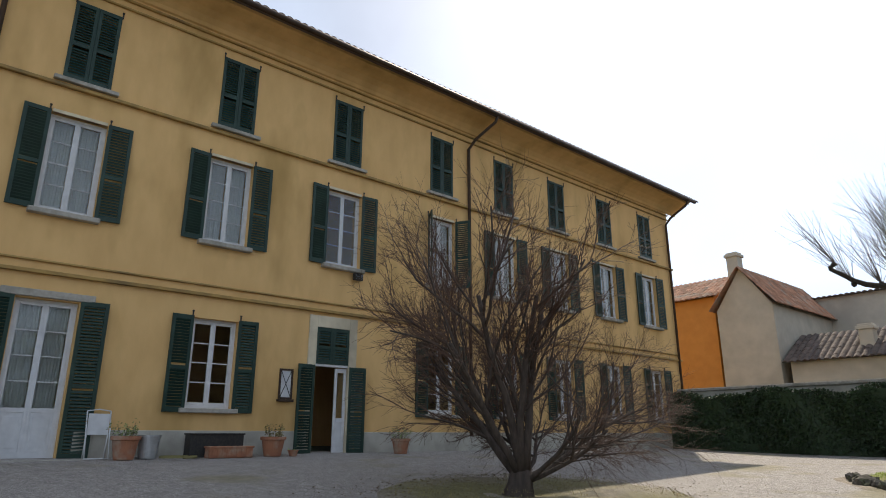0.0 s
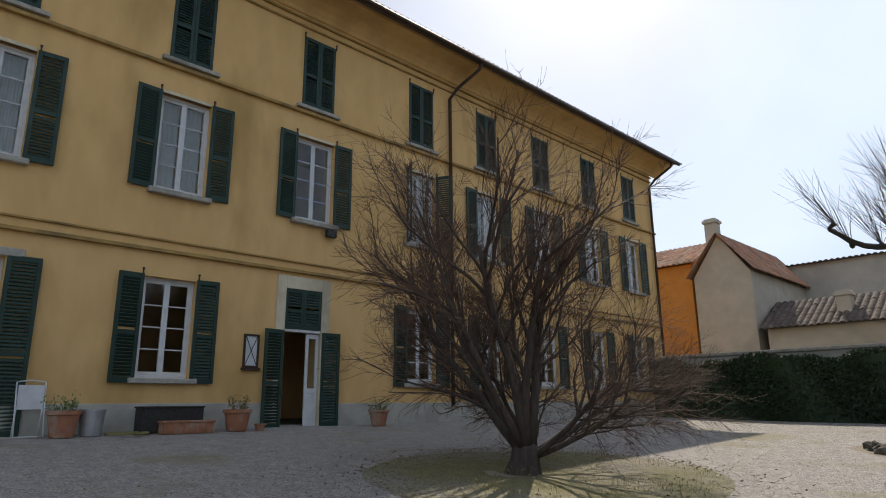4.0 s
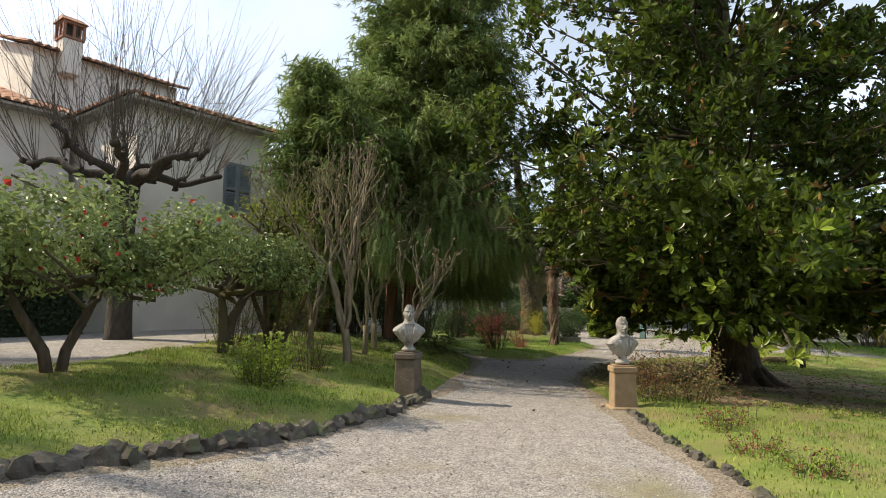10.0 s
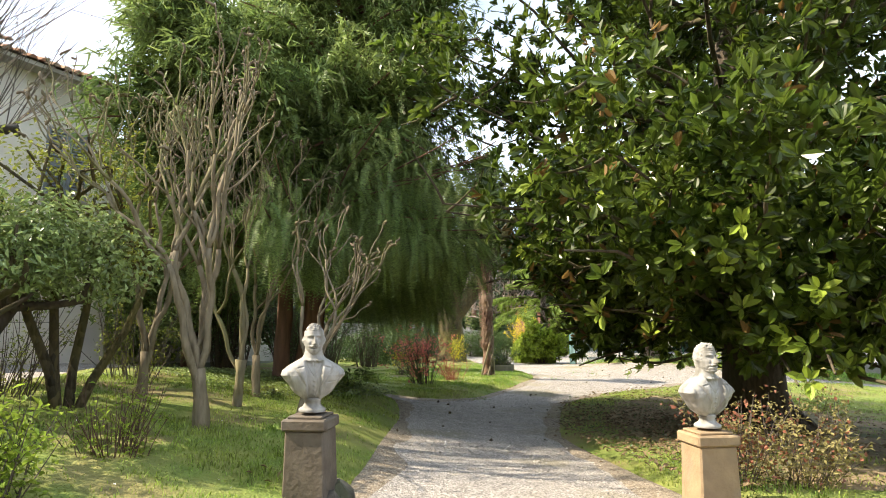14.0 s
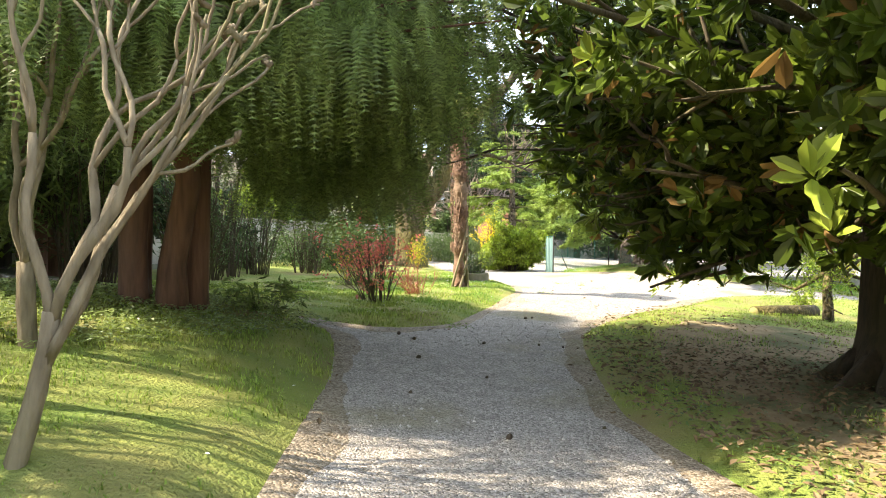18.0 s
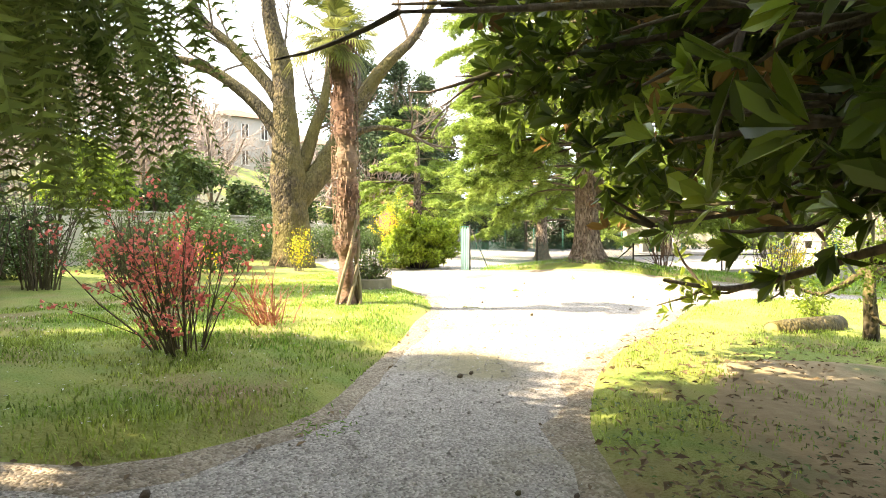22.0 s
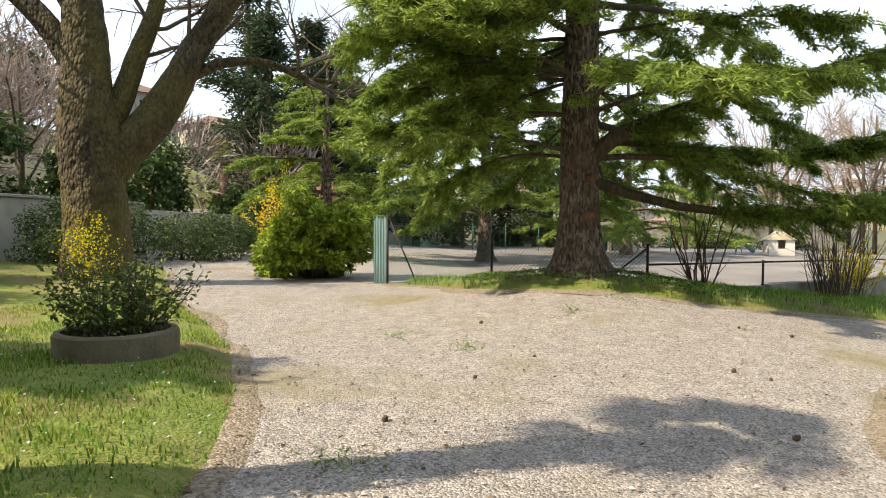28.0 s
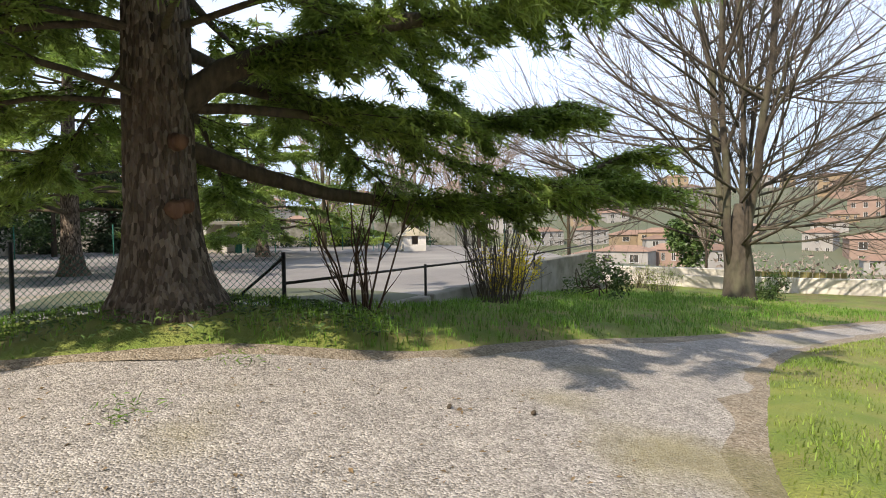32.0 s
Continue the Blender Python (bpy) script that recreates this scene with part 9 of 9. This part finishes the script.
def shoulder(name, loop, zone, seed, width=.34):
    """A worn strip of earth and stones between a lawn and the gravel."""
    d = unit(np.roll(loop, -1, 0) - np.roll(loop, 1, 0))
    area = .5 * np.sum(loop[:, 0] * np.roll(loop[:, 1], -1) - np.roll(loop[:, 0], -1) * loop[:, 1])
    nr = np.stack([d[:, 1], -d[:, 0]], -1) * (1 if area > 0 else -1)
    x0, x1, y0, y1 = zone
    vs, fs = [], []
    n = len(loop)
    cols = 4
    for k in range(n):
        w = width * (1 + .8 * noise.noise((loop[k][0] * .9, loop[k][1] * .9, seed)) + .25 * noise.noise((loop[k][0] * 2.2, loop[k][1] * 2.2, seed)))
        for c in range(cols):
            p = loop[k] + nr[k] * (w * c / (cols - 1) - .06)
            vs.append((p[0], p[1], gz(*p) + (.002, .016, .013, -.002)[c] + .006 * noise.noise((p[0] * 9, p[1] * 9, 1.0)) * (0 < c < 3)))
    for k in range(n):
        if x0 < loop[k][0] < x1 and y0 < loop[k][1] < y1:
            j = (k + 1) % n
            for c in range(cols - 1):
                q = (k * cols + c, k * cols + c + 1, j * cols + c + 1, j * cols + c)
                fs.append(q if area > 0 else q[::-1])
    tagged(link_mesh(name, vs, fs, M["shoulder"], smooth=True), "worn strip of earth and small stones beside the lawn", "path edge", kind="structure")


shoulder("path_edge_island", LOOP_A, (-6, 11.2, 2, 8), 3.0, .30)
shoulder("path_edge_north", LOOP_B, (11, 30, 6, 15), 4.0, .26)
shoulder("path_edge_south", LOOP_C, (2, 28, -9, 5), 5.0, .32)
shoulder("path_edge_east", LOOP_D, (25, 30, -12, 10), 6.0, .3)
litter("leaf_litter_magnolia", 3600, (7.5, 18.5, -3, 5), 611, (.04, .10), "leaf_litter", "fallen brown magnolia leaves on the bare ground", LOOP_C)
litter("leaf_litter_edge", 5200, (5, 22, 1, 9), 612, (.03, .09), "leaf_litter", "dry leaves gathered along the edge of the drive", near=(LOOP_C, .16))
litter("leaf_litter_edge", 3600, (2, 22, 3, 10), 613, (.03, .08), "leaf_litter", "dry leaves gathered along the lawn edge", near=(LOOP_A, .12))
litter("leaf_litter_edge", 3600, (11, 26, 6, 12), 614, (.03, .08), "leaf_litter", "dry leaves gathered along the lawn edge", near=(LOOP_B, .12))
litter("leaf_litter_verge", 3400, (6.5, 13.0, .8, 4.6), 631, (.03, .09), "leaf_litter", "dry leaves scattered through the thin grass", LOOP_C, .05)
litter("creeping_weeds", 4200, (6.5, 14.0, .8, 4.8), 632, (.02, .05), "leaf_ivy", "low weeds among the thin grass", LOOP_C, .05)
litter("leaf_litter_bed", 5200, (-11.5, -4, -5.5, 2.8), 615, (.025, .06), "leaf_litter", "dry leaves under the bare tree", near=(LOOP_E, .6))
litter("leaf_litter_court", 2600, (-10, 2.5, -10, 3.2), 633, (.02, .045), "leaf_litter", "dead leaves strewn over the courtyard gravel", lift=.003)
litter("leaf_litter_turn", 1500, (16, 26, 3, 9), 634, (.02, .045), "leaf_litter", "dead leaves strewn over the gravel of the turn", lift=.003)
litter("ivy_carpet", 6000, (7.3, 11.0, 6.8, 9.6), 616, (.03, .06), "leaf_camellia", "ivy and ground cover round the conifer", LOOP_A, .05)
litter("daisies", 900, (-5, 24, -4, 12), 617, (.015, .03), "curtain", "tiny white daisies in the grass", LOOP_A, .07)
litter("daisies", 1400, (11, 26, 6, 12), 618, (.015, .03), "curtain", "tiny white daisies in the grass", LOOP_B, .07)
litter("ivy_mound", 3000, (25.4, 28.5, 3.4, 7.4), 619, (.04, .08), "leaf_ivy", "ivy over the roots of the cedar", LOOP_D, .04)

for k, (x, y, r) in enumerate(((25.4, 4.85, .22), (23.25, 7.4, .3), (24.6, 5.6, .16), (22.6, 6.7, .14), (19.4, 6.9, .12), (12.9, 6.35, .16))):
    shrub("weed_tuft", x, y, .13, r * .8, "low tuft of weeds growing in the gravel", 640 + k, "grass_lush", 190, (.03, .07), nst=14, r0=.003, lo=.1, width=.16, base=r, jitter=.05, category="weed", group="weeds in the gravel")


def cones():
    """Dark fallen cones on the gravel."""
    bm = bmesh.new()
    bmesh.ops.create_icosphere(bm, subdivisions=2, radius=1.0)
    for v in bm.verts:
        v.co *= 1 + .35 * noise.noise(v.co * 5)
    me = bpy.data.meshes.new("cone")
    bm.to_mesh(me)
    bm.free()
    me.materials.append(M["bark_mag"])
    rng = np.random.default_rng(621)
    spots = [(9.34, 5.21), (10.63, 5.79), (10.94, 4.08), (5.32, 2.12), (22.2, 4.3), (22.04, 4.05)] + [(rng.uniform(8, 15), 0) for _ in range(12)] + [(rng.uniform(19, 25), rng.uniform(3, 7)) for _ in range(9)]
    for k, (x, y) in enumerate(spots):
        if y == 0:
            y = np.interp(x, [7, 9.4, 12, 15], [3.4, 4.7, 5.5, 5.8]) + rng.uniform(-1.2, 1.2)
        s = rng.uniform(.013, .022)
        o = new("fallen_cone", me)
        o.matrix_world = pose(x, y, gz(x, y) + s * .7, rng.uniform(0, 90), rng.uniform(0, 90), 0) @ Matrix.Diagonal((s, s, s * 1.3, 1))
        tagged(o, "dark fallen magnolia cone on the gravel", "cone", "fallen cones")


cones()


def pebbles():
    """Loose stones that stand out of the gravel along the walk."""
    rng = np.random.default_rng(631)
    n = 11000
    t = rng.random(n)
    i = np.minimum((t * (len(DRIVE) - 1)).astype(int), len(DRIVE) - 2)
    s = t * (len(DRIVE) - 1) - i
    c = DRIVE[i] + (DRIVE[i + 1] - DRIVE[i]) * s[:, None]
    x, y = c[:, 0] + rng.normal(0, 1.6, n), c[:, 1] + rng.normal(0, 1.6, n)
    ok = ~(inside(LOOP_A, x, y) | inside(LOOP_B, x, y) | inside(LOOP_C, x, y))
    x, y = x[ok], y[ok]
    k = len(x)
    r = rng.uniform(.006, .017, k)
    z = ground(x, y)
    octa = np.array([(1, 0, 0), (0, 1, 0), (-1, 0, 0), (0, -1, 0), (0, 0, .8), (0, 0, -.5)])
    v = octa[None] * rng.uniform(.6, 1.3, (k, 6, 1)) * r[:, None, None]
    a = rng.uniform(0, 6.28, k)
    R = np.stack([np.stack([np.cos(a), -np.sin(a)], -1), np.stack([np.sin(a), np.cos(a)], -1)], 1)
    v[:, :, :2] = np.einsum("kij,knj->kni", R, v[:, :, :2])
    v += np.stack([x, y, z + r * .3], -1)[:, None]
    fo = np.array([(0, 1, 4), (1, 2, 4), (2, 3, 4), (3, 0, 4), (1, 0, 5), (2, 1, 5), (3, 2, 5), (0, 3, 5)])
    f = (np.arange(k)[:, None, None] * 6 + fo).reshape(-1, 3)
    ob = link_mesh("loose_gravel", v.reshape(-1, 3), f, M["pebble"])
    tagged(ob, "loose pale stones on the drive", "gravel", kind="stuff")


M["pebble"] = mat("pebble", (0.42, 0.39, 0.36), (0.30, 0.275, 0.25), 0.9, 30, 4, .2, rnd=.45, island=True)
pebbles()
